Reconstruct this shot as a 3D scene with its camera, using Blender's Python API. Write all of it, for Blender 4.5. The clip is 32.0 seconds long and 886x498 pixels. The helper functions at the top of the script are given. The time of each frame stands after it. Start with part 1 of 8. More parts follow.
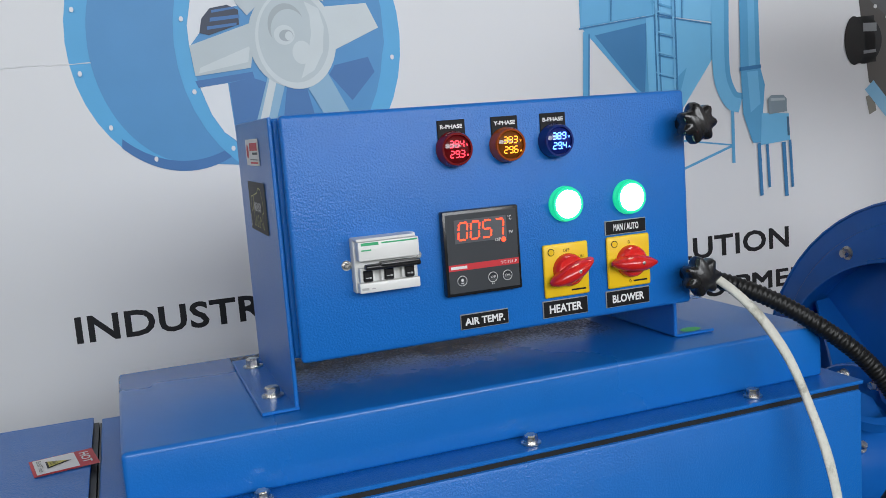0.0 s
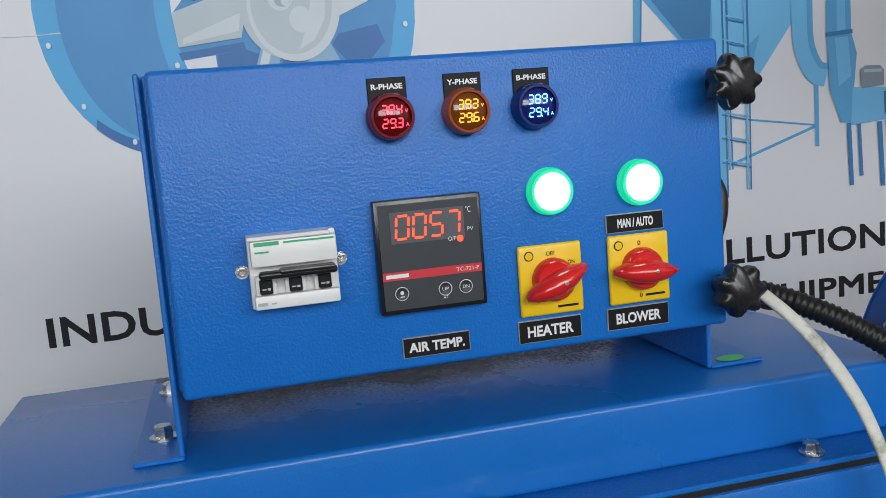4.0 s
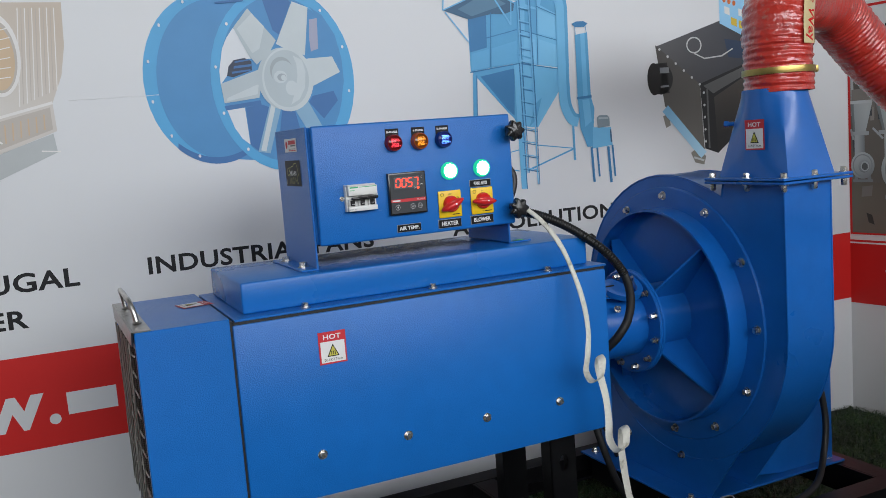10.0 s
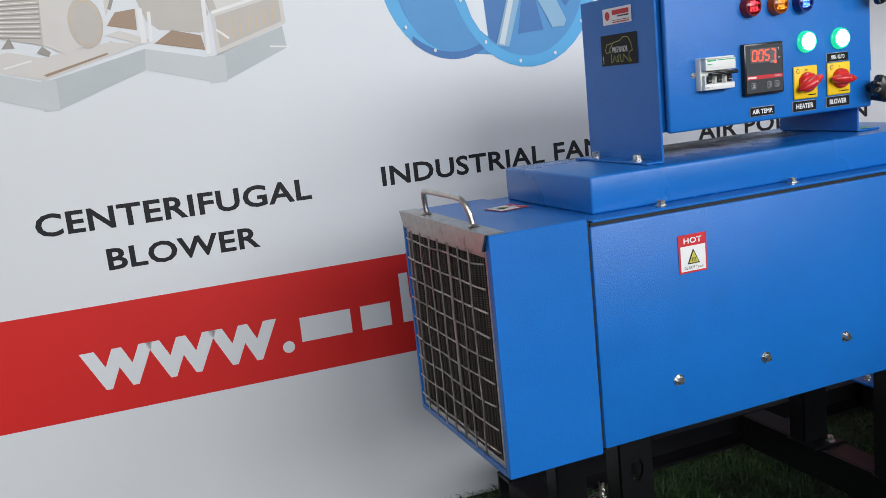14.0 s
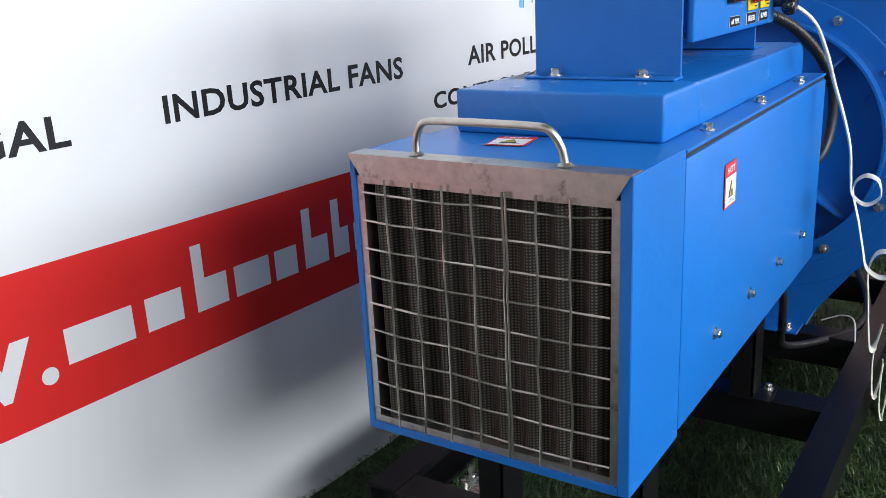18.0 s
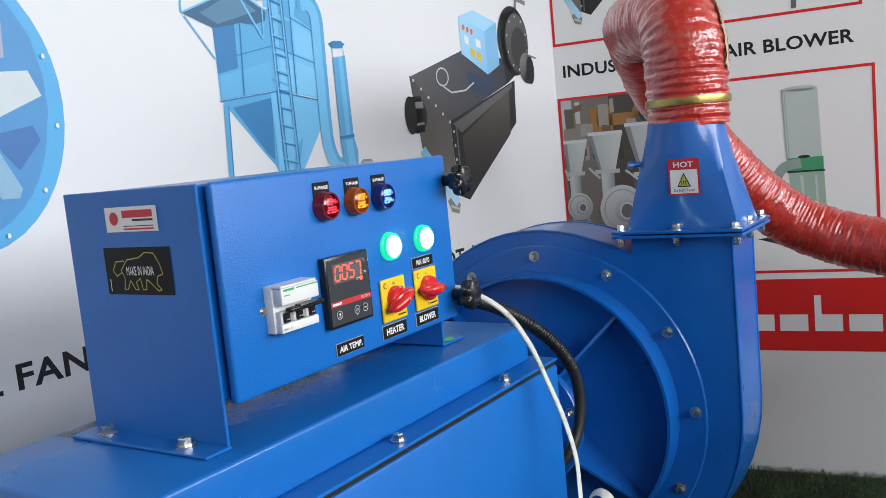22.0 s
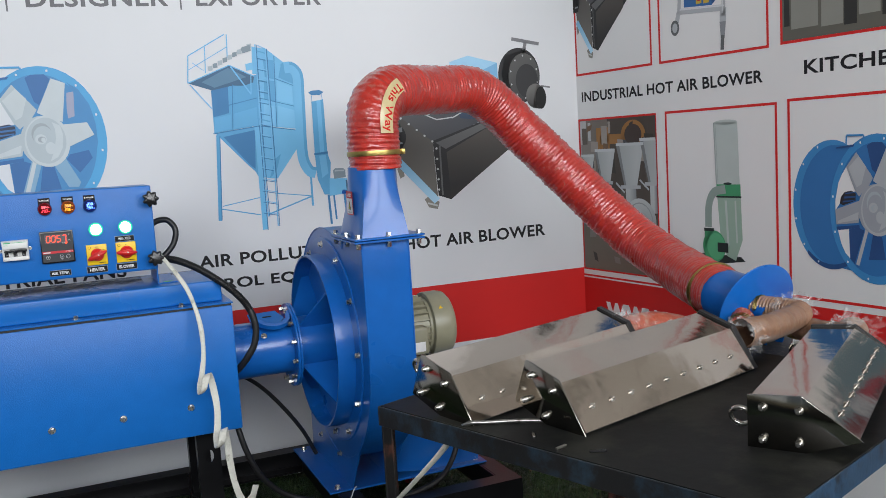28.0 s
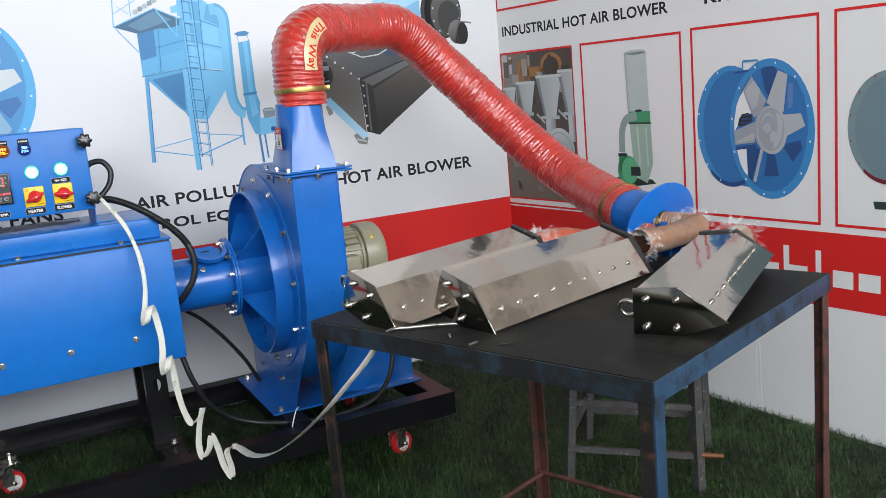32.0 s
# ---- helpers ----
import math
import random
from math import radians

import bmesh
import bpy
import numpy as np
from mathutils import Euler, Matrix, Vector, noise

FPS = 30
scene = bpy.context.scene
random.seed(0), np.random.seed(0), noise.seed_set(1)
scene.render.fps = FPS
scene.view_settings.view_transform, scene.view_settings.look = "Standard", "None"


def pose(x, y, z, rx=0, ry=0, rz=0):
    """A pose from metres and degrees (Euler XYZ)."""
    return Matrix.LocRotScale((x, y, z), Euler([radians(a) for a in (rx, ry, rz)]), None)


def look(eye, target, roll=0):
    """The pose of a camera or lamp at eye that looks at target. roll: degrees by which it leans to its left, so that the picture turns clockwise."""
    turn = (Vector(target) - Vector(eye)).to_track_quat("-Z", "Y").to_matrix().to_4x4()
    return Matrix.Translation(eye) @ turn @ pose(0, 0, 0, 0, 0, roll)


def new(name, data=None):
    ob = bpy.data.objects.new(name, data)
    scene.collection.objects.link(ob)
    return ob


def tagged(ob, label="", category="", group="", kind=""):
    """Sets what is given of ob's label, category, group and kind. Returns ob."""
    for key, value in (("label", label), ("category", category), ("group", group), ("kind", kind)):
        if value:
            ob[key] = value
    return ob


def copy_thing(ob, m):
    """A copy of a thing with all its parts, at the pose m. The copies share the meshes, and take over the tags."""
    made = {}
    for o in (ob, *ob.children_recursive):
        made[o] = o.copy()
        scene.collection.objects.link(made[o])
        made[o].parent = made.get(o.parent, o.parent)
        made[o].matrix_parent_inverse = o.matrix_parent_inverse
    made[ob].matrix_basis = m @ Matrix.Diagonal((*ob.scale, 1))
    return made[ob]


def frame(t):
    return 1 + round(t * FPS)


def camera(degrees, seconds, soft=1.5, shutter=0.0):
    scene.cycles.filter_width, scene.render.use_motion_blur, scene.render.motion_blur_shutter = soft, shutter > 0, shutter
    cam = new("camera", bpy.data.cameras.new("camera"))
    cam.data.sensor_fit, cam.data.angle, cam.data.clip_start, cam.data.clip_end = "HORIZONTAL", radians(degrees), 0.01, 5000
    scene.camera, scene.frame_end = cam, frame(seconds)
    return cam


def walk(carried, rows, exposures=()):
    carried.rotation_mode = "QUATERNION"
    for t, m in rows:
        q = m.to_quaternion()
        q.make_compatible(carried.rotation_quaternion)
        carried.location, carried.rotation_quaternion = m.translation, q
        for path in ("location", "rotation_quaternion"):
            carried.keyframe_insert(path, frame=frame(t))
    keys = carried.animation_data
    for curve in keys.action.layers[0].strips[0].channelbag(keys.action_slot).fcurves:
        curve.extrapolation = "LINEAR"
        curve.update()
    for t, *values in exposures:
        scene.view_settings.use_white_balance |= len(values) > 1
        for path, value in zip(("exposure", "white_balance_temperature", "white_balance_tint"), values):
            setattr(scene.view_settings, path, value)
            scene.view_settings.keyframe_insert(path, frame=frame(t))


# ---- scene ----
EXPOSURES = [(0.0, 0.07), (3.0, -0.04), (6.0, 0.14), (8.0, 0.26), (9.0, 0.12), (10.0, -0.06), (11.0, 0.13), (12.0, 0.29), (13.0, 0.32), (16.0, 0.48), (17.0, 0.84), (19.0, 1.24), (20.0, 0.98), (21.0, 0.58), (22.0, 0.56), (23.0, 0.6), (24.0, 0.42), (27.0, 0.16), (28.0, 0.16), (29.0, 0.2), (30.0, 0.47), (32.0, 0.62)]
cam = camera(53.3, 32.0, soft=0.85)
PATH = [
    (0, (-0.258, -0.713, 1.015), (0.419, 1.150, 0.747), -4.28),
    (0.5, (-0.272, -0.718, 1.020), (0.388, 1.154, 0.772), -3.89),
    (1, (-0.273, -0.718, 1.028), (0.389, 1.157, 0.809), -3.93),
    (1.5, (-0.250, -0.720, 1.050), (0.405, 1.155, 0.816), -4.67),
    (2, (-0.183, -0.609, 1.018), (0.451, 1.277, 0.818), -3.45),
    (2.5, (-0.141, -0.583, 1.013), (0.399, 1.331, 0.803), -4.00),
    (3, (-0.101, -0.572, 1.000), (0.413, 1.346, 0.760), -4.82),
    (3.5, (-0.094, -0.562, 0.989), (0.398, 1.359, 0.731), -4.68),
    (5.5, (-0.106, -0.575, 0.986), (0.345, 1.353, 0.701), -4.24),
    (6, (-0.134, -0.602, 0.968), (0.322, 1.332, 0.740), -3.46),
    (6.5, (-0.186, -0.639, 0.961), (0.331, 1.280, 0.741), -3.44),
    (7, (-0.226, -0.684, 0.963), (0.417, 1.197, 0.740), -3.61),
    (7.5, (-0.216, -0.731, 0.978), (0.362, 1.170, 0.750), -3.30),
    (8, (-0.206, -0.843, 0.990), (0.315, 1.075, 0.768), -2.80),
    (8.5, (-0.291, -1.065, 1.026), (0.181, 0.865, 0.791), -3.31),
    (9, (-0.405, -1.210, 1.010), (0.226, 0.679, 0.827), -3.85),
    (9.5, (-0.545, -1.392, 1.009), (0.222, 0.444, 0.803), -4.44),
    (10, (-0.570, -1.453, 0.995), (0.260, 0.351, 0.752), -4.34),
    (10.5, (-0.555, -1.510, 0.989), (0.174, 0.332, 0.713), -4.05),
    (11, (-0.535, -1.593, 0.985), (0.083, 0.285, 0.681), -3.94),
    (11.5, (-0.539, -1.660, 0.989), (-0.021, 0.247, 0.681), -3.63),
    (12, (-0.557, -1.677, 0.989), (-0.068, 0.239, 0.691), -3.65),
    (12.5, (-0.596, -1.608, 0.984), (-0.130, 0.309, 0.658), -4.12),
    (13, (-0.732, -1.470, 0.973), (-0.194, 0.425, 0.628), -4.91),
    (13.5, (-0.830, -1.268, 0.941), (-0.246, 0.611, 0.580), -5.44),
    (15.5, (-1.056, -0.568, 0.930), (0.219, 0.908, 0.488), -5.77),
    (16, (-1.084, -0.490, 0.935), (0.294, 0.859, 0.405), -4.46),
    (16.5, (-1.131, -0.393, 0.924), (0.398, 0.751, 0.329), -3.93),
    (17, (-1.187, -0.340, 0.916), (0.396, 0.717, 0.304), -2.50),
    (17.5, (-1.199, -0.325, 0.919), (0.395, 0.730, 0.331), -2.28),
    (18, (-1.191, -0.339, 0.917), (0.397, 0.727, 0.334), -2.87),
    (18.5, (-1.178, -0.366, 0.921), (0.396, 0.728, 0.350), -3.40),
    (19, (-1.142, -0.399, 0.946), (0.395, 0.776, 0.438), -4.48),
    (19.5, (-1.085, -0.434, 0.971), (0.411, 0.808, 0.502), -4.10),
    (20, (-1.033, -0.461, 1.014), (0.501, 0.764, 0.629), -4.82),
    (20.5, (-0.984, -0.519, 1.024), (0.527, 0.745, 0.681), -4.14),
    (21, (-0.900, -0.556, 1.020), (0.737, 0.538, 0.670), -4.34),
    (21.5, (-0.768, -0.557, 1.027), (0.901, 0.511, 0.756), -3.86),
    (22, (-0.676, -0.602, 1.049), (0.980, 0.495, 0.814), -5.54),
    (22.5, (-0.588, -0.722, 1.056), (0.914, 0.582, 0.847), -4.83),
    (23, (-0.543, -0.822, 1.049), (0.869, 0.580, 0.842), -5.53),
    (23.5, (-0.538, -0.960, 1.056), (0.773, 0.538, 0.866), -4.49),
    (24, (-0.485, -1.116, 1.066), (0.695, 0.488, 0.886), -4.86),
    (24.5, (-0.389, -1.296, 1.058), (0.588, 0.438, 0.860), -3.53),
    (26.5, (-0.068, -1.950, 1.090), (0.711, -0.115, 0.932), -3.87),
    (27, (-0.070, -2.056, 1.095), (0.779, -0.258, 0.875), -3.59),
    (27.5, (0.009, -2.168, 1.096), (0.813, -0.348, 0.900), -2.97),
    (28, (0.060, -2.247, 1.091), (0.835, -0.419, 0.856), -3.46),
    (28.5, (0.110, -2.326, 1.085), (0.866, -0.490, 0.843), -4.63),
    (29, (0.124, -2.337, 1.072), (0.871, -0.505, 0.781), -4.72),
    (29.5, (0.123, -2.341, 1.065), (0.872, -0.515, 0.740), -4.42),
    (30, (0.118, -2.358, 1.064), (0.901, -0.552, 0.713), -4.69),
    (30.5, (0.117, -2.374, 1.065), (0.902, -0.569, 0.714), -5.02),
    (31, (0.101, -2.376, 1.070), (0.878, -0.563, 0.736), -5.86),
    (31.5, (0.063, -2.375, 1.067), (0.862, -0.581, 0.691), -5.30),
    (32, (0.032, -2.391, 1.073), (0.910, -0.633, 0.698), -5.14),
]
walk(cam, [(t, look(eye, target, roll)) for t, eye, target, roll in PATH], EXPOSURES)
# ---- light: a faint sky, and area lamps added at the unseen front and left ----
world = bpy.data.worlds.new("overcast_sky")
scene.world = world
world.use_nodes = True
wn = world.node_tree
sky = wn.nodes.new("ShaderNodeTexSky")
sky.sky_type = "NISHITA"
sky.sun_disc = False
sky.sun_elevation = radians(48)
sky.sun_rotation = radians(200)
wn.links.new(sky.outputs["Color"], wn.nodes["Background"].inputs["Color"])
wn.nodes["Background"].inputs["Strength"].default_value = 0.02


def area(name, eye, target, sx, sy, power, colour):
    lamp = bpy.data.lights.new(name, "AREA")
    lamp.shape, lamp.size, lamp.size_y, lamp.energy, lamp.color = "RECTANGLE", sx, sy, power, colour
    ob = new(name, lamp)
    ob.matrix_world = look(eye, target)
    return ob


# three added lamps, their powers set to balance left against right
for x, power in ((-2.1, 88), (0.5, 106), (3.0, 94)):
    area("front_area_lamp", (x, -4.72, 2.35), (0.45 + 0.35 * (x - 0.5), 0.5, 0.85), 2.3, 1.6, power, (0.93, 0.96, 1.0))
# weak lamp added as fill from the left
area("left_area_lamp", (-4.2, -1.6, 2.0), (0.0, 0.2, 0.9), 3.6, 2.0, 8, (0.92, 0.96, 1.0))
# ---- materials ----
def nodes_of(name):
    m = bpy.data.materials.new(name)
    m.use_nodes = True
    return m, m.node_tree.nodes, m.node_tree.links, m.node_tree.nodes["Principled BSDF"]


def surface(name, rgb, rough=0.5, metal=0.0, grain=60.0, vary=0.08, bump=0.0, bump_scale=300.0, coat=0.0, wear=0.0, wear_rgb=(0.1, 0.1, 0.1), wear_scale=6.0, rough_vary=0.1, emit=0.0, spec=0.5):
    """A painted, cast or plastic surface: colour varied at two scales, fine relief, uneven gloss and patches of wear."""
    m, n, l, p = nodes_of(name)
    tc = n.new("ShaderNodeTexCoord")
    big, fine = n.new("ShaderNodeTexNoise"), n.new("ShaderNodeTexNoise")
    big.inputs["Scale"].default_value, fine.inputs["Scale"].default_value = wear_scale, grain
    big.inputs["Detail"].default_value, fine.inputs["Detail"].default_value = 6, 4
    for t in (big, fine):
        l.new(tc.outputs["Object"], t.inputs["Vector"])
    mix = n.new("ShaderNodeMath")
    mix.operation = "ADD"
    l.new(big.outputs["Fac"], mix.inputs[0])
    l.new(fine.outputs["Fac"], mix.inputs[1])
    ramp = n.new("ShaderNodeMapRange")
    ramp.inputs["From Min"].default_value, ramp.inputs["From Max"].default_value = 0.6, 1.4
    ramp.inputs["To Min"].default_value, ramp.inputs["To Max"].default_value = 1 - vary, 1 + vary
    l.new(mix.outputs[0], ramp.inputs["Value"])
    mul = n.new("ShaderNodeVectorMath")
    mul.operation = "SCALE"
    mul.inputs[0].default_value = rgb
    l.new(ramp.outputs[0], mul.inputs["Scale"])
    last = mul.outputs["Vector"]
    if wear > 0:
        spots = n.new("ShaderNodeTexNoise")
        spots.inputs["Scale"].default_value, spots.inputs["Detail"].default_value = wear_scale * 3.3, 10
        spots.inputs["Roughness"].default_value = 0.7
        l.new(tc.outputs["Object"], spots.inputs["Vector"])
        cut = n.new("ShaderNodeMapRange")
        cut.inputs["From Min"].default_value, cut.inputs["From Max"].default_value = 0.62 - 0.25 * wear, 0.72 - 0.2 * wear
        l.new(spots.outputs["Fac"], cut.inputs["Value"])
        blend = n.new("ShaderNodeMix")
        blend.data_type = "RGBA"
        l.new(cut.outputs[0], blend.inputs["Factor"])
        l.new(last, blend.inputs["A"])
        blend.inputs["B"].default_value = (*wear_rgb, 1)
        last = blend.outputs["Result"]
    l.new(last, p.inputs["Base Color"])
    gloss = n.new("ShaderNodeMapRange")
    gloss.inputs["To Min"].default_value, gloss.inputs["To Max"].default_value = max(0.03, rough - rough_vary), min(1, rough + rough_vary)
    l.new(big.outputs["Fac"], gloss.inputs["Value"])
    l.new(gloss.outputs[0], p.inputs["Roughness"])
    p.inputs["Metallic"].default_value = metal
    p.inputs["Coat Weight"].default_value = coat
    p.inputs["Coat Roughness"].default_value = 0.08
    p.inputs["Specular IOR Level"].default_value = spec
    if bump > 0:
        relief, b = n.new("ShaderNodeTexNoise"), n.new("ShaderNodeBump")
        relief.inputs["Scale"].default_value, relief.inputs["Detail"].default_value = bump_scale, 3
        l.new(tc.outputs["Object"], relief.inputs["Vector"])
        b.inputs["Strength"].default_value, b.inputs["Distance"].default_value = bump, 0.002
        l.new(relief.outputs["Fac"], b.inputs["Height"])
        l.new(b.outputs["Normal"], p.inputs["Normal"])
        l.new(b.outputs["Normal"], p.inputs["Coat Normal"])
    if emit > 0:
        p.inputs["Emission Color"].default_value = (*rgb, 1)
        p.inputs["Emission Strength"].default_value = emit
    return m


M_BLUE = surface("blue_textured_powder_coat", (0.008, 0.140, 0.490), 0.30, 0, 25, 0.06, 0.32, 560, coat=0.0, rough_vary=0.06, spec=0.38)
M_BLUE_DUSTY = surface("dusty_blue_powder_coat", (0.008, 0.138, 0.475), 0.28, 0, 25, 0.06, 0.12, 620, rough_vary=0.12, spec=0.45, wear_scale=3)
M_BLUE_PAINT = surface("blue_enamel_paint", (0.006, 0.114, 0.435), 0.3, 0, 20, 0.1, 0.14, 70, coat=0.35, rough_vary=0.08, spec=0.42)
M_BLACK = surface("black_enamel_steel", (0.005, 0.005, 0.006), 0.34, 0, 40, 0.25, 0.1, 120, spec=0.3)
M_STEEL = surface("polished_stainless_steel", (0.60, 0.53, 0.465), 0.09, 1.0, 8, 0.08, 0.6, 10, rough_vary=0.05)
M_BRUSHED = surface("brushed_stainless_steel", (0.42, 0.405, 0.385), 0.38, 1.0, 90, 0.22, 0.1, 220, wear=0.3, wear_rgb=(0.13, 0.11, 0.10), wear_scale=5)
M_ZINC = surface("zinc_plated_bolt", (0.62, 0.60, 0.56), 0.28, 1.0, 300, 0.15, 0.15, 700, wear=0.2, wear_rgb=(0.25, 0.2, 0.13), wear_scale=60)
M_BPLASTIC = surface("black_plastic", (0.012, 0.012, 0.013), 0.25, 0, 60, 0.15)
M_RUBBER = surface("black_rubber_cable", (0.013, 0.013, 0.014), 0.45, 0, 60, 0.2)
# near black that stands for the shade inside slots
M_DARK = surface("painted_slot_shade", (0.006, 0.006, 0.007), 0.8, 0, 30, 0.2)
M_WHITE = surface("white_flex_print", (0.69, 0.70, 0.715), 0.40, 0, 3, 0.02, 0.05, 5, wear_scale=1.2, rough_vary=0.08, spec=0.30)
M_WHITE_R = surface("matt_white_flex_print", (0.74, 0.74, 0.735), 0.45, 0, 3, 0.02, 0.05, 5, wear_scale=1.2, rough_vary=0.08)
M_RED = surface("red_printed_vinyl", (0.62, 0.022, 0.020), 0.45, 0, 4, 0.04, wear_scale=1.5, spec=0.25)
M_INK = surface("black_printed_ink", (0.012, 0.012, 0.014), 0.5, 0, 20, 0.1, spec=0.25)
M_GREYINK = surface("grey_printed_ink", (0.10, 0.10, 0.11), 0.45, 0, 20, 0.1)
INKS = {}


def ink(r, g, b):
    """A printed colour on the glossy flex sheet."""
    key = (round(r, 3), round(g, 3), round(b, 3))
    if key not in INKS:
        INKS[key] = surface("printed_colour", key, 0.42, 0, 14, 0.05, 0.04, 6, wear_scale=2.5, rough_vary=0.06, spec=0.28)
    return INKS[key]


def ink_fade(first, last, p0, p1):
    """A printed colour that runs from one tone to another between two places of the print."""
    m = ink(*first).copy()
    n, l, p = m.node_tree.nodes, m.node_tree.links, m.node_tree.nodes["Principled BSDF"]
    tc, off, dot, mr, mix = n.new("ShaderNodeTexCoord"), n.new("ShaderNodeVectorMath"), n.new("ShaderNodeVectorMath"), n.new("ShaderNodeMapRange"), n.new("ShaderNodeMix")
    off.operation, dot.operation, mix.data_type = "SUBTRACT", "DOT_PRODUCT", "RGBA"
    l.new(tc.outputs["Object"], off.inputs[0])
    off.inputs[1].default_value = (p0[0], p0[1], 0)
    l.new(off.outputs[0], dot.inputs[0])
    dot.inputs[1].default_value = (p1[0] - p0[0], p1[1] - p0[1], 0)
    l.new(dot.outputs["Value"], mr.inputs["Value"])
    mr.inputs["From Max"].default_value = (p1[0] - p0[0]) ** 2 + (p1[1] - p0[1]) ** 2
    l.new(mr.outputs[0], mix.inputs["Factor"])
    mix.inputs["A"].default_value, mix.inputs["B"].default_value = (*first, 1), (*last, 1)
    l.new(mix.outputs["Result"], p.inputs["Base Color"])
    return m


def glow(name, rgb, strength):
    m, n, l, p = nodes_of(name)
    p.inputs["Base Color"].default_value = (*[0.3 * c for c in rgb], 1)
    p.inputs["Emission Color"].default_value = (*rgb, 1)
    p.inputs["Emission Strength"].default_value = strength
    p.inputs["Roughness"].default_value = 0.3
    return m


M_YELLOW = surface("yellow_plastic", (0.80, 0.50, 0.01), 0.3, 0, 30, 0.04)
M_REDPLASTIC = surface("glossy_red_plastic", (0.60, 0.016, 0.014), 0.16, 0, 30, 0.05, coat=0.3)
M_WPLASTIC = surface("white_plastic", (0.72, 0.72, 0.70), 0.35, 0, 40, 0.05)
M_GREY_FACE = surface("charcoal_plastic", (0.024, 0.028, 0.034), 0.5, 0, 60, 0.08)
M_DISPLAY = surface("smoked_display_film", (0.10, 0.105, 0.115), 0.3, 0, 60, 0.1)
M_STICKER = surface("white_paper_sticker", (0.78, 0.77, 0.76), 0.5, 0, 40, 0.04)
M_STICKRED = surface("red_sticker_ink", (0.55, 0.02, 0.03), 0.5, 0, 40, 0.05)
M_STICKYEL = surface("olive_yellow_sticker_ink", (0.55, 0.50, 0.08), 0.5, 0, 40, 0.05)
M_STICKGRN = surface("green_sticker_ink", (0.05, 0.55, 0.10), 0.4, 0, 40, 0.05)
M_PLATE = surface("engraved_black_label", (0.006, 0.006, 0.007), 0.5, 0, 60, 0.1, spec=0.2)
M_PLATE_RIM = surface("silver_label_edge", (0.45, 0.45, 0.45), 0.4, 0.6, 60, 0.1)
M_LETTER = surface("white_engraving", (0.72, 0.72, 0.72), 0.5, 0, 60, 0.03)
M_GOLDLINE = surface("gold_foil_line", (0.42, 0.40, 0.08), 0.4, 0.2, 60, 0.1)
M_GREENLINE = surface("green_print", (0.04, 0.38, 0.16), 0.4, 0, 60, 0.03)
M_RED_LED = glow("red_led_segment", (1.0, 0.055, 0.02), 3.2)
M_RED_LED2 = glow("crimson_led_segment", (1.0, 0.04, 0.07), 3.0)
M_AMBER_LED = glow("amber_led_segment", (1.0, 0.36, 0.02), 2.4)
M_BLUE_LED = glow("blue_led_segment", (0.10, 0.28, 1.0), 5.0)
M_GREEN_LAMP = glow("lit_green_lens", (0.62, 1.0, 0.84), 16.0)
M_GREEN_RIM = glow("lit_green_lens_rim", (0.015, 0.72, 0.36), 0.75)
M_LENS_R = surface("dark_red_lens", (0.11, 0.004, 0.006), 0.12, 0, 60, 0.1, coat=0.4)
M_LENS_Y = surface("dark_amber_lens", (0.16, 0.045, 0.006), 0.12, 0, 60, 0.1, coat=0.4)
M_LENS_B = surface("dark_blue_lens", (0.006, 0.014, 0.12), 0.12, 0, 60, 0.1, coat=0.4)
M_RIM_R = surface("red_lens_rim", (0.16, 0.006, 0.008), 0.2, 0, 60, 0.1, coat=0.3)
M_RIM_Y = surface("orange_lens_rim", (0.30, 0.055, 0.005), 0.2, 0, 60, 0.1, coat=0.3)
M_RIM_B = surface("blue_lens_rim", (0.008, 0.02, 0.14), 0.2, 0, 60, 0.1, coat=0.3)
M_STRAP = surface("white_glass_fibre_sleeve", (0.66, 0.65, 0.58), 0.6, 0, 200, 0.12, 0.35, 900, wear=0.2, wear_rgb=(0.34, 0.33, 0.27), wear_scale=9)
M_MOTOR = surface("beige_grey_motor_paint", (0.27, 0.255, 0.175), 0.35, 0, 40, 0.08, 0.1, 200)
M_HOSE = surface("red_silicone_hose", (0.46, 0.028, 0.018), 0.32, 0, 30, 0.25, 1.0, 120, coat=1.0, wear=0.26, wear_rgb=(0.42, 0.12, 0.09), wear_scale=20)
M_HOSE_OLD = surface("heat_faded_brown_hose", (0.29, 0.160, 0.100), 0.45, 0, 50, 0.25, 0.3, 90, coat=0.5, wear=0.4, wear_rgb=(0.33, 0.20, 0.12), wear_scale=14)
M_HOSE_RUST = surface("rust_red_hose", (0.36, 0.065, 0.030), 0.45, 0, 50, 0.25, 0.3, 90, coat=0.5, wear=0.4, wear_rgb=(0.42, 0.22, 0.15), wear_scale=14)
M_BRASS = surface("yellow_passivated_clamp", (0.42, 0.31, 0.10), 0.32, 1.0, 90, 0.15, 0.1, 400)
M_TABLE = surface("worn_black_sheet_steel", (0.0075, 0.008, 0.008), 0.5, 0.0, 12, 0.45, 0.12, 60, wear=0.62, wear_rgb=(0.021, 0.021, 0.017), wear_scale=2.2, rough_vary=0.15, spec=0.12)
M_TABLE_EDGE = surface("worn_blue_painted_angle_iron", (0.018, 0.034, 0.052), 0.5, 0.1, 25, 0.3, 0.2, 120, wear=0.95, wear_rgb=(0.011, 0.011, 0.012), wear_scale=5)
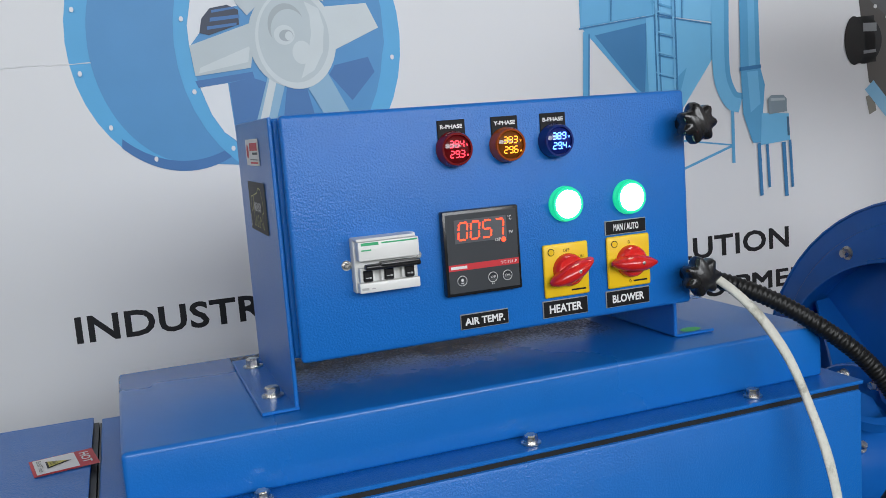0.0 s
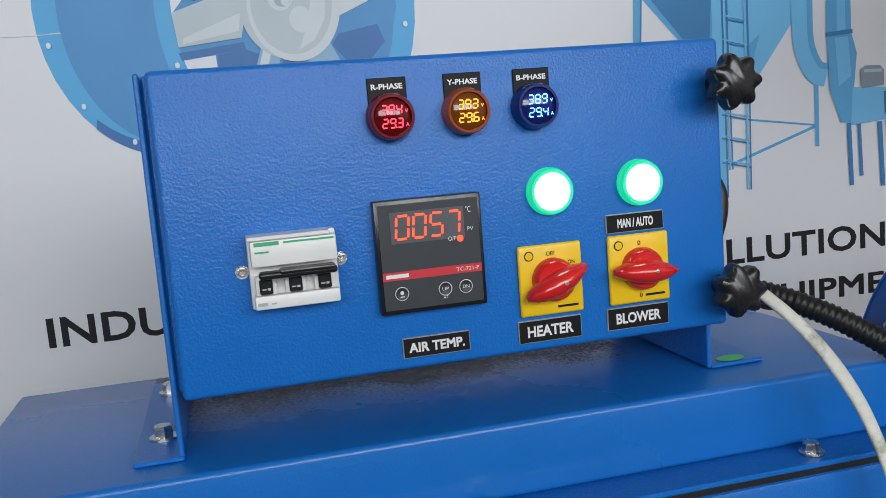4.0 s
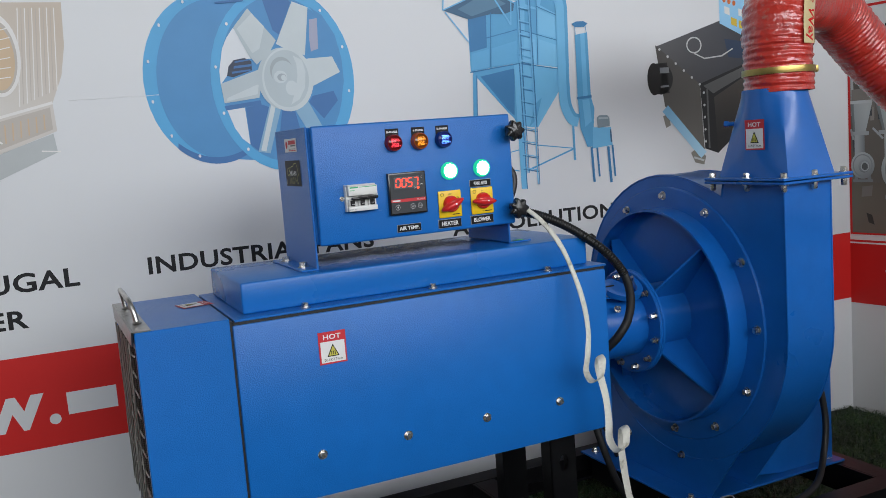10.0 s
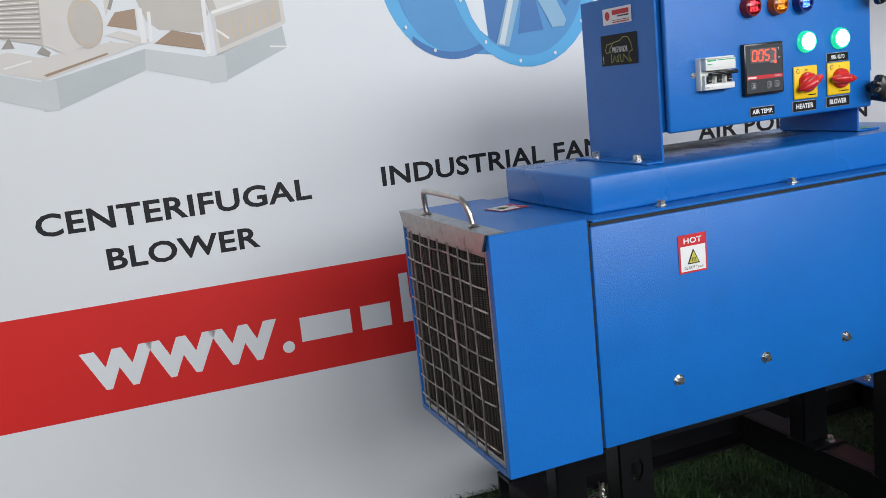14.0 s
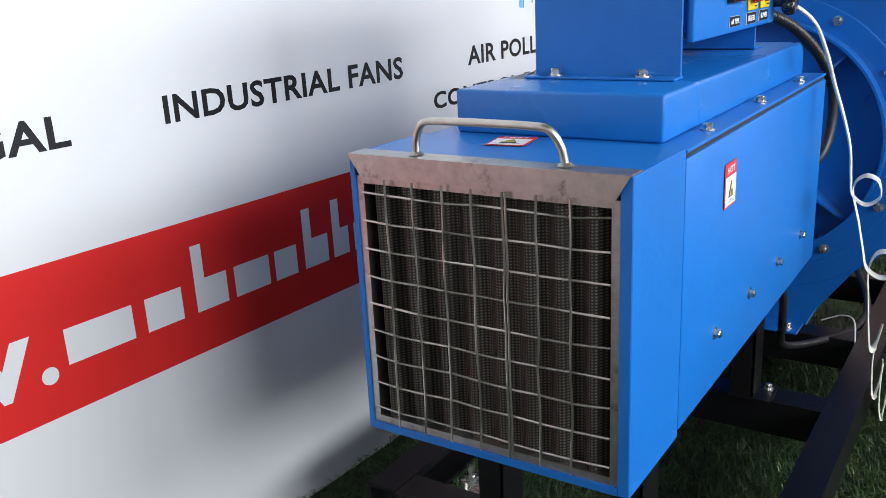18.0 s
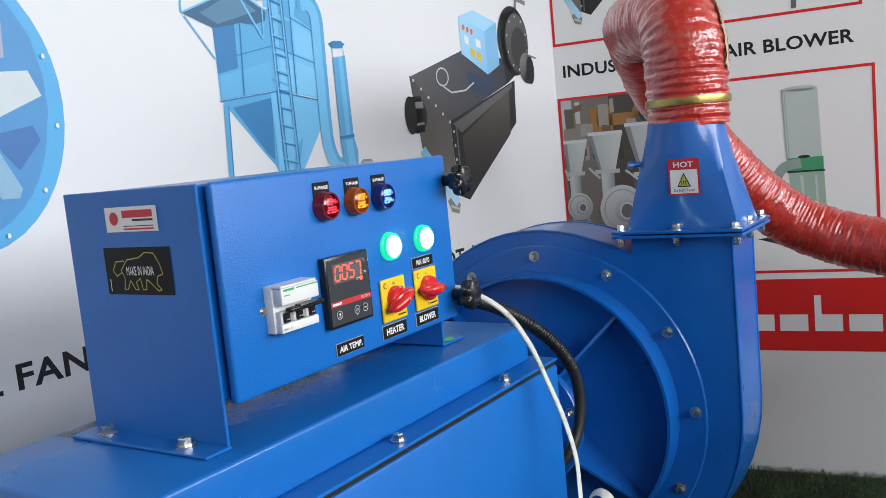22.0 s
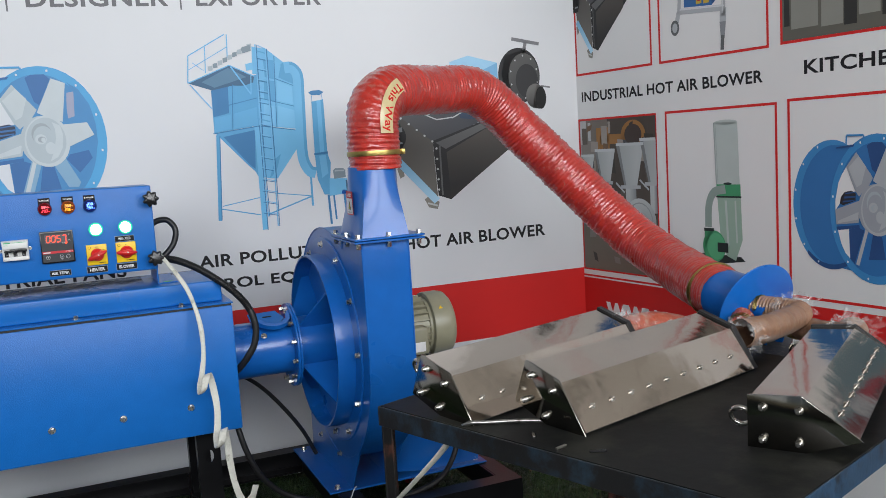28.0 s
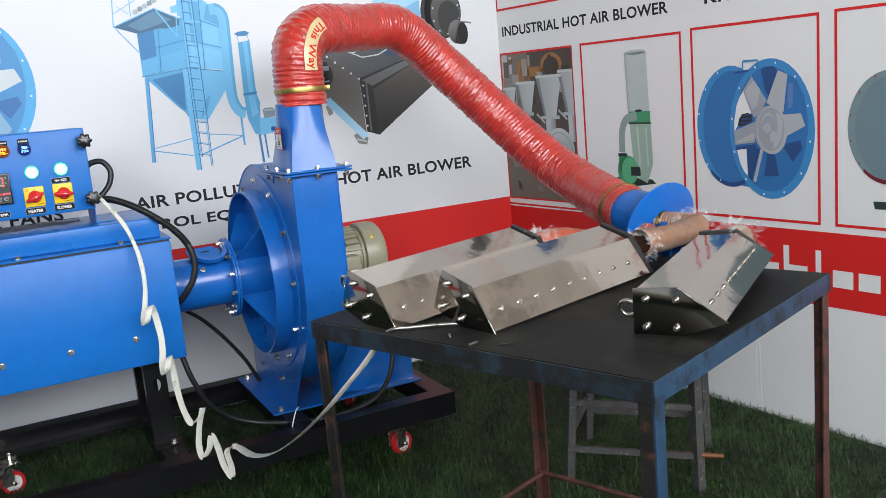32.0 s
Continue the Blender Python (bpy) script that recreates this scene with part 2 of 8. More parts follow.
M_TABLE_BLUE = surface("scraped_blue_angle_iron", (0.020, 0.052, 0.100), 0.42, 0.2, 25, 0.35, 0.2, 120, wear=0.55, wear_rgb=(0.012, 0.014, 0.018), wear_scale=6)
M_LEG_DARK = surface("blackened_rusty_angle_iron", (0.013, 0.012, 0.012), 0.5, 0.1, 30, 0.4, 0.3, 150, wear=0.32, wear_rgb=(0.08, 0.030, 0.020), wear_scale=9)
M_RUST = surface("rusty_red_oxide_steel", (0.085, 0.030, 0.022), 0.6, 0.2, 30, 0.4, 0.3, 150, wear=0.5, wear_rgb=(0.020, 0.018, 0.017), wear_scale=8)
M_STOOL = surface("paint_spattered_grey_steel", (0.044, 0.043, 0.042), 0.6, 0.1, 30, 0.4, 0.3, 150, wear=0.2, wear_rgb=(0.20, 0.18, 0.13), wear_scale=22)
M_CASTER_RED = surface("red_polyurethane_tyre", (0.50, 0.018, 0.022), 0.35, 0, 40, 0.1)
M_CASTER_HUB = surface("white_nylon_hub", (0.62, 0.60, 0.58), 0.4, 0, 40, 0.1)
M_CONDUIT = surface("black_corrugated_conduit", (0.010, 0.010, 0.010), 0.40, 0, 40, 0.15, spec=0.3)


def filter_mesh_material():
    """Woven brown-grey wire cloth of a washable filter."""
    m, n, l, p = nodes_of("woven_wire_cloth")
    tc = n.new("ShaderNodeTexCoord")
    waves = []
    for axis in ("Z", "Y"):
        w = n.new("ShaderNodeTexWave")
        w.bands_direction = axis
        w.inputs["Scale"].default_value = 95
        w.inputs["Distortion"].default_value = 0.6
        l.new(tc.outputs["Object"], w.inputs["Vector"])
        waves.append(w)
    mul = n.new("ShaderNodeMath")
    mul.operation = "MULTIPLY"
    l.new(waves[0].outputs["Fac"], mul.inputs[0])
    l.new(waves[1].outputs["Fac"], mul.inputs[1])
    big = n.new("ShaderNodeTexNoise")
    big.inputs["Scale"].default_value = 18
    l.new(tc.outputs["Object"], big.inputs["Vector"])
    add = n.new("ShaderNodeMath")
    add.operation = "MULTIPLY"
    l.new(mul.outputs[0], add.inputs[0])
    l.new(big.outputs["Fac"], add.inputs[1])
    ramp = n.new("ShaderNodeValToRGB")
    ramp.color_ramp.elements[0].color = (0.020, 0.017, 0.015, 1)
    ramp.color_ramp.elements[1].color = (0.155, 0.132, 0.115, 1)
    ramp.color_ramp.elements[1].position = 0.5
    l.new(add.outputs[0], ramp.inputs["Fac"])
    l.new(ramp.outputs["Color"], p.inputs["Base Color"])
    p.inputs["Metallic"].default_value = 0.5
    p.inputs["Roughness"].default_value = 0.55
    return m


M_FILTER = filter_mesh_material()


def grass_material():
    m, n, l, p = nodes_of("artificial_grass_blade")
    geo = n.new("ShaderNodeNewGeometry")
    ramp = n.new("ShaderNodeValToRGB")
    e = ramp.color_ramp.elements
    e[0].color, e[1].color = (0.006, 0.024, 0.004, 1), (0.090, 0.130, 0.038, 1)
    mid = e.new(0.82)
    mid.color = (0.022, 0.064, 0.010, 1)
    l.new(geo.outputs["Random Per Island"], ramp.inputs["Fac"])
    tc, nz, rg, mul = n.new("ShaderNodeTexCoord"), n.new("ShaderNodeTexNoise"), n.new("ShaderNodeMapRange"), n.new("ShaderNodeVectorMath")
    nz.inputs["Scale"].default_value, nz.inputs["Detail"].default_value = 9, 5
    rg.inputs["From Min"].default_value, rg.inputs["From Max"].default_value = 0.35, 0.68
    rg.inputs["To Min"].default_value, rg.inputs["To Max"].default_value = 0.4, 1.45
    l.new(tc.outputs["Object"], nz.inputs["Vector"])
    l.new(nz.outputs["Fac"], rg.inputs["Value"])
    mul.operation = "SCALE"
    l.new(ramp.outputs["Color"], mul.inputs[0])
    l.new(rg.outputs[0], mul.inputs["Scale"])
    l.new(mul.outputs["Vector"], p.inputs["Base Color"])
    p.inputs["Roughness"].default_value = 0.5
    return m


M_GRASS = grass_material()
M_TURF = surface("green_turf_backing", (0.008, 0.018, 0.006), 0.8, 0, 90, 0.4, 0.5, 300, wear_scale=5)
# for the unseen left wall, its tone kept down to limit ambient light
M_UNSEEN_LEFT = surface("pale_unseen_wall", (0.36, 0.35, 0.33), 0.8, 0, 6, 0.08, 0.2, 40, wear=0.15, wear_rgb=(0.40, 0.38, 0.34), wear_scale=1.1)
# for the unseen ceiling: its dark patches vary what the steel reflects
M_CEILING = surface("patchy_unseen_ceiling", (0.34, 0.31, 0.27), 0.7, 0.0, 3, 0.15, 0.1, 8, wear=0.55, wear_rgb=(0.045, 0.040, 0.032), wear_scale=0.8)

# for the unseen front wall, dark to limit bounce and deepen steel reflections
M_UNSEEN_FRONT = surface("dark_unseen_wall", (0.075, 0.066, 0.056), 0.8, 0, 14, 0.2, 0.2, 40, wear=0.4, wear_rgb=(0.045, 0.04, 0.035), wear_scale=1.5)
M_COPPER = surface("dull_copper_rod", (0.20, 0.085, 0.045), 0.5, 0.6, 30, 0.3)
# for the unseen far wall: pale with dark patches, mirrored in the knives
M_UNSEEN_FAR = surface("pale_patchy_unseen_wall", (0.50, 0.47, 0.43), 0.8, 0, 6, 0.1, 0.2, 40, wear=0.5, wear_rgb=(0.09, 0.075, 0.06), wear_scale=0.9)
# ---- building helpers ----
def link_mesh(name, bm, mat, parent=None, label="", smooth=None):
    """Links a bmesh as one mesh object, under a parent if there is one."""
    me = bpy.data.meshes.new(name)
    bm.normal_update()
    bm.to_mesh(me)
    bm.free()
    for m in mat if isinstance(mat, (list, tuple)) else (mat,):
        me.materials.append(m)
    if smooth is not None:
        me.shade_smooth()
        me.set_sharp_from_angle(angle=radians(smooth))
    ob = new(name, me)
    if parent is not None:
        ob.parent = parent
    if label:
        tagged(ob, label)
    return ob


def part(name, bm, mat, parent, label="", smooth=35):
    return link_mesh(name, bm, mat, parent, label, smooth)


def thing(name, place, label, category, group="", kind=""):
    ob = new(name)
    ob.matrix_basis = place if isinstance(place, Matrix) else Matrix.Translation(place)
    return tagged(ob, label, category, group, kind)


def join(*bms):
    out = bms[0]
    for b in bms[1:]:
        me = bpy.data.meshes.new("tmp")
        b.to_mesh(me)
        b.free()
        out.from_mesh(me)
        bpy.data.meshes.remove(me)
    return out


def box(x0, x1, y0, y1, z0, z1, bev=0.0, seg=2):
    bm = bmesh.new()
    bmesh.ops.create_cube(bm, size=1)
    for v in bm.verts:
        v.co = Vector(((x0 + x1) / 2 + v.co.x * (x1 - x0), (y0 + y1) / 2 + v.co.y * (y1 - y0), (z0 + z1) / 2 + v.co.z * (z1 - z0)))
    if bev > 0:
        bmesh.ops.bevel(bm, geom=bm.edges[:], offset=bev, segments=seg, affect="EDGES", profile=0.5)
    return bm


def moved(bm, m):
    bmesh.ops.transform(bm, matrix=m, verts=bm.verts)
    return bm


def lathe(profile, n=32, closed=False):
    """Rings of (radius, height) turned round z. A radius of 0 closes an end."""
    bm = bmesh.new()
    rings = []
    for r, h in profile:
        if r < 1e-6:
            rings.append([bm.verts.new((0, 0, h))])
        else:
            rings.append([bm.verts.new((r * math.cos(2 * math.pi * k / n), r * math.sin(2 * math.pi * k / n), h)) for k in range(n)])
    pairs = list(zip(rings, rings[1:])) + ([(rings[-1], rings[0])] if closed else [])
    for a, b in pairs:
        for k in range(n):
            q = [a[k % len(a)], a[(k + 1) % len(a)], b[(k + 1) % len(b)], b[k % len(b)]]
            q = [v for i, v in enumerate(q) if v not in q[:i]]
            if len(q) > 2:
                bm.faces.new(q)
    bmesh.ops.recalc_face_normals(bm, faces=bm.faces[:])
    return bm


def prism(outline, depth, bev=0.0):
    """An outline of (x, y) drawn up from z = 0 to z = depth."""
    bm = bmesh.new()
    face = bm.faces.new([bm.verts.new((x, y, 0)) for x, y in outline])
    got = bmesh.ops.extrude_face_region(bm, geom=[face])
    bmesh.ops.translate(bm, verts=[v for v in got["geom"] if isinstance(v, bmesh.types.BMVert)], vec=(0, 0, depth))
    bmesh.ops.recalc_face_normals(bm, faces=bm.faces[:])
    if bev > 0:
        bmesh.ops.bevel(bm, geom=bm.edges[:], offset=bev, segments=2, affect="EDGES", profile=0.5)
    return bm


def smooth_line(points, steps=10):
    """A Catmull-Rom line through the points."""
    pts = [Vector(p) for p in points]
    pts = [2 * pts[0] - pts[1], *pts, 2 * pts[-1] - pts[-2]]
    out = []
    for a, b, c, d in zip(pts, pts[1:], pts[2:], pts[3:]):
        for k in range(steps):
            t = k / steps
            out.append(0.5 * (2 * b + (c - a) * t + (2 * a - 5 * b + 4 * c - d) * t * t + (3 * b - a - 3 * c + d) * t**3))
    return out + [pts[-2]]


def tube(line, radius, n=12, caps=True):
    """A tube along a line of Vectors; radius is a number or a function of the way's fraction, or of it and the angle."""
    bm = bmesh.new()
    rings = []
    count = len(line)
    side = None
    for i, p in enumerate(line):
        ahead = (line[min(i + 1, count - 1)] - line[max(i - 1, 0)]).normalized()
        if side is None:
            side = ahead.orthogonal().normalized()
        side = (side - ahead * side.dot(ahead)).normalized()
        up = ahead.cross(side)
        r = radius(i / (count - 1)) if callable(radius) else radius
        rings.append([bm.verts.new(p + (side * math.cos(2 * math.pi * k / n) + up * math.sin(2 * math.pi * k / n)) * r) for k in range(n)])
    for a, b in zip(rings, rings[1:]):
        for k in range(n):
            bm.faces.new((a[k], a[(k + 1) % n], b[(k + 1) % n], b[k]))
    if caps:
        bm.faces.new(rings[0][::-1])
        bm.faces.new(rings[-1])
    bmesh.ops.recalc_face_normals(bm, faces=bm.faces[:])
    return bm


def bolt_mesh(r=0.006, h=0.005):
    """A hexagon bolt head on a washer, its shank along -z."""
    washer = lathe([(0, 0), (r * 1.45, 0), (r * 1.45, r * 0.2), (0, r * 0.2)], 18)
    head = lathe([(0, r * 0.2), (r, r * 0.2), (r, h * 0.85), (r * 0.86, h), (0, h)], 6)
    return join(washer, head)


FRONT = Matrix.Rotation(radians(90), 4, "X")  # turns a pattern in x and y to face -y
SIDE = Matrix.Rotation(radians(-90), 4, "Z") @ FRONT  # turns it to face -x
# ---- setting ----
BACK_A, BACK_D = radians(86.89), 0.6898
RIGHT_A = radians(7.6)
TILT = radians(0.35)  # the back print hangs a little aslant


def back_y(x):
    return (BACK_D - math.cos(BACK_A) * x) / math.sin(BACK_A)


CORNER = Vector((1.838, back_y(1.838), 0))
# frames whose x runs along the print, y up and z out of it
BACK = Matrix.Translation((0, back_y(0), 0)) @ Matrix.Rotation(BACK_A - radians(90), 4, "Z") @ FRONT @ Matrix.Translation((0.3, 0, 0)) @ Matrix.Rotation(TILT, 4, "Z") @ Matrix.Translation((-0.3, 0, 0))
RIGHT = Matrix.Translation(CORNER) @ Matrix.Rotation(RIGHT_A - radians(90), 4, "Z") @ FRONT

tagged(link_mesh("ground", box(-30, 30, -30, 30, -0.06, 0.0), M_TURF), "green artificial turf backing on a flat floor", "floor", kind="structure")


def wall(name, m, u0, u1, mat, label, thick=0.05):
    ob = link_mesh(name, box(u0, u1, 0.0, 2.8, -thick, 0), mat)
    ob.matrix_basis = m
    return tagged(ob, label, "wall", kind="structure")


wall_back = wall("wall_back", BACK, -4.2, 1.852, M_WHITE, "white glossy printed backdrop with red web address stripe")
wall_right = wall("wall_right", RIGHT, 0.0, 1.95, M_WHITE_R, "white printed backdrop with red framed product pictures")
# plain wall added out of view to close the left side
tagged(link_mesh("wall_left", box(-4.3, -4.2, -0.2, 0.75, 0, 3.2), M_UNSEEN_LEFT), "added unseen pale wall closing the left side", "wall", kind="structure")
# wall added out of view for the knife faces to reflect
tagged(link_mesh("wall_far_side", box(3.6, 3.7, -5.0, -1.0, 0, 3.2), M_UNSEEN_FAR), "added unseen pale wall beyond the backdrop, for reflections", "wall", kind="structure")
# added unseen wall behind the camera: sill, head and piers round three wide openings
front = tagged(link_mesh("wall_front", box(-4.3, 3.7, -4.95, -4.80, 0, 1.5), M_UNSEEN_FRONT), "added unseen dark wall with three wide openings", "wall", kind="structure")
link_mesh("wall_head", box(-4.3, 3.7, -4.95, -4.80, 2.9, 3.2), M_UNSEEN_FRONT, front)
for x0, x1 in ((-4.3, -3.25), (-0.95, -0.65), (1.65, 1.85)):
    link_mesh("pier", box(x0, x1, -4.95, -4.80, 1.5, 2.9), M_UNSEEN_FRONT, front)
# ceiling added out of view to bounce light and be reflected
tagged(link_mesh("ceiling", box(-4.3, 3.7, -5.0, 0.9, 3.2, 3.3), M_CEILING), "added unseen patchy ceiling for bounce and reflections", "ceiling", kind="structure")


# ---- flat prints ----
def ell(u, v, a, b, lean=0.0, a0=0.0, a1=360.0, n=40):
    """Points of an ellipse round (u, v), leaning by that many degrees."""
    c, s = math.cos(radians(lean)), math.sin(radians(lean))
    full = abs(a1 - a0) >= 360
    out = []
    for k in range(n if full else n + 1):
        t = radians(a0 + (a1 - a0) * k / n)
        x, y = a * math.cos(t), b * math.sin(t)
        out.append((u + x * c - y * s, v + x * s + y * c))
    return out


def bar(u0, v0, u1, v1, w, w2=None):
    """A straight bar of width w (w2 at its far end)."""
    d = Vector((u1 - u0, v1 - v0)).normalized()
    q, r = Vector((-d.y, d.x)) * w / 2, Vector((-d.y, d.x)) * (w if w2 is None else w2) / 2
    return [(u0 + q.x, v0 + q.y), (u0 - q.x, v0 - q.y), (u1 - r.x, v1 - r.y), (u1 + r.x, v1 + r.y)]


def rect(u0, v0, u1, v1):
    return [(u0, v0), (u1, v0), (u1, v1), (u0, v1)]


def path_bars(pts, w):
    return [bar(*a, *b, w) for a, b in zip(pts, pts[1:])]


def strip(line, w, aside=0.0):
    """A band of width w along a line, in quads that meet edge to edge; aside shifts it to one side."""
    left, right = [], []
    for i, p in enumerate(line):
        d = line[min(i + 1, len(line) - 1)] - line[max(i - 1, 0)]
        q = Vector((-d.y, d.x, 0)).normalized()
        c = p + q * aside
        left.append((c.x + q.x * w / 2, c.y + q.y * w / 2))
        right.append((c.x - q.x * w / 2, c.y - q.y * w / 2))
    return [[left[i], right[i], right[i + 1], left[i + 1]] for i in range(len(line) - 1)]


def printed(name, parent, mat, polys, layer, label="", fit=None):
    """Flat printed shapes lying on the sheet; fit maps (u, v) into the parent's plane."""
    bm = bmesh.new()
    for poly in polys:
        pts = [fit(*p) if fit else p for p in poly]
        if sum(a[0] * b[1] - b[0] * a[1] for a, b in zip(pts, pts[1:] + pts[:1])) < 0:
            pts = pts[::-1]
        bm.faces.new([bm.verts.new((u, v, 0.0003 * layer)) for u, v in pts])
    return link_mesh(name, bm, mat, parent, label)


def picture(name, parent, label):
    """An Empty part that holds the shapes of one printed picture."""
    ob = new(name)
    ob.parent = parent
    return tagged(ob, label)


def fit_text(words, u0, v0, width, height, mat, parent, name="lettering", bold=0.0, layer=1, wide=0.0, m=None, label=""):
    """Words scaled to a width and a height, lying on the parent's plane from (u0, v0); m: another plane."""
    cu = bpy.data.curves.new(name, "FONT")
    stacked = "M" in words and bold > 0  # this letter's outline folds over when it is grown, so it is thickened by shifted layers
    cu.body, cu.size, cu.offset, cu.space_character, cu.resolution_u = words, 1.0, 0.0 if stacked else bold, 1 + wide, 3
    tmp = bpy.data.objects.new("tmp", cu)
    scene.collection.objects.link(tmp)
    me = bpy.data.meshes.new_from_object(tmp.evaluated_get(bpy.context.evaluated_depsgraph_get()))
    bpy.data.objects.remove(tmp)
    bpy.data.curves.remove(cu)
    if stacked:
        flat_pts, faces = [v.co.copy() for v in me.vertices], [tuple(f.vertices) for f in me.polygons]
        many_pts, many_faces = [], []
        for k, (dx, dy) in enumerate(((-1, -1), (1, -1), (-1, 1), (1, 1))):
            many_faces += [tuple(i + len(many_pts) for i in f) for f in faces]
            many_pts += [(p.x + dx * bold, p.y + dy * bold, 0.1 * k) for p in flat_pts]
        bpy.data.meshes.remove(me)
        me = bpy.data.meshes.new(name)
        me.from_pydata(many_pts, [], many_faces)
    co = np.zeros(len(me.vertices) * 3)
    me.vertices.foreach_get("co", co)
    co = co.reshape(-1, 3)
    lo, hi = co.min(0), co.max(0)
    co = (co - lo) / np.maximum(hi - lo, 1e-9) * (width, height, 0.00006) + (u0, v0, 0.0003 * layer)
    me.vertices.foreach_set("co", co.ravel())
    me.materials.clear()
    me.materials.append(mat)
    ob = new(name, me)
    ob.parent = parent
    if m is not None:
        ob.matrix_basis = m
    if label:
        tagged(ob, label)
    return ob


# back wall: stripe, words and pictures
printed("red_stripe", wall_back, M_RED, [rect(-4.19, 0.372, 1.850, 0.589)], 1, "broad red printed stripe")
fit_text("www", -0.976, 0.420, 0.382, 0.080, M_WHITE, wall_back, bold=0.03, layer=2)
printed("full_stop", wall_back, M_WHITE, [ell(-0.576, 0.435, 0.0125, 0.0125, n=20)], 2)
# the firm's name in the web address: plain bars of each letter's size
NAME_BARS = [(-0.547, -0.439, 0.0), (-0.417, -0.351, 0.0), (-0.325, -0.262, 0.040), (-0.246, -0.170, 0.0), (-0.157, -0.105, 0.0), (-0.086, -0.026, 0.040), (-0.012, 0.03, 0.040), (0.045, 0.11, 0.0), (0.13, 0.21, 0.04)]
for u0, u1, rise in NAME_BARS:
    polys = [rect(u0, 0.440, u1, 0.492)]
    if rise:
        polys.append(rect(u0, 0.492, u0 + 0.02, 0.508 + rise))
    printed("name_bar", wall_back, M_WHITE, polys, 2)
TXT = 0.024
fit_text("CENTERIFUGAL", -1.008, 0.7335, 0.522, 0.044, M_INK, wall_back, bold=TXT, wide=0.05)
fit_text("BLOWER", -0.894, 0.6525, 0.291, 0.043, M_INK, wall_back, bold=TXT, wide=0.05)
fit_text("R", -1.150, 0.7335, 0.030, 0.041, M_INK, wall_back, bold=TXT)
fit_text("INDUSTRIAL FANS", -0.335, 0.738, 0.557, 0.042, M_INK, wall_back, bold=TXT, wide=0.05)
fit_text("AIR POLLUTION", 0.443, 0.738, 0.505, 0.041, M_INK, wall_back, bold=TXT, wide=0.05)
fit_text("CONTROL EQUIPMENT", 0.316, 0.657, 0.725, 0.041, M_INK, wall_back, bold=TXT, wide=0.05)
fit_text("HOT AIR BLOWER", 1.139, 0.726, 0.550, 0.044, M_INK, wall_back, bold=TXT, wide=0.05)
fit_text("DESIGNER", 0.024, 1.568, 0.405, 0.052, M_GREYINK, wall_back, bold=TXT, wide=0.05)
fit_text("EXPORTER", 0.513, 1.567, 0.400, 0.052, M_GREYINK, wall_back, bold=TXT, wide=0.05)
printed("divider", wall_back, M_GREYINK, [rect(-0.030, 1.557, -0.025, 1.635), rect(0.464, 1.557, 0.469, 1.635)], 1)
# creases where the sheets had been folded
CREASE_RNG = random.Random(3)


def crease(parent, mat, u0, v0, u1, v1, base, width=0.0022):
    """A shallow worn fold: a thin ridge of uneven width over the print."""
    bm = bmesh.new()
    steps, rows = 60, []
    a, b = Vector((u0, v0)), Vector((u1, v1))
    side = Vector((v0 - v1, u1 - u0)).normalized()
    for i in range(steps + 1):
        w = width * CREASE_RNG.uniform(0.15, 1.0)
        c = a.lerp(b, i / steps) + side * CREASE_RNG.uniform(-0.0008, 0.0008)
        rows.append([bm.verts.new((*(c - side * w), base)), bm.verts.new((*c, base + 0.0007)), bm.verts.new((*(c + side * w), base))])
    for p, q in zip(rows, rows[1:]):
        for k in (0, 1):
            bm.faces.new((p[k], q[k], q[k + 1], p[k + 1]))
    link_mesh("fold_crease", bm, mat, parent)


crease(wall_back, M_WHITE, -0.46, 1.152, 0.0, 1.154, 0.0001, 0.0016)
crease(wall_right, M_WHITE_R, 1.126, 0.010, 1.122, 0.330, 0.0001)
crease(wall_right, M_WHITE_R, 1.142, 0.010, 1.136, 0.250, 0.0001, 0.0014)


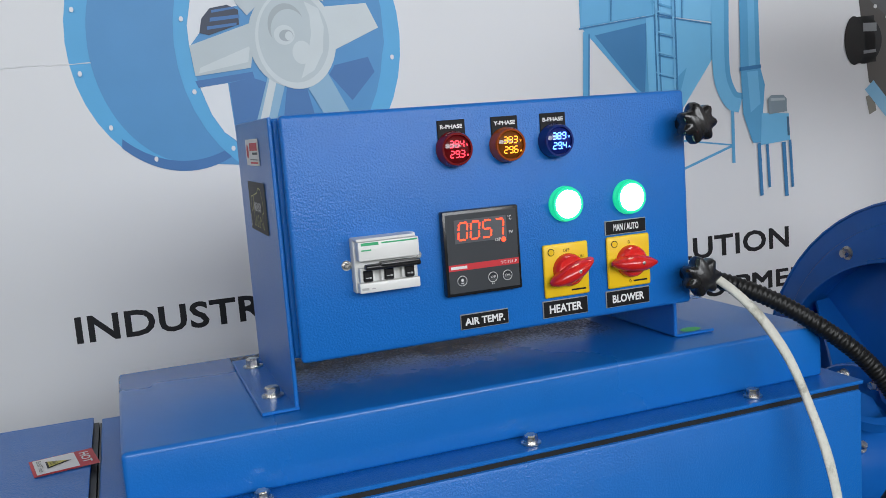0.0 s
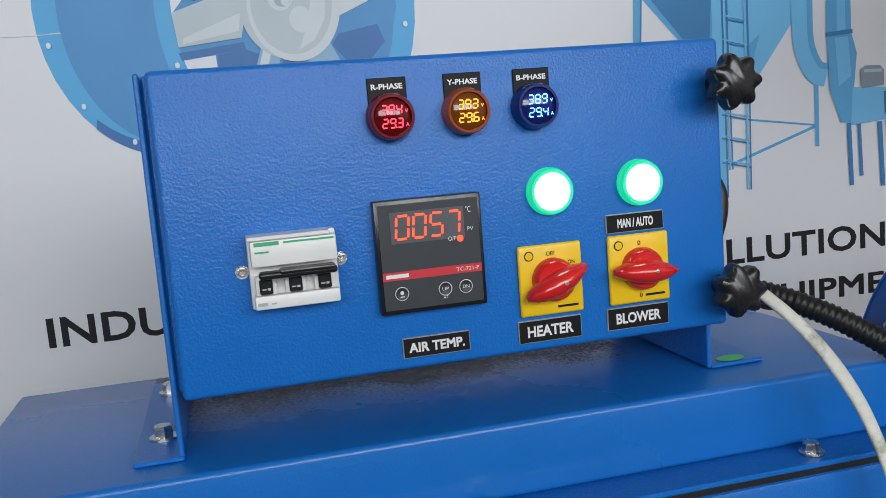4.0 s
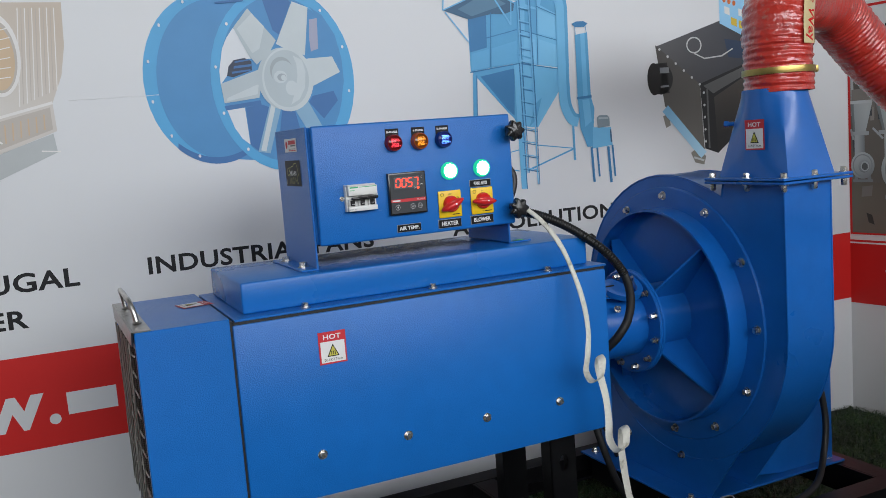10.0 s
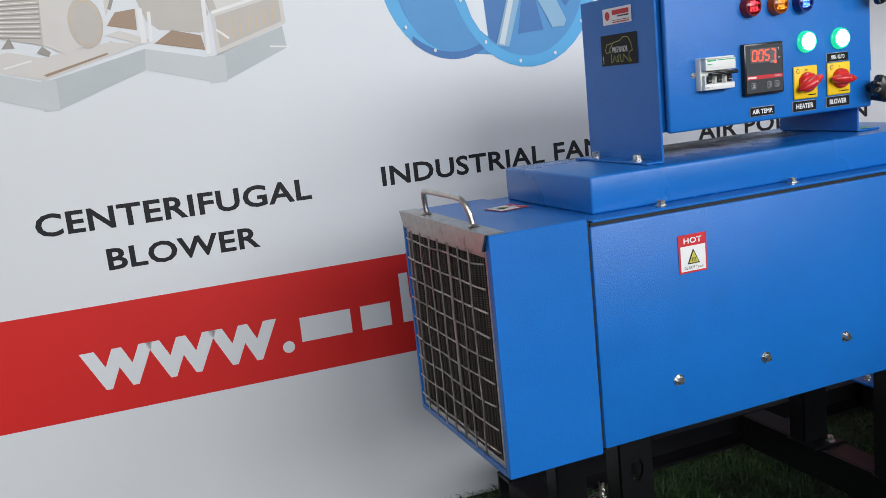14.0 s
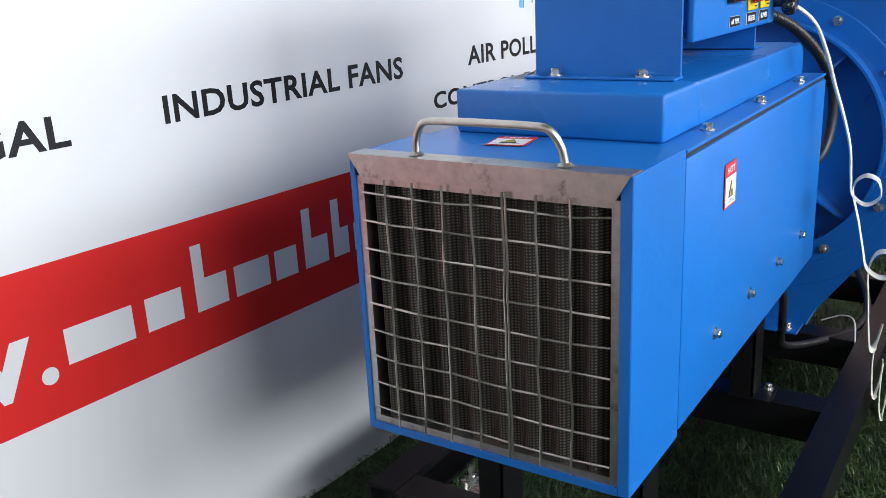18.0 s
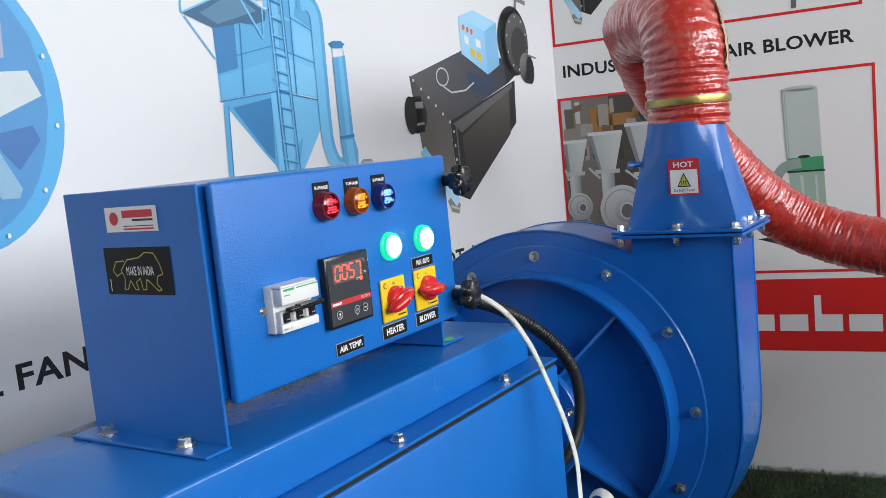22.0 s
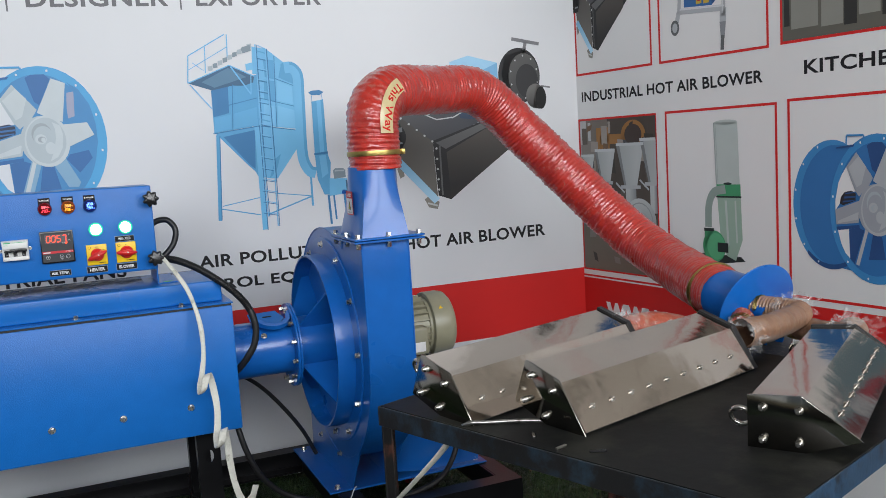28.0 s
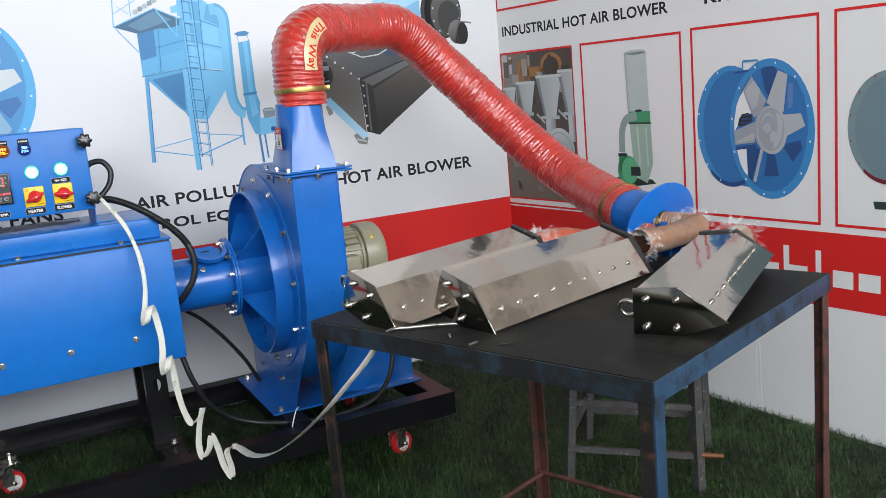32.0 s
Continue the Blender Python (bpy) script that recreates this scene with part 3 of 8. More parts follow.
def fan_picture(parent, name, label, fit, body, dark, rim, steel, pale):
    """A printed axial fan: drawn about its hub in the units of the larger print."""
    pic = picture(name, parent, label)
    rims = ("rear_rim", "rear_lip", "barrel", "front_rim", "inside_wall", "bolt_hole", "handle_shape", "handle_foot")
    p = lambda nm, mat, polys, layer: printed(nm, pic, mat, polys, layer, fit=fit if nm in rims else lambda u, v: fit(u, v - 0.014))  # noqa: E731
    p("rear_rim", rim, [ell(-0.173, 0.013, 0.157, 0.200)], 1)
    p("rear_lip", dark, [ell(-0.173, 0.013, 0.1575, 0.2005, 0, 232, 312) + ell(-0.173, 0.018, 0.154, 0.190, 0, 232, 312)[::-1]], 4)
    p("barrel", body, [ell(-0.160, 0.010, 0.140, 0.187, 0, 95, 268) + [(-0.02, -0.195), (-0.03, 0.19)]], 3)
    p("front_rim", rim, [ell(-0.002, 0.003, 0.176, 0.223)], 5)
    p("inside_wall", body, [ell(-0.006, 0.003, 0.150, 0.199)], 6)
    shade, shade2, tint = dark, ink(0.36, 0.41, 0.44), body if steel[3] is M_WHITE_R else ink(0.24, 0.42, 0.58)
    p("see_through", steel[3], [[(-0.113, 0.144), (-0.079, 0.07), (-0.12, 0.065), (-0.139, 0.032), (-0.156, 0.012), (-0.156, 0.044), (-0.144, 0.096), (-0.131, 0.121)], [(-0.147, -0.049), (-0.105, -0.045), (-0.101, -0.134), (-0.118, -0.119), (-0.134, -0.091)]], 8)
    p("inner_gleam", pale, [[(0.073, 0.158), (0.093, 0.161), (0.089, 0.087), (0.07, 0.081), (0.069, 0.111)]], 8)
    p("inner_shade", shade, [[(-0.037, 0.206), (-0.02, 0.215), (0.017, 0.215), (0.031, 0.2), (-0.005, 0.124), (-0.019, 0.135)], [(0.063, -0.027), (0.118, -0.017), (0.127, -0.041), (0.087, -0.084), (0.053, -0.041)], [(-0.153, -0.039), (-0.066, -0.03), (-0.064, -0.039), (-0.149, -0.05)], [(-0.103, -0.045), (-0.067, -0.039), (-0.047, -0.047), (-0.083, -0.15), (-0.1, -0.135)], [(-0.016, -0.058), (0.016, -0.062), (0.03, -0.13), (-0.031, -0.134)]], 8)
    p("inner_light", body, [[(0.076, 0.189), (0.106, 0.168), (0.134, 0.12), (0.146, 0.062), (0.147, 0.004), (0.132, -0.053), (0.106, -0.097), (0.091, -0.11), (0.127, -0.041), (0.14, 0.028), (0.13, 0.086), (0.105, 0.144)]], 7)
    p("motor_shape", steel[2], [[(-0.139, 0.032), (-0.134, 0.053), (-0.12, 0.068), (-0.094, 0.072), (-0.078, 0.064), (-0.079, 0.042), (-0.125, 0.028)]], 10)
    p("motor_fin", shade, [[(-0.118, 0.065), (-0.084, 0.069), (-0.083, 0.066), (-0.118, 0.061)], [(-0.121, 0.054), (-0.077, 0.057), (-0.077, 0.052), (-0.122, 0.048)], [(-0.127, 0.041), (-0.082, 0.045), (-0.083, 0.041), (-0.127, 0.036)]], 11)
    p("blade", steel[1], [[(-0.075, 0.188), (-0.014, 0.111), (-0.03, 0.086), (-0.066, 0.055), (-0.081, 0.074), (-0.113, 0.144)], [(-0.156, 0.014), (-0.051, 0.047), (-0.068, -0.024), (-0.152, -0.032)]], 12)
    p("blade", steel[0], [[(0.034, 0.202), (0.072, 0.187), (0.054, 0.072), (0.007, 0.09), (-0.015, 0.102)], [(0.056, 0.064), (0.122, 0.067), (0.139, 0.028), (0.062, -0.005)]], 12)
    p("blade", tint, [[(-0.042, -0.034), (-0.018, -0.052), (-0.055, -0.159), (-0.084, -0.153)], [(0.018, -0.061), (0.049, -0.035), (0.086, -0.113), (0.079, -0.127), (0.051, -0.126)]], 12)
    p("blade_light", steel[0], [[(-0.066, 0.176), (-0.039, 0.144), (-0.056, 0.092), (-0.074, 0.082), (-0.105, 0.141)], [(-0.144, -0.02), (-0.066, 0.009), (-0.071, -0.015), (-0.146, -0.028)], [(-0.041, -0.041), (-0.031, -0.047), (-0.065, -0.154), (-0.077, -0.15)]], 13)
    p("hub_side", steel[1], [ell(-0.004, 0.018, 0.064, 0.075)], 14)
    p("hub_rim", steel[0], [ell(0.006, 0.016, 0.063, 0.077)], 15)
    p("hub_face", steel[1], [ell(0.003, 0.018, 0.055, 0.069)], 16)
    p("hub_light", steel[0], [[(0.023, 0.073), (0.045, 0.061), (0.051, 0.033), (0.046, -0.006), (0.03, -0.033), (0.008, -0.045), (0.022, -0.01), (0.03, 0.023), (0.03, 0.051)]], 17)
    p("hub_dish", shade2, [ell(-0.008, 0.038, 0.028, 0.033)], 17)
    p("hub_shade", steel[1], [ell(-0.004, 0.029, 0.028, 0.033)], 18)
    p("hub_gleam", steel[0], [ell(0.013, -0.005, 0.015, 0.018)], 19)
    p("hub_boss", steel[0], [ell(-0.012, 0.023, 0.016, 0.015)], 19)
    p("hub_ring", shade2, [ell(-0.009, 0.022, 0.011, 0.009)], 20)
    p("hub_nut", steel[0], [ell(-0.005, 0.021, 0.006, 0.007)], 21)
    holes = [ell(0.163 * math.cos(a) - 0.003, 0.003 + 0.211 * math.sin(a), 0.0032, 0.004, n=10) for a in [radians(20 + 30 * k) for k in range(12)]]
    holes += [ell(-0.173 + 0.146 * math.cos(a), 0.013 + 0.19 * math.sin(a), 0.003, 0.004, n=10) for a in [radians(110 + 28 * k) for k in range(6)]]
    p("bolt_hole", steel[3], holes, 16)
    p("handle_shape", rim, path_bars([(-0.112, 0.196), (-0.110, 0.224), (-0.047, 0.223), (-0.045, 0.197)], 0.006), 16)
    p("handle_foot", dark, [[(-0.15, 0.190), (-0.08, 0.197), (-0.085, 0.190), (-0.15, 0.186)]], 16)
    return pic


STEELS = [ink(0.56, 0.62, 0.64), ink(0.46, 0.53, 0.56), ink(0.035, 0.05, 0.085), ink(0.70, 0.73, 0.76)]
fan_picture(wall_back, "axial_fan_picture", "printed light blue axial fan with steel blades", lambda u, v: (0.034 + u, 1.171 + v), ink(0.075, 0.27, 0.54), ink(0.05, 0.165, 0.40), ink(0.09, 0.38, 0.68), STEELS, ink(0.36, 0.38, 0.50))


def collector_picture():
    fit = lambda u, v: (u + 0.027, v + 0.007)  # noqa: E731
    pic = picture("dust_collector_picture", wall_back, "printed sky blue dust collector with ladder and stack")
    mid, lit, deep, dark = ink(0.10, 0.36, 0.62), ink(0.16, 0.47, 0.74), ink(0.045, 0.20, 0.42), ink(0.05, 0.13, 0.23)
    pane, pale, under, grey, paleg = ink(0.12, 0.40, 0.67), ink(0.19, 0.51, 0.78), ink(0.10, 0.22, 0.34), ink(0.22, 0.28, 0.32), ink(0.40, 0.46, 0.50)
    p = lambda nm, mat, polys, layer: printed(nm, pic, mat, polys, layer, fit=fit)  # noqa: E731
    duct = smooth_line([(0.745, 1.36, 0), (0.769, 1.36, 0), (0.787, 1.335, 0), (0.787, 1.276, 0), (0.784, 1.181, 0), (0.782, 1.121, 0), (0.784, 1.06, 0), (0.801, 1.021, 0), (0.822, 1.012, 0)], 6)
    p("body_front", mid, [[(0.506, 1.297), (0.656, 1.343), (0.648, 1.179), (0.504, 1.162)]], 2)
    p("body_side", lit, [[(0.646, 1.431), (0.691, 1.423), (0.747, 1.376), (0.774, 1.36), (0.779, 1.293), (0.77, 1.161), (0.648, 1.179), (0.656, 1.343), (0.641, 1.344)]], 2)
    p("front_shade", deep, [[(0.506, 1.297), (0.56, 1.313), (0.556, 1.223), (0.506, 1.212)]], 3)
    p("front_lower", pane, [[(0.51, 1.208), (0.562, 1.219), (0.559, 1.171), (0.506, 1.165)], [(0.57, 1.22), (0.645, 1.238), (0.645, 1.179), (0.566, 1.172)]], 3)
    p("side_shade", mid, [[(0.679, 1.392), (0.712, 1.385), (0.713, 1.323), (0.68, 1.333)], [(0.676, 1.325), (0.713, 1.318), (0.71, 1.25), (0.672, 1.263)], [(0.736, 1.372), (0.771, 1.357), (0.772, 1.306), (0.724, 1.33)]], 3)
    p("side_pane", pale, [[(0.717, 1.321), (0.766, 1.297), (0.766, 1.241), (0.714, 1.256)], [(0.714, 1.239), (0.767, 1.222), (0.766, 1.164), (0.709, 1.171)], [(0.67, 1.247), (0.703, 1.238), (0.701, 1.174), (0.662, 1.178)]], 3)
    p("stiffener", deep, [bar(0.501, 1.16, 0.649, 1.177, 0.0029), bar(0.649, 1.177, 0.774, 1.156, 0.0029), bar(0.506, 1.237, 0.648, 1.267, 0.0023), bar(0.655, 1.267, 0.772, 1.234, 0.0023), bar(0.574, 1.314, 0.563, 1.171, 0.0023), bar(0.715, 1.398, 0.705, 1.17, 0.0023), bar(0.712, 1.327, 0.771, 1.302, 0.0023)], 6)
    p("hopper", mid, [[(0.508, 1.16), (0.648, 1.176), (0.634, 1.008), (0.623, 1.031), (0.604, 1.05)]], 2)
    p("hopper_shade", deep, [[(0.531, 1.148), (0.634, 1.165), (0.624, 1.039), (0.606, 1.055)]], 3)
    p("hopper_side", lit, [[(0.648, 1.177), (0.772, 1.156), (0.772, 1.104), (0.694, 1.003), (0.667, 1.005), (0.642, 1.012)]], 2)
    p("hopper_side_shade", mid, [[(0.692, 1.068), (0.711, 1.083), (0.691, 1.025), (0.667, 1.005)]], 3)
    p("leg", mid, [bar(0.514, 1.155, 0.496, 0.88, 0.0103), bar(0.804, 1.005, 0.803, 0.903, 0.0069), bar(0.696, 1.059, 0.687, 1.025, 0.0046)], 5)
    p("front_leg", lit, [bar(0.64, 1.179, 0.638, 0.838, 0.016)], 5)
    p("leg_edge", deep, [bar(0.649, 1.179, 0.647, 0.837, 0.0029), bar(0.52, 1.151, 0.502, 0.881, 0.0029)], 6)
    p("brace", mid, [bar(0.503, 0.918, 0.627, 0.888, 0.0034), bar(0.508, 0.926, 0.63, 0.945, 0.0029), bar(0.653, 0.887, 0.805, 0.936, 0.0046), bar(0.687, 0.954, 0.804, 0.936, 0.0029)], 3)
    p("duct_flange", mid, [[(0.734, 1.372), (0.747, 1.38), (0.75, 1.342), (0.735, 1.347)]], 7)
    p("duct", lit, strip(duct, 0.036), 8)
    p("duct_shade", mid, strip(duct[4:], 0.010, 0.013), 9)
    p("stack", mid, [[(0.826, 1.247), (0.866, 1.253), (0.866, 1.079), (0.823, 1.075)]], 8)
    p("stack_light", lit, [[(0.843, 1.25), (0.857, 1.251), (0.856, 1.08), (0.841, 1.077)]], 9)
    p("stack_band", deep, [[(0.821, 1.077), (0.868, 1.08), (0.868, 1.073), (0.821, 1.07)]], 10)
    p("fan_scroll", mid, [[(0.823, 1.072), (0.866, 1.074), (0.875, 1.043), (0.869, 0.99), (0.896, 0.983), (0.891, 0.934), (0.845, 0.937), (0.826, 0.99)]], 9)
    p("fan_light", lit, [[(0.837, 1.068), (0.86, 1.069), (0.864, 1.008), (0.842, 0.993)]], 10)
    p("rain_cap", deep, [[(0.817, 1.277), (0.831, 1.283), (0.856, 1.284), (0.869, 1.277), (0.857, 1.268), (0.829, 1.268)]], 9)
    p("cap_stay", mid, [bar(0.827, 1.271, 0.828, 1.247, 0.0017), bar(0.861, 1.273, 0.863, 1.252, 0.0017)], 8)
    p("fan_motor", grey, [[(0.880, 1.016), (0.888, 1.022), (0.915, 1.021), (0.922, 1.014), (0.922, 0.990), (0.882, 0.987)]], 11)
    p("motor_gleam", paleg, [bar(0.886, 1.014, 0.918, 1.013, 0.005)], 12)
    p("fan_base", lit, [[(0.866, 0.990), (0.926, 0.986), (0.928, 0.936), (0.862, 0.931)]], 10)
    p("base_opening", dark, [[(0.921, 0.980), (0.926, 0.980), (0.927, 0.945), (0.922, 0.944)]], 11)
    p("fan_leg", deep, [bar(0.859, 0.935, 0.862, 0.836, 0.0075), bar(0.877, 0.933, 0.880, 0.850, 0.006), bar(0.914, 0.933, 0.918, 0.830, 0.008), bar(0.928, 0.936, 0.932, 0.846, 0.006)], 7)
    p("platform", dark, [[(0.437, 1.322), (0.568, 1.374), (0.645, 1.335), (0.641, 1.317), (0.611, 1.308), (0.576, 1.31), (0.509, 1.297)]], 6)
    p("platform_under", under, [[(0.479, 1.324), (0.565, 1.366), (0.621, 1.335), (0.518, 1.305)]], 7)
    p("platform_edge", lit, [bar(0.436, 1.322, 0.569, 1.374, 0.0034), bar(0.569, 1.374, 0.643, 1.338, 0.0034)], 8)
    p("rail", lit, [bar(0.445, 1.407, 0.437, 1.322, 0.0034), bar(0.445, 1.407, 0.562, 1.471, 0.0034), bar(0.499, 1.44, 0.494, 1.352, 0.0029), bar(0.57, 1.471, 0.566, 1.396, 0.0034), bar(0.442, 1.363, 0.568, 1.432, 0.0023), bar(0.455, 1.386, 0.489, 1.36, 0.0017)], 8)
    p("strut", lit, [bar(0.443, 1.317, 0.503, 1.24, 0.0034), bar(0.574, 1.369, 0.631, 1.28, 0.0046), bar(0.636, 1.344, 0.631, 1.28, 0.0034)], 8)
    p("valve", paleg, [[(0.503, 1.372), (0.518, 1.375), (0.517, 1.36), (0.503, 1.358)]], 9)
    p("valve", grey, [[(0.519, 1.38), (0.533, 1.383), (0.533, 1.368), (0.519, 1.366)]], 9)
    p("valve", paleg, [[(0.535, 1.388), (0.549, 1.391), (0.549, 1.377), (0.535, 1.374)]], 9)
    p("valve", grey, [[(0.551, 1.396), (0.565, 1.4), (0.565, 1.385), (0.551, 1.382)]], 9)
    p("valve", paleg, [[(0.567, 1.405), (0.581, 1.408), (0.581, 1.393), (0.566, 1.391)]], 9)
    p("valve", grey, [[(0.582, 1.413), (0.597, 1.416), (0.597, 1.402), (0.582, 1.399)]], 9)
    p("valve", paleg, [[(0.598, 1.421), (0.613, 1.425), (0.613, 1.41), (0.598, 1.407)]], 9)
    p("valve", grey, [[(0.614, 1.43), (0.629, 1.433), (0.629, 1.418), (0.614, 1.416)]], 9)
    p("valve", paleg, [[(0.63, 1.438), (0.645, 1.441), (0.645, 1.427), (0.63, 1.424)]], 9)
    p("valve_box", grey, [[(0.611, 1.426), (0.64, 1.437), (0.643, 1.418), (0.615, 1.41)]], 10)
    p("access_door", pale, [[(0.621, 1.376), (0.644, 1.381), (0.643, 1.358), (0.622, 1.355)]], 9)
    p("ladder_shade", deep, [bar(0.661, 1.437, 0.656, 1.092, 0.0029), bar(0.693, 1.423, 0.689, 0.99, 0.0029), bar(0.656, 1.092, 0.656, 0.88, 0.0023), bar(0.689, 0.99, 0.686, 0.846, 0.0023), bar(0.66, 1.393, 0.69, 1.385, 0.0023), bar(0.658, 1.358, 0.69, 1.35, 0.0023), bar(0.657, 1.323, 0.689, 1.315, 0.0023), bar(0.656, 1.287, 0.689, 1.279, 0.0023), bar(0.654, 1.252, 0.688, 1.244, 0.0023), bar(0.653, 1.216, 0.688, 1.208, 0.0023), bar(0.651, 1.181, 0.688, 1.172, 0.0023), bar(0.649, 1.145, 0.688, 1.136, 0.0023), bar(0.648, 1.109, 0.688, 1.1, 0.0023), bar(0.647, 1.074, 0.688, 1.064, 0.0023), bar(0.645, 1.038, 0.687, 1.028, 0.0023), bar(0.643, 1.001, 0.687, 0.991, 0.0023), bar(0.641, 0.965, 0.686, 0.954, 0.0023), bar(0.64, 0.929, 0.686, 0.918, 0.0023), bar(0.639, 0.892, 0.686, 0.881, 0.0023)], 9)
    p("ladder_rail", pale, [bar(0.657, 1.438, 0.651, 1.093, 0.0034), bar(0.689, 1.423, 0.684, 0.99, 0.0034), bar(0.651, 1.093, 0.652, 0.88, 0.0029), bar(0.684, 0.99, 0.681, 0.847, 0.0034), bar(0.665, 1.434, 0.689, 1.423, 0.0029)], 10)
    p("ladder_rung", pale, [bar(0.661, 1.397, 0.69, 1.389, 0.0023), bar(0.659, 1.362, 0.69, 1.354, 0.0023), bar(0.657, 1.327, 0.69, 1.319, 0.0023), bar(0.656, 1.291, 0.69, 1.283, 0.0023), bar(0.655, 1.256, 0.689, 1.248, 0.0023), bar(0.653, 1.221, 0.689, 1.212, 0.0023), bar(0.651, 1.185, 0.689, 1.176, 0.0023), bar(0.65, 1.15, 0.688, 1.14, 0.0023), bar(0.649, 1.114, 0.688, 1.104, 0.0023), bar(0.647, 1.078, 0.688, 1.068, 0.0023), bar(0.645, 1.042, 0.687, 1.032, 0.0023), bar(0.644, 1.006, 0.687, 0.995, 0.0023), bar(0.642, 0.969, 0.687, 0.959, 0.0023), bar(0.64, 0.933, 0.687, 0.922, 0.0023), bar(0.639, 0.897, 0.687, 0.885, 0.0023)], 10)
    p("ladder_hoop", mid, [bar(0.647, 1.326, 0.687, 1.316, 0.004), bar(0.642, 1.202, 0.685, 1.189, 0.004), bar(0.658, 1.418, 0.689, 1.408, 0.0034)], 9)


collector_picture()


def machine_picture(parent, name, fit):
    pic = picture(name, parent, "printed black portable hot air blower with blue control box")
    black, side, top, blue = ink(0.024, 0.025, 0.026), ink(0.115, 0.11, 0.10), ink(0.13, 0.135, 0.14), ink(0.20, 0.46, 0.70)
    p = lambda nm, mat, polys, layer: printed(nm, pic, mat, polys, layer, fit=fit)  # noqa: E731
    fade = lambda c0, c1, p0, p1: ink_fade(c0, c1, fit(*p0), fit(*p1))  # noqa: E731
    p("machine_top", fade((0.10, 0.10, 0.105), (0.035, 0.04, 0.055), (1.16, 1.16), (1.56, 1.22)), [[(1.137, 1.190), (1.372, 1.262), (1.620, 1.230), (1.560, 1.170), (1.280, 1.073)]], 1)
    p("machine_end", fade((0.075, 0.07, 0.066), (0.155, 0.145, 0.13), (1.16, 1.17), (1.27, 0.92)), [[(1.137, 1.195), (1.282, 1.075), (1.288, 0.880), (1.160, 1.018)]], 2)
    p("machine_door", black, [[(1.282, 1.077), (1.600, 1.180), (1.590, 1.060), (1.335, 0.868), (1.290, 0.885)]], 2)
    p("door_panel", fade((0.085, 0.074, 0.064), (0.030, 0.029, 0.029), (1.40, 1.10), (1.42, 0.93)), [[(1.328, 1.035), (1.566, 1.155), (1.556, 1.030), (1.335, 0.870)]], 3)
    p("door_edge", ink(0.12, 0.12, 0.12), [[(1.292, 1.070), (1.585, 1.172), (1.580, 1.158), (1.326, 1.046)], bar(1.305, 1.06, 1.305, 0.885, 0.006)], 4)
    p("top_sheen", ink(0.035, 0.055, 0.10), [[(1.372, 1.205), (1.500, 1.185), (1.470, 1.140), (1.385, 1.150)]], 2)
    p("pipe_gleam", ink(0.20, 0.21, 0.22), [bar(1.148, 1.122, 1.178, 1.122, 0.016), bar(1.148, 1.075, 1.176, 1.077, 0.006)], 6)
    p("inlet_pipe", black, [ell(1.150, 1.098, 0.040, 0.045), bar(1.128, 1.098, 1.175, 1.100, 0.088)], 4)
    p("inlet_mouth", ink(0.012, 0.012, 0.012), [ell(1.128, 1.098, 0.022, 0.046)], 5)
    p("rivet", ink(0.55, 0.55, 0.55), [ell(1.15 + 0.026 * k, 1.182 - 0.0213 * k, 0.004, 0.004, n=8) for k in range(6)] + [ell(1.293, 1.05 - 0.036 * k, 0.004, 0.004, n=8) for k in range(5)], 5)
    p("control_box", ink(0.20, 0.44, 0.68), [[(1.470, 1.312), (1.530, 1.338), (1.530, 1.222), (1.470, 1.196)]], 3)
    p("control_lid", ink(0.34, 0.60, 0.80), [[(1.358, 1.346), (1.425, 1.366), (1.530, 1.338), (1.470, 1.312)]], 3)
    p("control_face", fade((0.33, 0.60, 0.82), (0.24, 0.50, 0.76), (1.36, 1.33), (1.47, 1.22)), [[(1.358, 1.346), (1.470, 1.312), (1.470, 1.196), (1.358, 1.250)]], 4)
    p("control_button", ink(0.62, 0.16, 0.05), [ell(1.376 + 0.017 * k, 1.318 - 0.005 * k, 0.006, 0.008, n=10) for k in range(3)], 5)
    p("control_meter", ink(0.72, 0.72, 0.70), [[(1.425, 1.292), (1.447, 1.285), (1.447, 1.264), (1.425, 1.271)], [(1.376, 1.300), (1.394, 1.294), (1.394, 1.272), (1.376, 1.279)]], 5)
    p("control_switch", ink(0.62, 0.44, 0.06), [[(1.425, 1.258), (1.446, 1.250), (1.446, 1.228), (1.425, 1.236)], [(1.398, 1.268), (1.418, 1.260), (1.418, 1.238), (1.398, 1.246)]], 5)
    p("fan_housing", black, [ell(1.610, 1.290, 0.078, 0.098), [(1.545, 1.30), (1.56, 1.36), (1.64, 1.385), (1.62, 1.20), (1.56, 1.17)]], 4)
    p("fan_rivet", ink(0.5, 0.5, 0.5), [ell(1.628 + 0.051 * math.cos(a), 1.285 + 0.075 * math.sin(a), 0.003, 0.0035, n=8) for a in [radians(20 + 36 * k) for k in range(10)]], 6)
    p("fan_plate", fade((0.10, 0.098, 0.094), (0.05, 0.05, 0.05), (1.60, 1.35), (1.65, 1.22)), [ell(1.628, 1.285, 0.058, 0.084)], 5)
    p("fan_inner", ink(0.036, 0.036, 0.037), [ell(1.638, 1.270, 0.042, 0.060)], 6)
    p("outlet_pipe", fade((0.17, 0.165, 0.155), (0.04, 0.04, 0.04), (1.65, 1.245), (1.675, 1.185)), [ell(1.668, 1.215, 0.036, 0.044), bar(1.664, 1.214, 1.690, 1.208, 0.082)], 7)
    p("outlet_mouth", ink(0.012, 0.012, 0.012), [ell(1.688, 1.208, 0.020, 0.040)], 8)
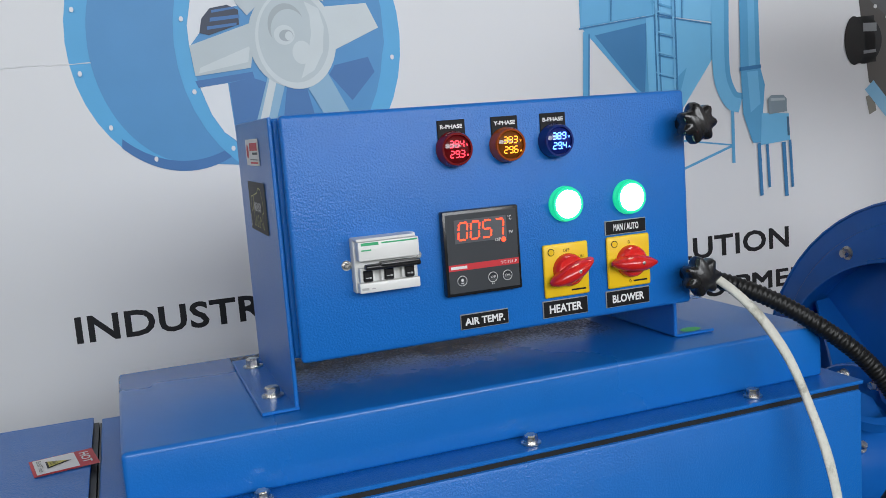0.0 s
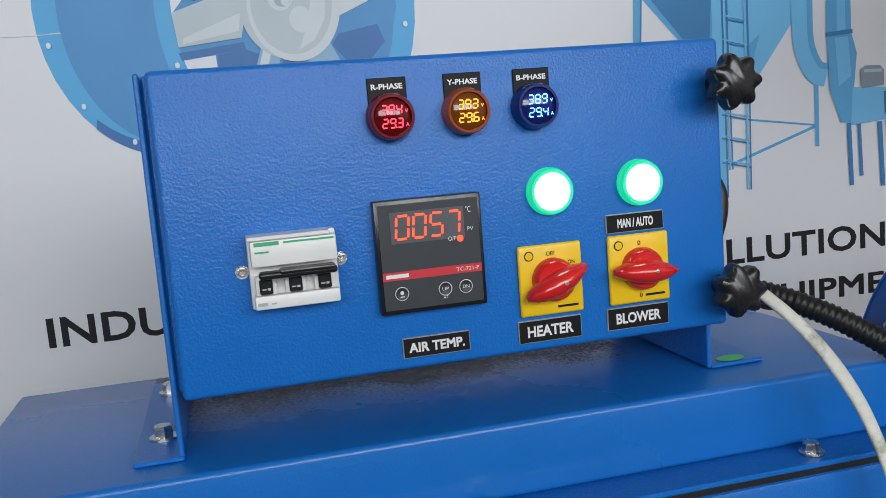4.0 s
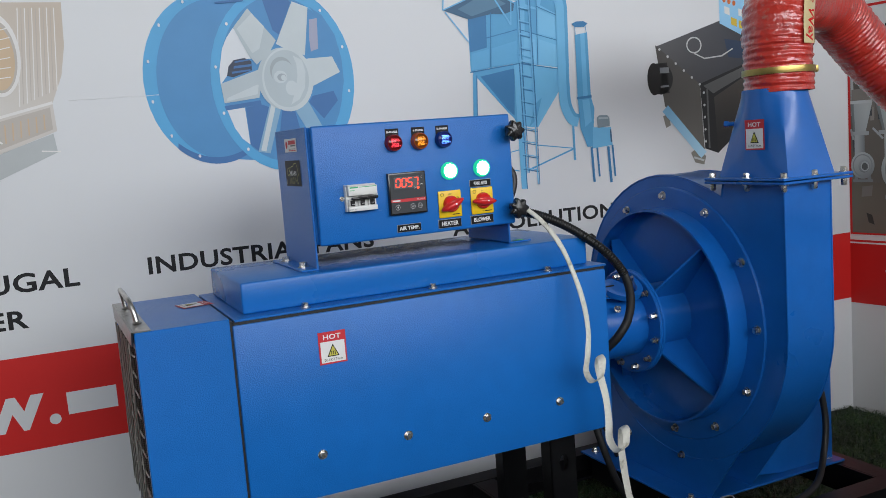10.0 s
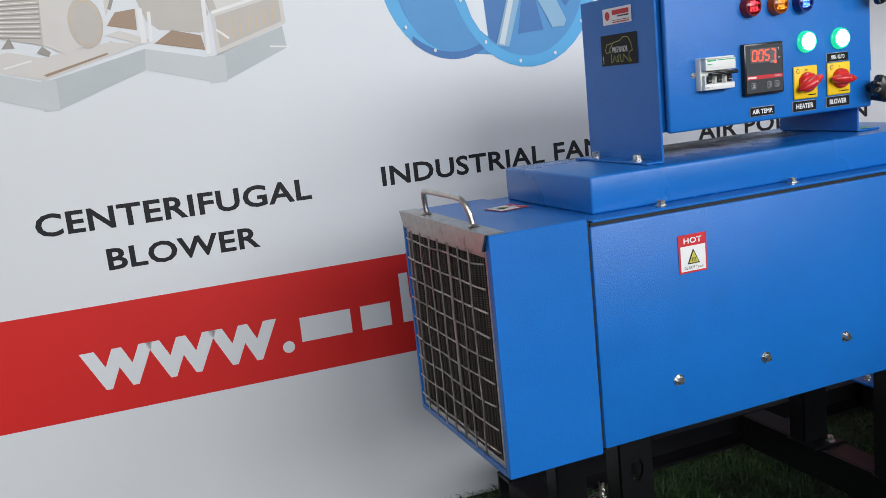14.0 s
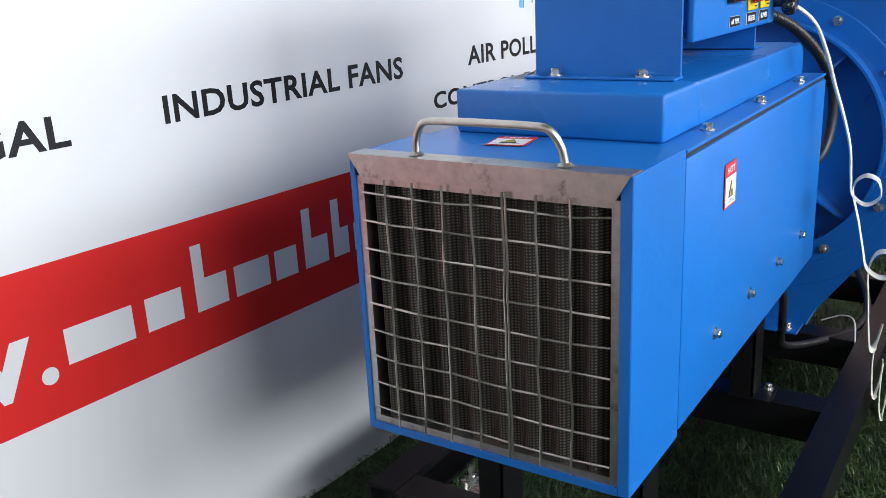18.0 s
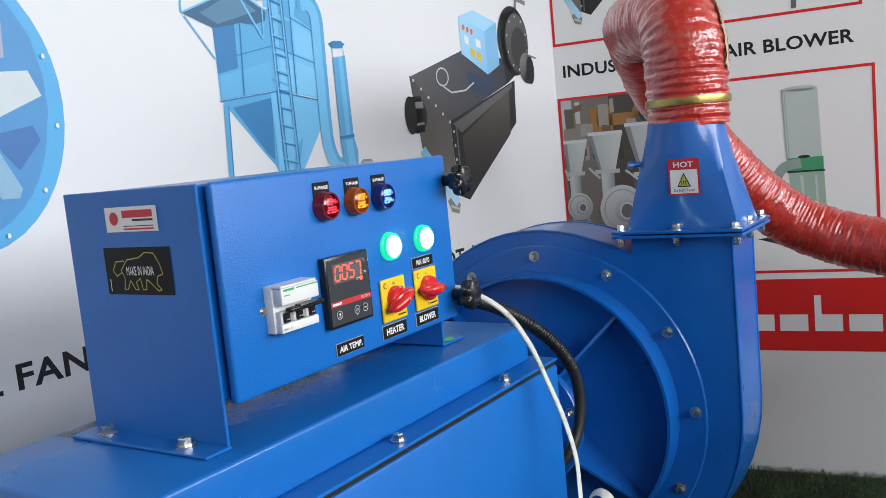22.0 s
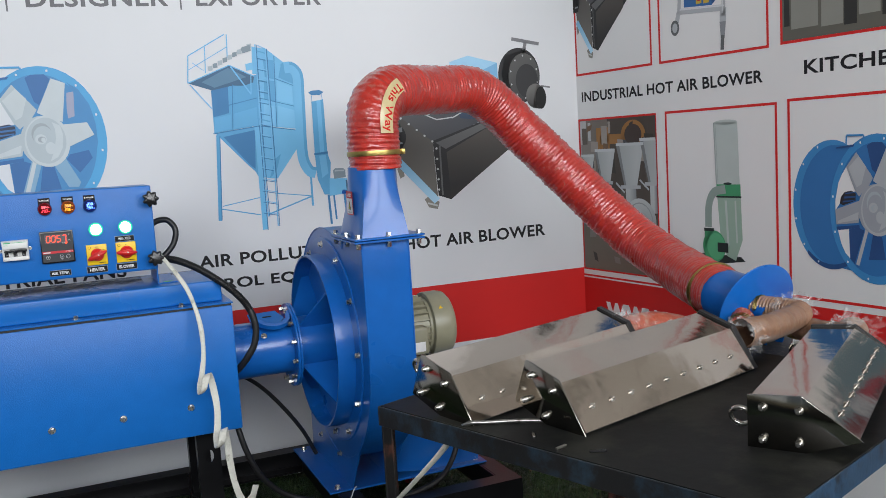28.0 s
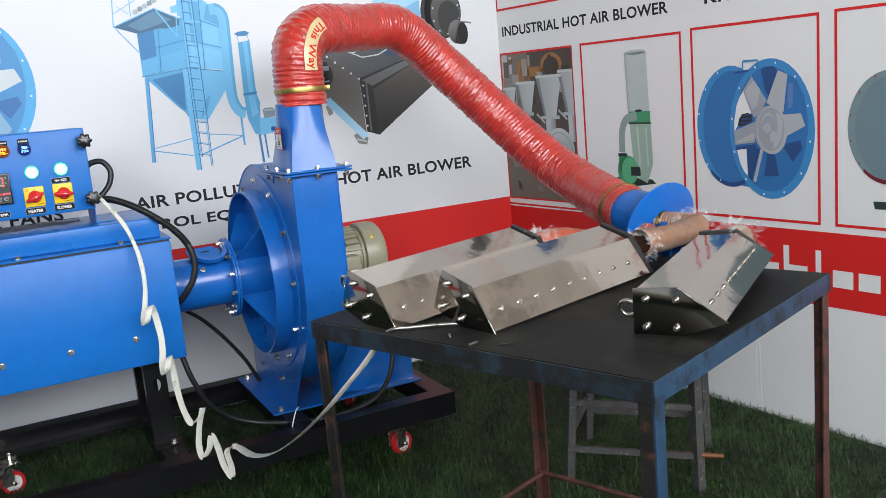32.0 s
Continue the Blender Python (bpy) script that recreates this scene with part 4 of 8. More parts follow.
    p("handle_shape", ink(0.20, 0.20, 0.21), [bar(1.588, 1.420, 1.690, 1.400, 0.012), bar(1.640, 1.41, 1.628, 1.36, 0.012), bar(1.69, 1.25, 1.725, 1.244, 0.006)], 4)
    p("beam_shape", fade((0.22, 0.46, 0.66), (0.42, 0.66, 0.82), (1.17, 1.0), (1.28, 0.87)), [bar(1.160, 1.012, 1.284, 0.866, 0.026)], 4)
    p("foot_bracket", ink(0.24, 0.23, 0.20), [[(1.240, 0.876), (1.262, 0.890), (1.292, 0.862), (1.284, 0.838), (1.254, 0.846)], [(1.152, 0.990), (1.170, 0.996), (1.176, 0.962), (1.160, 0.955)]], 3)
    p("foot_gleam", ink(0.5, 0.52, 0.52), [bar(1.250, 0.862, 1.284, 0.850, 0.006)], 5)
    ring = [ell(1.266, 1.190, 0.024, 0.022, 0), ]
    p("cord", ink(0.55, 0.56, 0.56), path_bars(ring[0] + ring[0][:1], 0.004) + path_bars([(1.266, 1.166), (1.30, 1.150), (1.36, 1.155), (1.40, 1.175)], 0.004), 5)


machine_picture(wall_back, "hot_air_machine_picture", lambda u, v: (1.118 + 1.054 * (u - 1.137), v + 0.022))


def blower_picture():
    fit = lambda u, v: (-1.051 + 1.03 * (u + 1.039), v + 0.020)  # noqa: E731
    pic = picture("centrifugal_blower_picture", wall_back, "printed beige centrifugal blower with belt drive and motor")
    lit, mid, deep, warm, brown = ink(0.62, 0.58, 0.54), ink(0.50, 0.455, 0.41), ink(0.31, 0.28, 0.25), ink(0.60, 0.45, 0.30), ink(0.34, 0.235, 0.16)
    pale, grey, greyd = ink(0.76, 0.74, 0.72), ink(0.53, 0.55, 0.55), ink(0.46, 0.485, 0.49)
    fade = lambda c0, c1, p0, p1: ink_fade(c0, c1, fit(*p0), fit(*p1))  # noqa: E731
    p = lambda nm, mat, polys, layer: printed(nm, pic, mat, polys, layer, fit=fit)  # noqa: E731
    p("drum_side", fade((0.52, 0.49, 0.455), (0.66, 0.635, 0.60), (-0.77, 1.1), (-0.69, 1.32)), [[(-0.757, 1.340), (-0.779, 1.252), (-0.778, 1.182), (-0.763, 1.138), (-0.748, 1.090), (-0.650, 1.062), (-0.619, 1.349)]], 2)
    p("drum_face", fade((0.66, 0.64, 0.61), (0.56, 0.48, 0.40), (-0.66, 1.12), (-0.48, 1.30)), [[(-0.656, 1.350), (-0.663, 1.234), (-0.647, 1.151), (-0.634, 1.096), (-0.498, 1.128), (-0.473, 1.187), (-0.460, 1.252), (-0.455, 1.347)]], 3)
    p("drum_shade", mid, [[(-0.656, 1.350), (-0.663, 1.234), (-0.647, 1.151), (-0.634, 1.096), (-0.620, 1.099), (-0.636, 1.162), (-0.646, 1.239), (-0.638, 1.350)]], 4)
    p("drum_rib", pale, [bar(-0.632, 1.297, -0.633, 1.156, 0.0020), bar(-0.628, 1.294, -0.629, 1.150, 0.0020), bar(-0.623, 1.290, -0.624, 1.144, 0.0020), bar(-0.542, 1.337, -0.563, 1.124, 0.0020), bar(-0.528, 1.336, -0.547, 1.130, 0.0020), bar(-0.514, 1.336, -0.532, 1.137, 0.0020), bar(-0.499, 1.336, -0.516, 1.144, 0.0020), bar(-0.485, 1.336, -0.501, 1.150, 0.0020), bar(-0.471, 1.335, -0.485, 1.157, 0.0020)], 5)
    p("drum_seam", mid, [bar(-0.535, 1.336, -0.555, 1.129, 0.0015), bar(-0.521, 1.336, -0.539, 1.136, 0.0015), bar(-0.507, 1.336, -0.524, 1.143, 0.0015), bar(-0.492, 1.336, -0.508, 1.149, 0.0015), bar(-0.478, 1.335, -0.493, 1.156, 0.0015)], 5)
    p("inlet_ring", pale, [ell(-0.594, 1.237, 0.046, 0.090)], 6)
    p("inlet_lip", mid, [ell(-0.593, 1.234, 0.038, 0.079)], 7)
    p("inlet_eye", warm, [ell(-0.592, 1.232, 0.032, 0.071)], 8)
    p("eye_shade", pale, [[(-0.620, 1.233), (-0.611, 1.279), (-0.597, 1.297), (-0.608, 1.232), (-0.604, 1.170), (-0.617, 1.191)]], 9)
    p("impeller_slot", pale, [bar(-0.600, 1.285, -0.562, 1.295, 0.0020), bar(-0.602, 1.265, -0.564, 1.274, 0.0020), bar(-0.604, 1.245, -0.566, 1.253, 0.0020), bar(-0.606, 1.225, -0.568, 1.231, 0.0020), bar(-0.608, 1.205, -0.570, 1.210, 0.0020), bar(-0.610, 1.185, -0.572, 1.189, 0.0020)], 9)
    p("hatch", lit, [[(-0.741, 1.340), (-0.680, 1.339), (-0.689, 1.213), (-0.754, 1.222)]], 5)
    p("hatch_edge", pale, [bar(-0.754, 1.219, -0.687, 1.210, 0.0040), bar(-0.690, 1.211, -0.679, 1.339, 0.0030), bar(-0.753, 1.220, -0.739, 1.340, 0.0030)], 6)
    p("hatch_clip", deep, [bar(-0.752, 1.261, -0.747, 1.257, 0.0040), bar(-0.701, 1.254, -0.694, 1.258, 0.0040), bar(-0.685, 1.297, -0.681, 1.294, 0.0040)], 7)
    p("neck", mid, [[(-0.763, 1.139), (-0.748, 1.090), (-0.730, 1.073), (-0.656, 1.061), (-0.637, 1.096), (-0.647, 1.150)]], 3)
    p("neck_shade", brown, [[(-0.741, 1.048), (-0.707, 1.070), (-0.656, 1.056), (-0.652, 1.028)]], 4)
    p("stand_frame", lit, [[(-0.632, 1.096), (-0.498, 1.129), (-0.496, 1.066), (-0.632, 1.016)]], 4)
    p("stand_panel", mid, [[(-0.626, 1.089), (-0.504, 1.119), (-0.504, 1.070), (-0.625, 1.029)]], 5)
    p("stand_streak", warm, [bar(-0.612, 1.083, -0.615, 1.042, 0.0030), bar(-0.597, 1.086, -0.599, 1.046, 0.0030), bar(-0.581, 1.090, -0.584, 1.051, 0.0030), bar(-0.565, 1.093, -0.568, 1.056, 0.0030), bar(-0.550, 1.097, -0.552, 1.060, 0.0030), bar(-0.534, 1.100, -0.536, 1.065, 0.0030), bar(-0.518, 1.104, -0.520, 1.070, 0.0030)], 6)
    p("stand_brace", pale, [bar(-0.627, 1.064, -0.606, 1.046, 0.0040), bar(-0.632, 1.096, -0.498, 1.129, 0.0060), bar(-0.643, 1.127, -0.647, 1.019, 0.0080)], 7)
    p("post", pale, [bar(-0.758, 1.114, -0.758, 1.051, 0.0100), bar(-0.742, 1.107, -0.746, 1.051, 0.0060)], 5)
    p("pedestal", lit, [[(-0.829, 1.224), (-0.781, 1.222), (-0.784, 1.175), (-0.800, 1.133), (-0.816, 1.104), (-0.816, 1.153), (-0.843, 1.151)]], 2)
    p("pedestal_edge", deep, [bar(-0.785, 1.173, -0.809, 1.116, 0.0060)], 3)
    p("bearing", pale, [[(-0.808, 1.268), (-0.777, 1.271), (-0.782, 1.227), (-0.812, 1.227)]], 6)
    p("frame_rail", lit, [[(-0.824, 1.070), (-0.764, 1.049), (-0.740, 1.053), (-0.798, 1.077)]], 4)
    p("rail_shade", brown, [[(-0.816, 1.059), (-0.772, 1.046), (-0.784, 1.044), (-0.817, 1.045)], [(-0.800, 1.110), (-0.765, 1.114), (-0.767, 1.075), (-0.817, 1.087)]], 3)
    p("belt_guard", lit, [[(-1.064, 1.133), (-0.967, 1.189), (-0.894, 1.188), (-0.831, 1.222), (-0.812, 1.232), (-0.777, 1.268), (-0.787, 1.283), (-0.808, 1.289), (-0.836, 1.285), (-0.941, 1.225), (-1.062, 1.153)]], 4)
    p("guard_face", mid, [[(-1.065, 1.127), (-0.996, 1.167), (-0.827, 1.267), (-0.804, 1.271), (-0.809, 1.255), (-0.815, 1.226), (-0.890, 1.186), (-0.961, 1.190), (-1.067, 1.110)]], 5)
    p("guard_mesh", pale, [bar(-1.052, 1.144, -1.039, 1.165, 0.0020), bar(-1.039, 1.152, -1.026, 1.172, 0.0020), bar(-1.025, 1.160, -1.012, 1.180, 0.0020), bar(-1.011, 1.168, -0.998, 1.187, 0.0020), bar(-0.997, 1.176, -0.984, 1.195, 0.0020), bar(-0.984, 1.184, -0.971, 1.203, 0.0020), bar(-0.970, 1.192, -0.957, 1.210, 0.0020), bar(-0.956, 1.200, -0.943, 1.218, 0.0020), bar(-0.942, 1.208, -0.929, 1.225, 0.0020), bar(-0.928, 1.216, -0.915, 1.233, 0.0020), bar(-0.914, 1.224, -0.901, 1.241, 0.0020), bar(-0.900, 1.232, -0.887, 1.248, 0.0020), bar(-0.886, 1.240, -0.873, 1.256, 0.0020), bar(-0.872, 1.248, -0.859, 1.264, 0.0020), bar(-0.858, 1.257, -0.845, 1.272, 0.0020), bar(-0.844, 1.265, -0.831, 1.279, 0.0020), bar(-0.830, 1.273, -0.817, 1.287, 0.0020)], 6)
    p("guard_edge", pale, [bar(-0.996, 1.167, -0.826, 1.266, 0.0040), bar(-0.957, 1.177, -0.829, 1.221, 0.0040)], 6)
    p("motor_body", mid, [[(-1.004, 1.147), (-0.917, 1.153), (-0.925, 1.060), (-1.006, 1.082)]], 7)
    p("motor_fin", deep, [bar(-1.004, 1.142, -0.921, 1.143, 0.0025), bar(-1.004, 1.134, -0.922, 1.134, 0.0025), bar(-1.005, 1.127, -0.923, 1.126, 0.0025), bar(-1.006, 1.119, -0.924, 1.117, 0.0025), bar(-1.007, 1.112, -0.925, 1.108, 0.0025), bar(-1.008, 1.105, -0.926, 1.100, 0.0025), bar(-1.009, 1.097, -0.927, 1.091, 0.0025), bar(-1.010, 1.090, -0.928, 1.082, 0.0025), bar(-1.011, 1.082, -0.929, 1.074, 0.0025)], 8)
    p("motor_gleam", pale, [bar(-0.999, 1.145, -0.923, 1.146, 0.0012), bar(-1.000, 1.138, -0.924, 1.138, 0.0012), bar(-1.001, 1.130, -0.925, 1.129, 0.0012), bar(-1.002, 1.123, -0.926, 1.121, 0.0012), bar(-1.002, 1.115, -0.927, 1.112, 0.0012), bar(-1.003, 1.108, -0.928, 1.103, 0.0012), bar(-1.004, 1.100, -0.929, 1.095, 0.0012), bar(-1.005, 1.093, -0.930, 1.086, 0.0012), bar(-1.006, 1.086, -0.931, 1.077, 0.0012)], 8)
    p("motor_cap", lit, [[(-0.921, 1.144), (-0.889, 1.159), (-0.852, 1.144), (-0.856, 1.054), (-0.896, 1.043), (-0.927, 1.062)]], 8)
    p("motor_face", mid, [ell(-0.852, 1.095, 0.029, 0.046)], 9)
    p("motor_rim", warm, [ell(-0.851, 1.095, 0.026, 0.041)], 10)
    p("motor_disc", mid, [ell(-0.851, 1.095, 0.024, 0.039)], 11)
    p("terminal_box", lit, [[(-0.963, 1.189), (-0.934, 1.193), (-0.891, 1.188), (-0.894, 1.168), (-0.932, 1.163), (-0.964, 1.173)]], 8)
    p("motor_foot", deep, [[(-0.995, 1.061), (-0.980, 1.080), (-0.974, 1.060)], [(-0.940, 1.049), (-0.930, 1.060), (-0.917, 1.048), (-0.922, 1.040)]], 8)
    p("base_front", grey, [[(-1.034, 1.025), (-0.937, 0.996), (-0.941, 0.945), (-1.039, 0.979)], [(-0.759, 1.040), (-0.646, 1.013), (-0.648, 0.967), (-0.763, 1.001)]], 4)
    p("base_side", greyd, [[(-0.937, 0.996), (-0.759, 1.040), (-0.763, 1.001), (-0.921, 0.944), (-0.941, 0.943)], [(-0.646, 1.013), (-0.504, 1.061), (-0.500, 1.019), (-0.624, 0.966), (-0.647, 0.965)]], 4)
    p("base_corner", grey, [[(-0.942, 1.000), (-0.917, 0.998), (-0.919, 0.943), (-0.946, 0.943)], [(-0.651, 1.016), (-0.618, 1.015), (-0.620, 0.965), (-0.652, 0.964)]], 5)
    p("base_top", lit, [[(-1.032, 1.041), (-0.988, 1.055), (-0.935, 1.040), (-0.816, 1.058), (-0.764, 1.049), (-0.937, 0.999), (-1.037, 1.029)]], 5)
    p("base_slot", brown, [[(-0.936, 1.009), (-0.824, 1.039), (-0.822, 1.036), (-0.931, 1.005)], [(-1.033, 1.040), (-1.020, 1.034), (-1.021, 1.026), (-1.034, 1.032)]], 6)
    p("base_bolt", pale, [bar(-0.998, 1.026, -0.951, 1.036, 0.0030), bar(-0.532, 1.024, -0.494, 1.020, 0.0030)], 6)


blower_picture()

# right wall: stripe, frames, words and pictures
printed("red_stripe", wall_right, M_RED, [rect(0.0, 0.366, 1.945, 0.575)], 1, "broad red printed stripe")
printed("white_line", wall_right, M_WHITE_R, [rect(0.0, 0.563, 0.41, 0.568)], 2)
fit_text("www", 0.118, 0.402, 0.310, 0.079, M_WHITE_R, wall_right, bold=0.03, layer=2)
printed("full_stop", wall_right, M_WHITE_R, [ell(0.448, 0.421, 0.0115, 0.0115, n=20)], 2)
for u0, u1, rise in ((0.545, 0.66, 0.0), (0.675, 0.75, 0.0), (0.768, 0.84, 0.035), (0.856, 0.94, 0.0), (0.955, 1.01, 0.0), (1.025, 1.10, 0.035), (1.115, 1.18, 0.035), (1.20, 1.27, 0.0), (1.285, 1.36, 0.035), (1.385, 1.402, 0.03), (1.436, 1.495, 0.0), (1.51, 1.57, 0.0), (1.585, 1.60, 0.035)):
    u0, u1 = u0 - 0.062, u1 - 0.062
    polys = [rect(u0, 0.424, u1, 0.472)]
    if rise:
        polys.append(rect(u0, 0.472, min(u1, u0 + 0.018), 0.492 + rise))
    printed("name_bar", wall_right, M_WHITE_R, polys, 2)
FRAMES = [(0.002, 0.593, 0.402, 1.152), (0.442, 0.593, 0.882, 1.154), (0.917, 0.593, 1.340, 1.160), (1.382, 0.593, 1.815, 1.163), (0.002, 1.309, 0.392, 1.88), (0.424, 1.309, 0.858, 1.88), (0.897, 1.312, 1.340, 1.88), (1.382, 1.315, 1.815, 1.88)]
for u0, v0, u1, v1 in FRAMES:
    w = 0.008
    printed("picture_frame", wall_right, M_RED, [rect(u0, v0, u1, v0 + w), rect(u0, v1 - w, u1, v1), rect(u0, v0 + w, u0 + w, v1 - w), rect(u1 - w, v0 + w, u1, v1 - w)], 2, "thin red printed frame")
fit_text("INDUSTRIAL HOT AIR BLOWER", 0.027, 1.213, 0.808, 0.037, M_INK, wall_right, bold=TXT, wide=0.04)
fit_text("KITCHEN EX", 0.973, 1.223, 0.425, 0.039, M_INK, wall_right, bold=TXT, wide=0.05)
fan_picture(wall_right, "blue_fan_picture", "printed deep blue axial fan in a red frame", lambda u, v: (1.190 + 0.78 * u, 0.852 + 0.885 * v), ink(0.035, 0.16, 0.40), ink(0.025, 0.075, 0.21), ink(0.05, 0.24, 0.52), [ink(0.40, 0.42, 0.44), ink(0.31, 0.33, 0.36), ink(0.03, 0.03, 0.035), M_WHITE_R], ink(0.10, 0.20, 0.42))
fan_picture(wall_right, "grey_fan_picture", "printed grey green axial fan in a red frame", lambda u, v: (1.655 + 0.72 * u, 0.848 + 0.72 * v), ink(0.15, 0.22, 0.25), ink(0.14, 0.02, 0.03), ink(0.18, 0.25, 0.27), [ink(0.40, 0.42, 0.44), ink(0.31, 0.33, 0.36), ink(0.03, 0.03, 0.035), ink(0.30, 0.03, 0.05)], ink(0.16, 0.22, 0.24))
printed("fan_stand_shape", wall_right, ink(0.03, 0.05, 0.05), [[(1.487, 0.668), (1.66, 0.672), (1.66, 0.650), (1.492, 0.648)]], 3)


def bag_picture():
    fit = lambda u, v: (u - 0.046, v + 0.027)  # noqa: E731
    pic = picture("dust_bag_picture", wall_right, "printed green bag filter dust collector in a red frame")
    pale, green, clearish, dark = ink(0.46, 0.52, 0.50), ink(0.06, 0.30, 0.14), ink(0.30, 0.42, 0.34), ink(0.02, 0.03, 0.03)
    p = lambda nm, mat, polys, layer: printed(nm, pic, mat, polys, layer, fit=fit)  # noqa: E731
    p("upper_bag", pale, [[(0.694, 1.080), (0.785, 1.078), (0.790, 0.888), (0.700, 0.886)], ell(0.739, 1.079, 0.045, 0.008)], 3)
    p("bag_edge", ink(0.33, 0.38, 0.37), [bar(0.694, 1.08, 0.700, 0.888, 0.004), bar(0.70, 1.07, 0.706, 0.888, 0.002)], 4)
    p("ring_band", green, [rect(0.700, 0.852, 0.793, 0.890)], 4)
    p("band_line", dark, [rect(0.698, 0.849, 0.796, 0.854), ell(0.744, 0.892, 0.016, 0.004)], 5)
    p("lower_bag", clearish, [[(0.702, 0.85), (0.793, 0.85), (0.797, 0.72), (0.770, 0.655), (0.735, 0.668), (0.712, 0.72)]], 3)
    p("lower_sheen", pale, [bar(0.735, 0.84, 0.742, 0.70, 0.008), bar(0.772, 0.84, 0.776, 0.71, 0.006)], 4)
    elbow = smooth_line([(0.735, 0.875, 0), (0.690, 0.865, 0), (0.668, 0.825, 0), (0.664, 0.755, 0)], 6)
    p("elbow_pipe", ink(0.26, 0.33, 0.30), strip(elbow, 0.027), 5)
    p("fan_case", green, [ell(0.686, 0.695, 0.046, 0.050), rect(0.648, 0.69, 0.682, 0.745)], 6)
    p("fan_rim", ink(0.10, 0.40, 0.20), [ell(0.694, 0.695, 0.036, 0.042)], 7)
    p("motor_shape", dark, [rect(0.700, 0.678, 0.742, 0.708), rect(0.646, 0.742, 0.686, 0.752)], 8)
    p("base_plate", dark, [[(0.612, 0.665), (0.70, 0.640), (0.806, 0.655), (0.790, 0.668), (0.65, 0.672)]], 2)


bag_picture()


def works_picture():
    fit = lambda u, v: (u, v + 0.016)  # noqa: E731
    pic = picture("works_photograph", wall_right, "printed photograph of grey funnel shaped machines in a workshop")
    p = lambda nm, mat, polys, layer: printed(nm, pic, mat, polys, layer, fit=fit)  # noqa: E731
    p("photo_ground", ink(0.17, 0.15, 0.13), [rect(0.010, 0.583, 0.398, 1.129)], 3)
    p("photo_floor", ink(0.17, 0.145, 0.115), [rect(0.010, 0.583, 0.398, 0.745)], 4)
    p("dark_machine", ink(0.075, 0.062, 0.052), [rect(0.16, 0.93, 0.398, 1.129), rect(0.15, 0.75, 0.398, 0.93)], 4)
    p("orange_machine", ink(0.30, 0.15, 0.05), [rect(0.12, 1.04, 0.30, 1.075), ell(0.29, 1.07, 0.06, 0.05), rect(0.10, 0.99, 0.17, 1.10)], 5)
    p("wheel_dark", ink(0.06, 0.045, 0.04), [ell(0.29, 1.07, 0.042, 0.036)], 6)
    p("bright_window", ink(0.42, 0.42, 0.42), [rect(0.012, 0.96, 0.045, 1.128), rect(0.055, 0.98, 0.07, 1.12)], 5)
    rng3 = random.Random(11)
    tones = [ink(*c) for c in ((0.05, 0.045, 0.04), (0.11, 0.095, 0.08), (0.22, 0.20, 0.18), (0.30, 0.27, 0.24), (0.16, 0.10, 0.06), (0.08, 0.085, 0.09))]
    for k in range(46):
        u, v = rng3.uniform(0.03, 0.37), rng3.choice((rng3.uniform(0.97, 1.11), rng3.uniform(0.62, 1.0)))
        w, h = rng3.uniform(0.006, 0.022), rng3.uniform(0.008, 0.035)
        s = rng3.uniform(-0.008, 0.008)
        p("photo_detail", tones[k % 6], [[(u - w, v - h), (u + w, v - h + s), (u + w + s, v + h), (u - w + s, v + h - s)]], 5 + 0.02 * k)
    fade = lambda c0, c1, p0, p1: ink_fade(c0, c1, fit(*p0), fit(*p1))  # noqa: E731
    pale, mid, dim = (0.47, 0.50, 0.50), (0.36, 0.385, 0.385), (0.20, 0.215, 0.22)
    for k, (u, s, top) in enumerate(((0.040, 0.78, 1.000), (0.143, 0.92, 1.018), (0.272, 1.18, 1.036), (0.392, 1.2, 1.050))):
        hi = min(0.398, u + 0.058 * s)
        lo, neck = u - 0.058 * s, 0.026 * s
        lo = max(lo, 0.011)
        mouth = top - 0.125 * s
        p("funnel", fade(mid, pale, (u - 0.05 * s, 1.0), (u + 0.03 * s, 1.0)), [[(lo, top), (hi, top), (min(0.398, u + neck), mouth), (u - neck, mouth)]], 7)
        p("funnel_side", ink(*dim), [[(lo, top), (lo + 0.014 * s, top), (u - neck + 0.008 * s, mouth), (u - neck, mouth)]], 8)
        p("funnel_pipe", fade(pale, dim, (u - neck * 0.3, 0.9), (min(0.398, u + neck), 0.9)), [rect(u - neck * 0.85, 0.80, min(0.398, u + neck * 0.85), mouth)], 7)
        p("funnel_lip", ink(0.52, 0.55, 0.55), [rect(lo, top - 0.004, hi, top + 0.006)], 9)
        p("pipe_collar", ink(0.42, 0.44, 0.45), [rect(max(0.011, u - neck * 1.6), mouth - 0.006, min(0.398, u + neck * 1.6), mouth + 0.006), bar(max(0.012, u - neck * 2.4), mouth + 0.014, u - neck, mouth - 0.020, 0.007)], 10)
    for u, v, r in ((0.050, 0.800, 0.040), (0.182, 0.785, 0.070), (0.312, 0.765, 0.080)):
        p("volute", fade((0.50, 0.53, 0.53), (0.27, 0.29, 0.295), (u - r * 0.4, v + r * 0.8), (u + r * 0.5, v - r * 0.9)), [ell(u, v, r, r * 1.06)], 11)
        p("volute_rim", ink(0.30, 0.32, 0.325), path_bars(ell(u, v, r * 0.80, r * 0.86, n=24) + ell(u, v, r * 0.80, r * 0.86, n=24)[:1], 0.004), 12)
        p("volute_inlet", fade((0.40, 0.425, 0.43), (0.24, 0.255, 0.26), (u, v + r * 0.4), (u + r * 0.3, v - r * 0.4)), [ell(u + r * 0.12, v - r * 0.05, r * 0.48, r * 0.52)], 13)
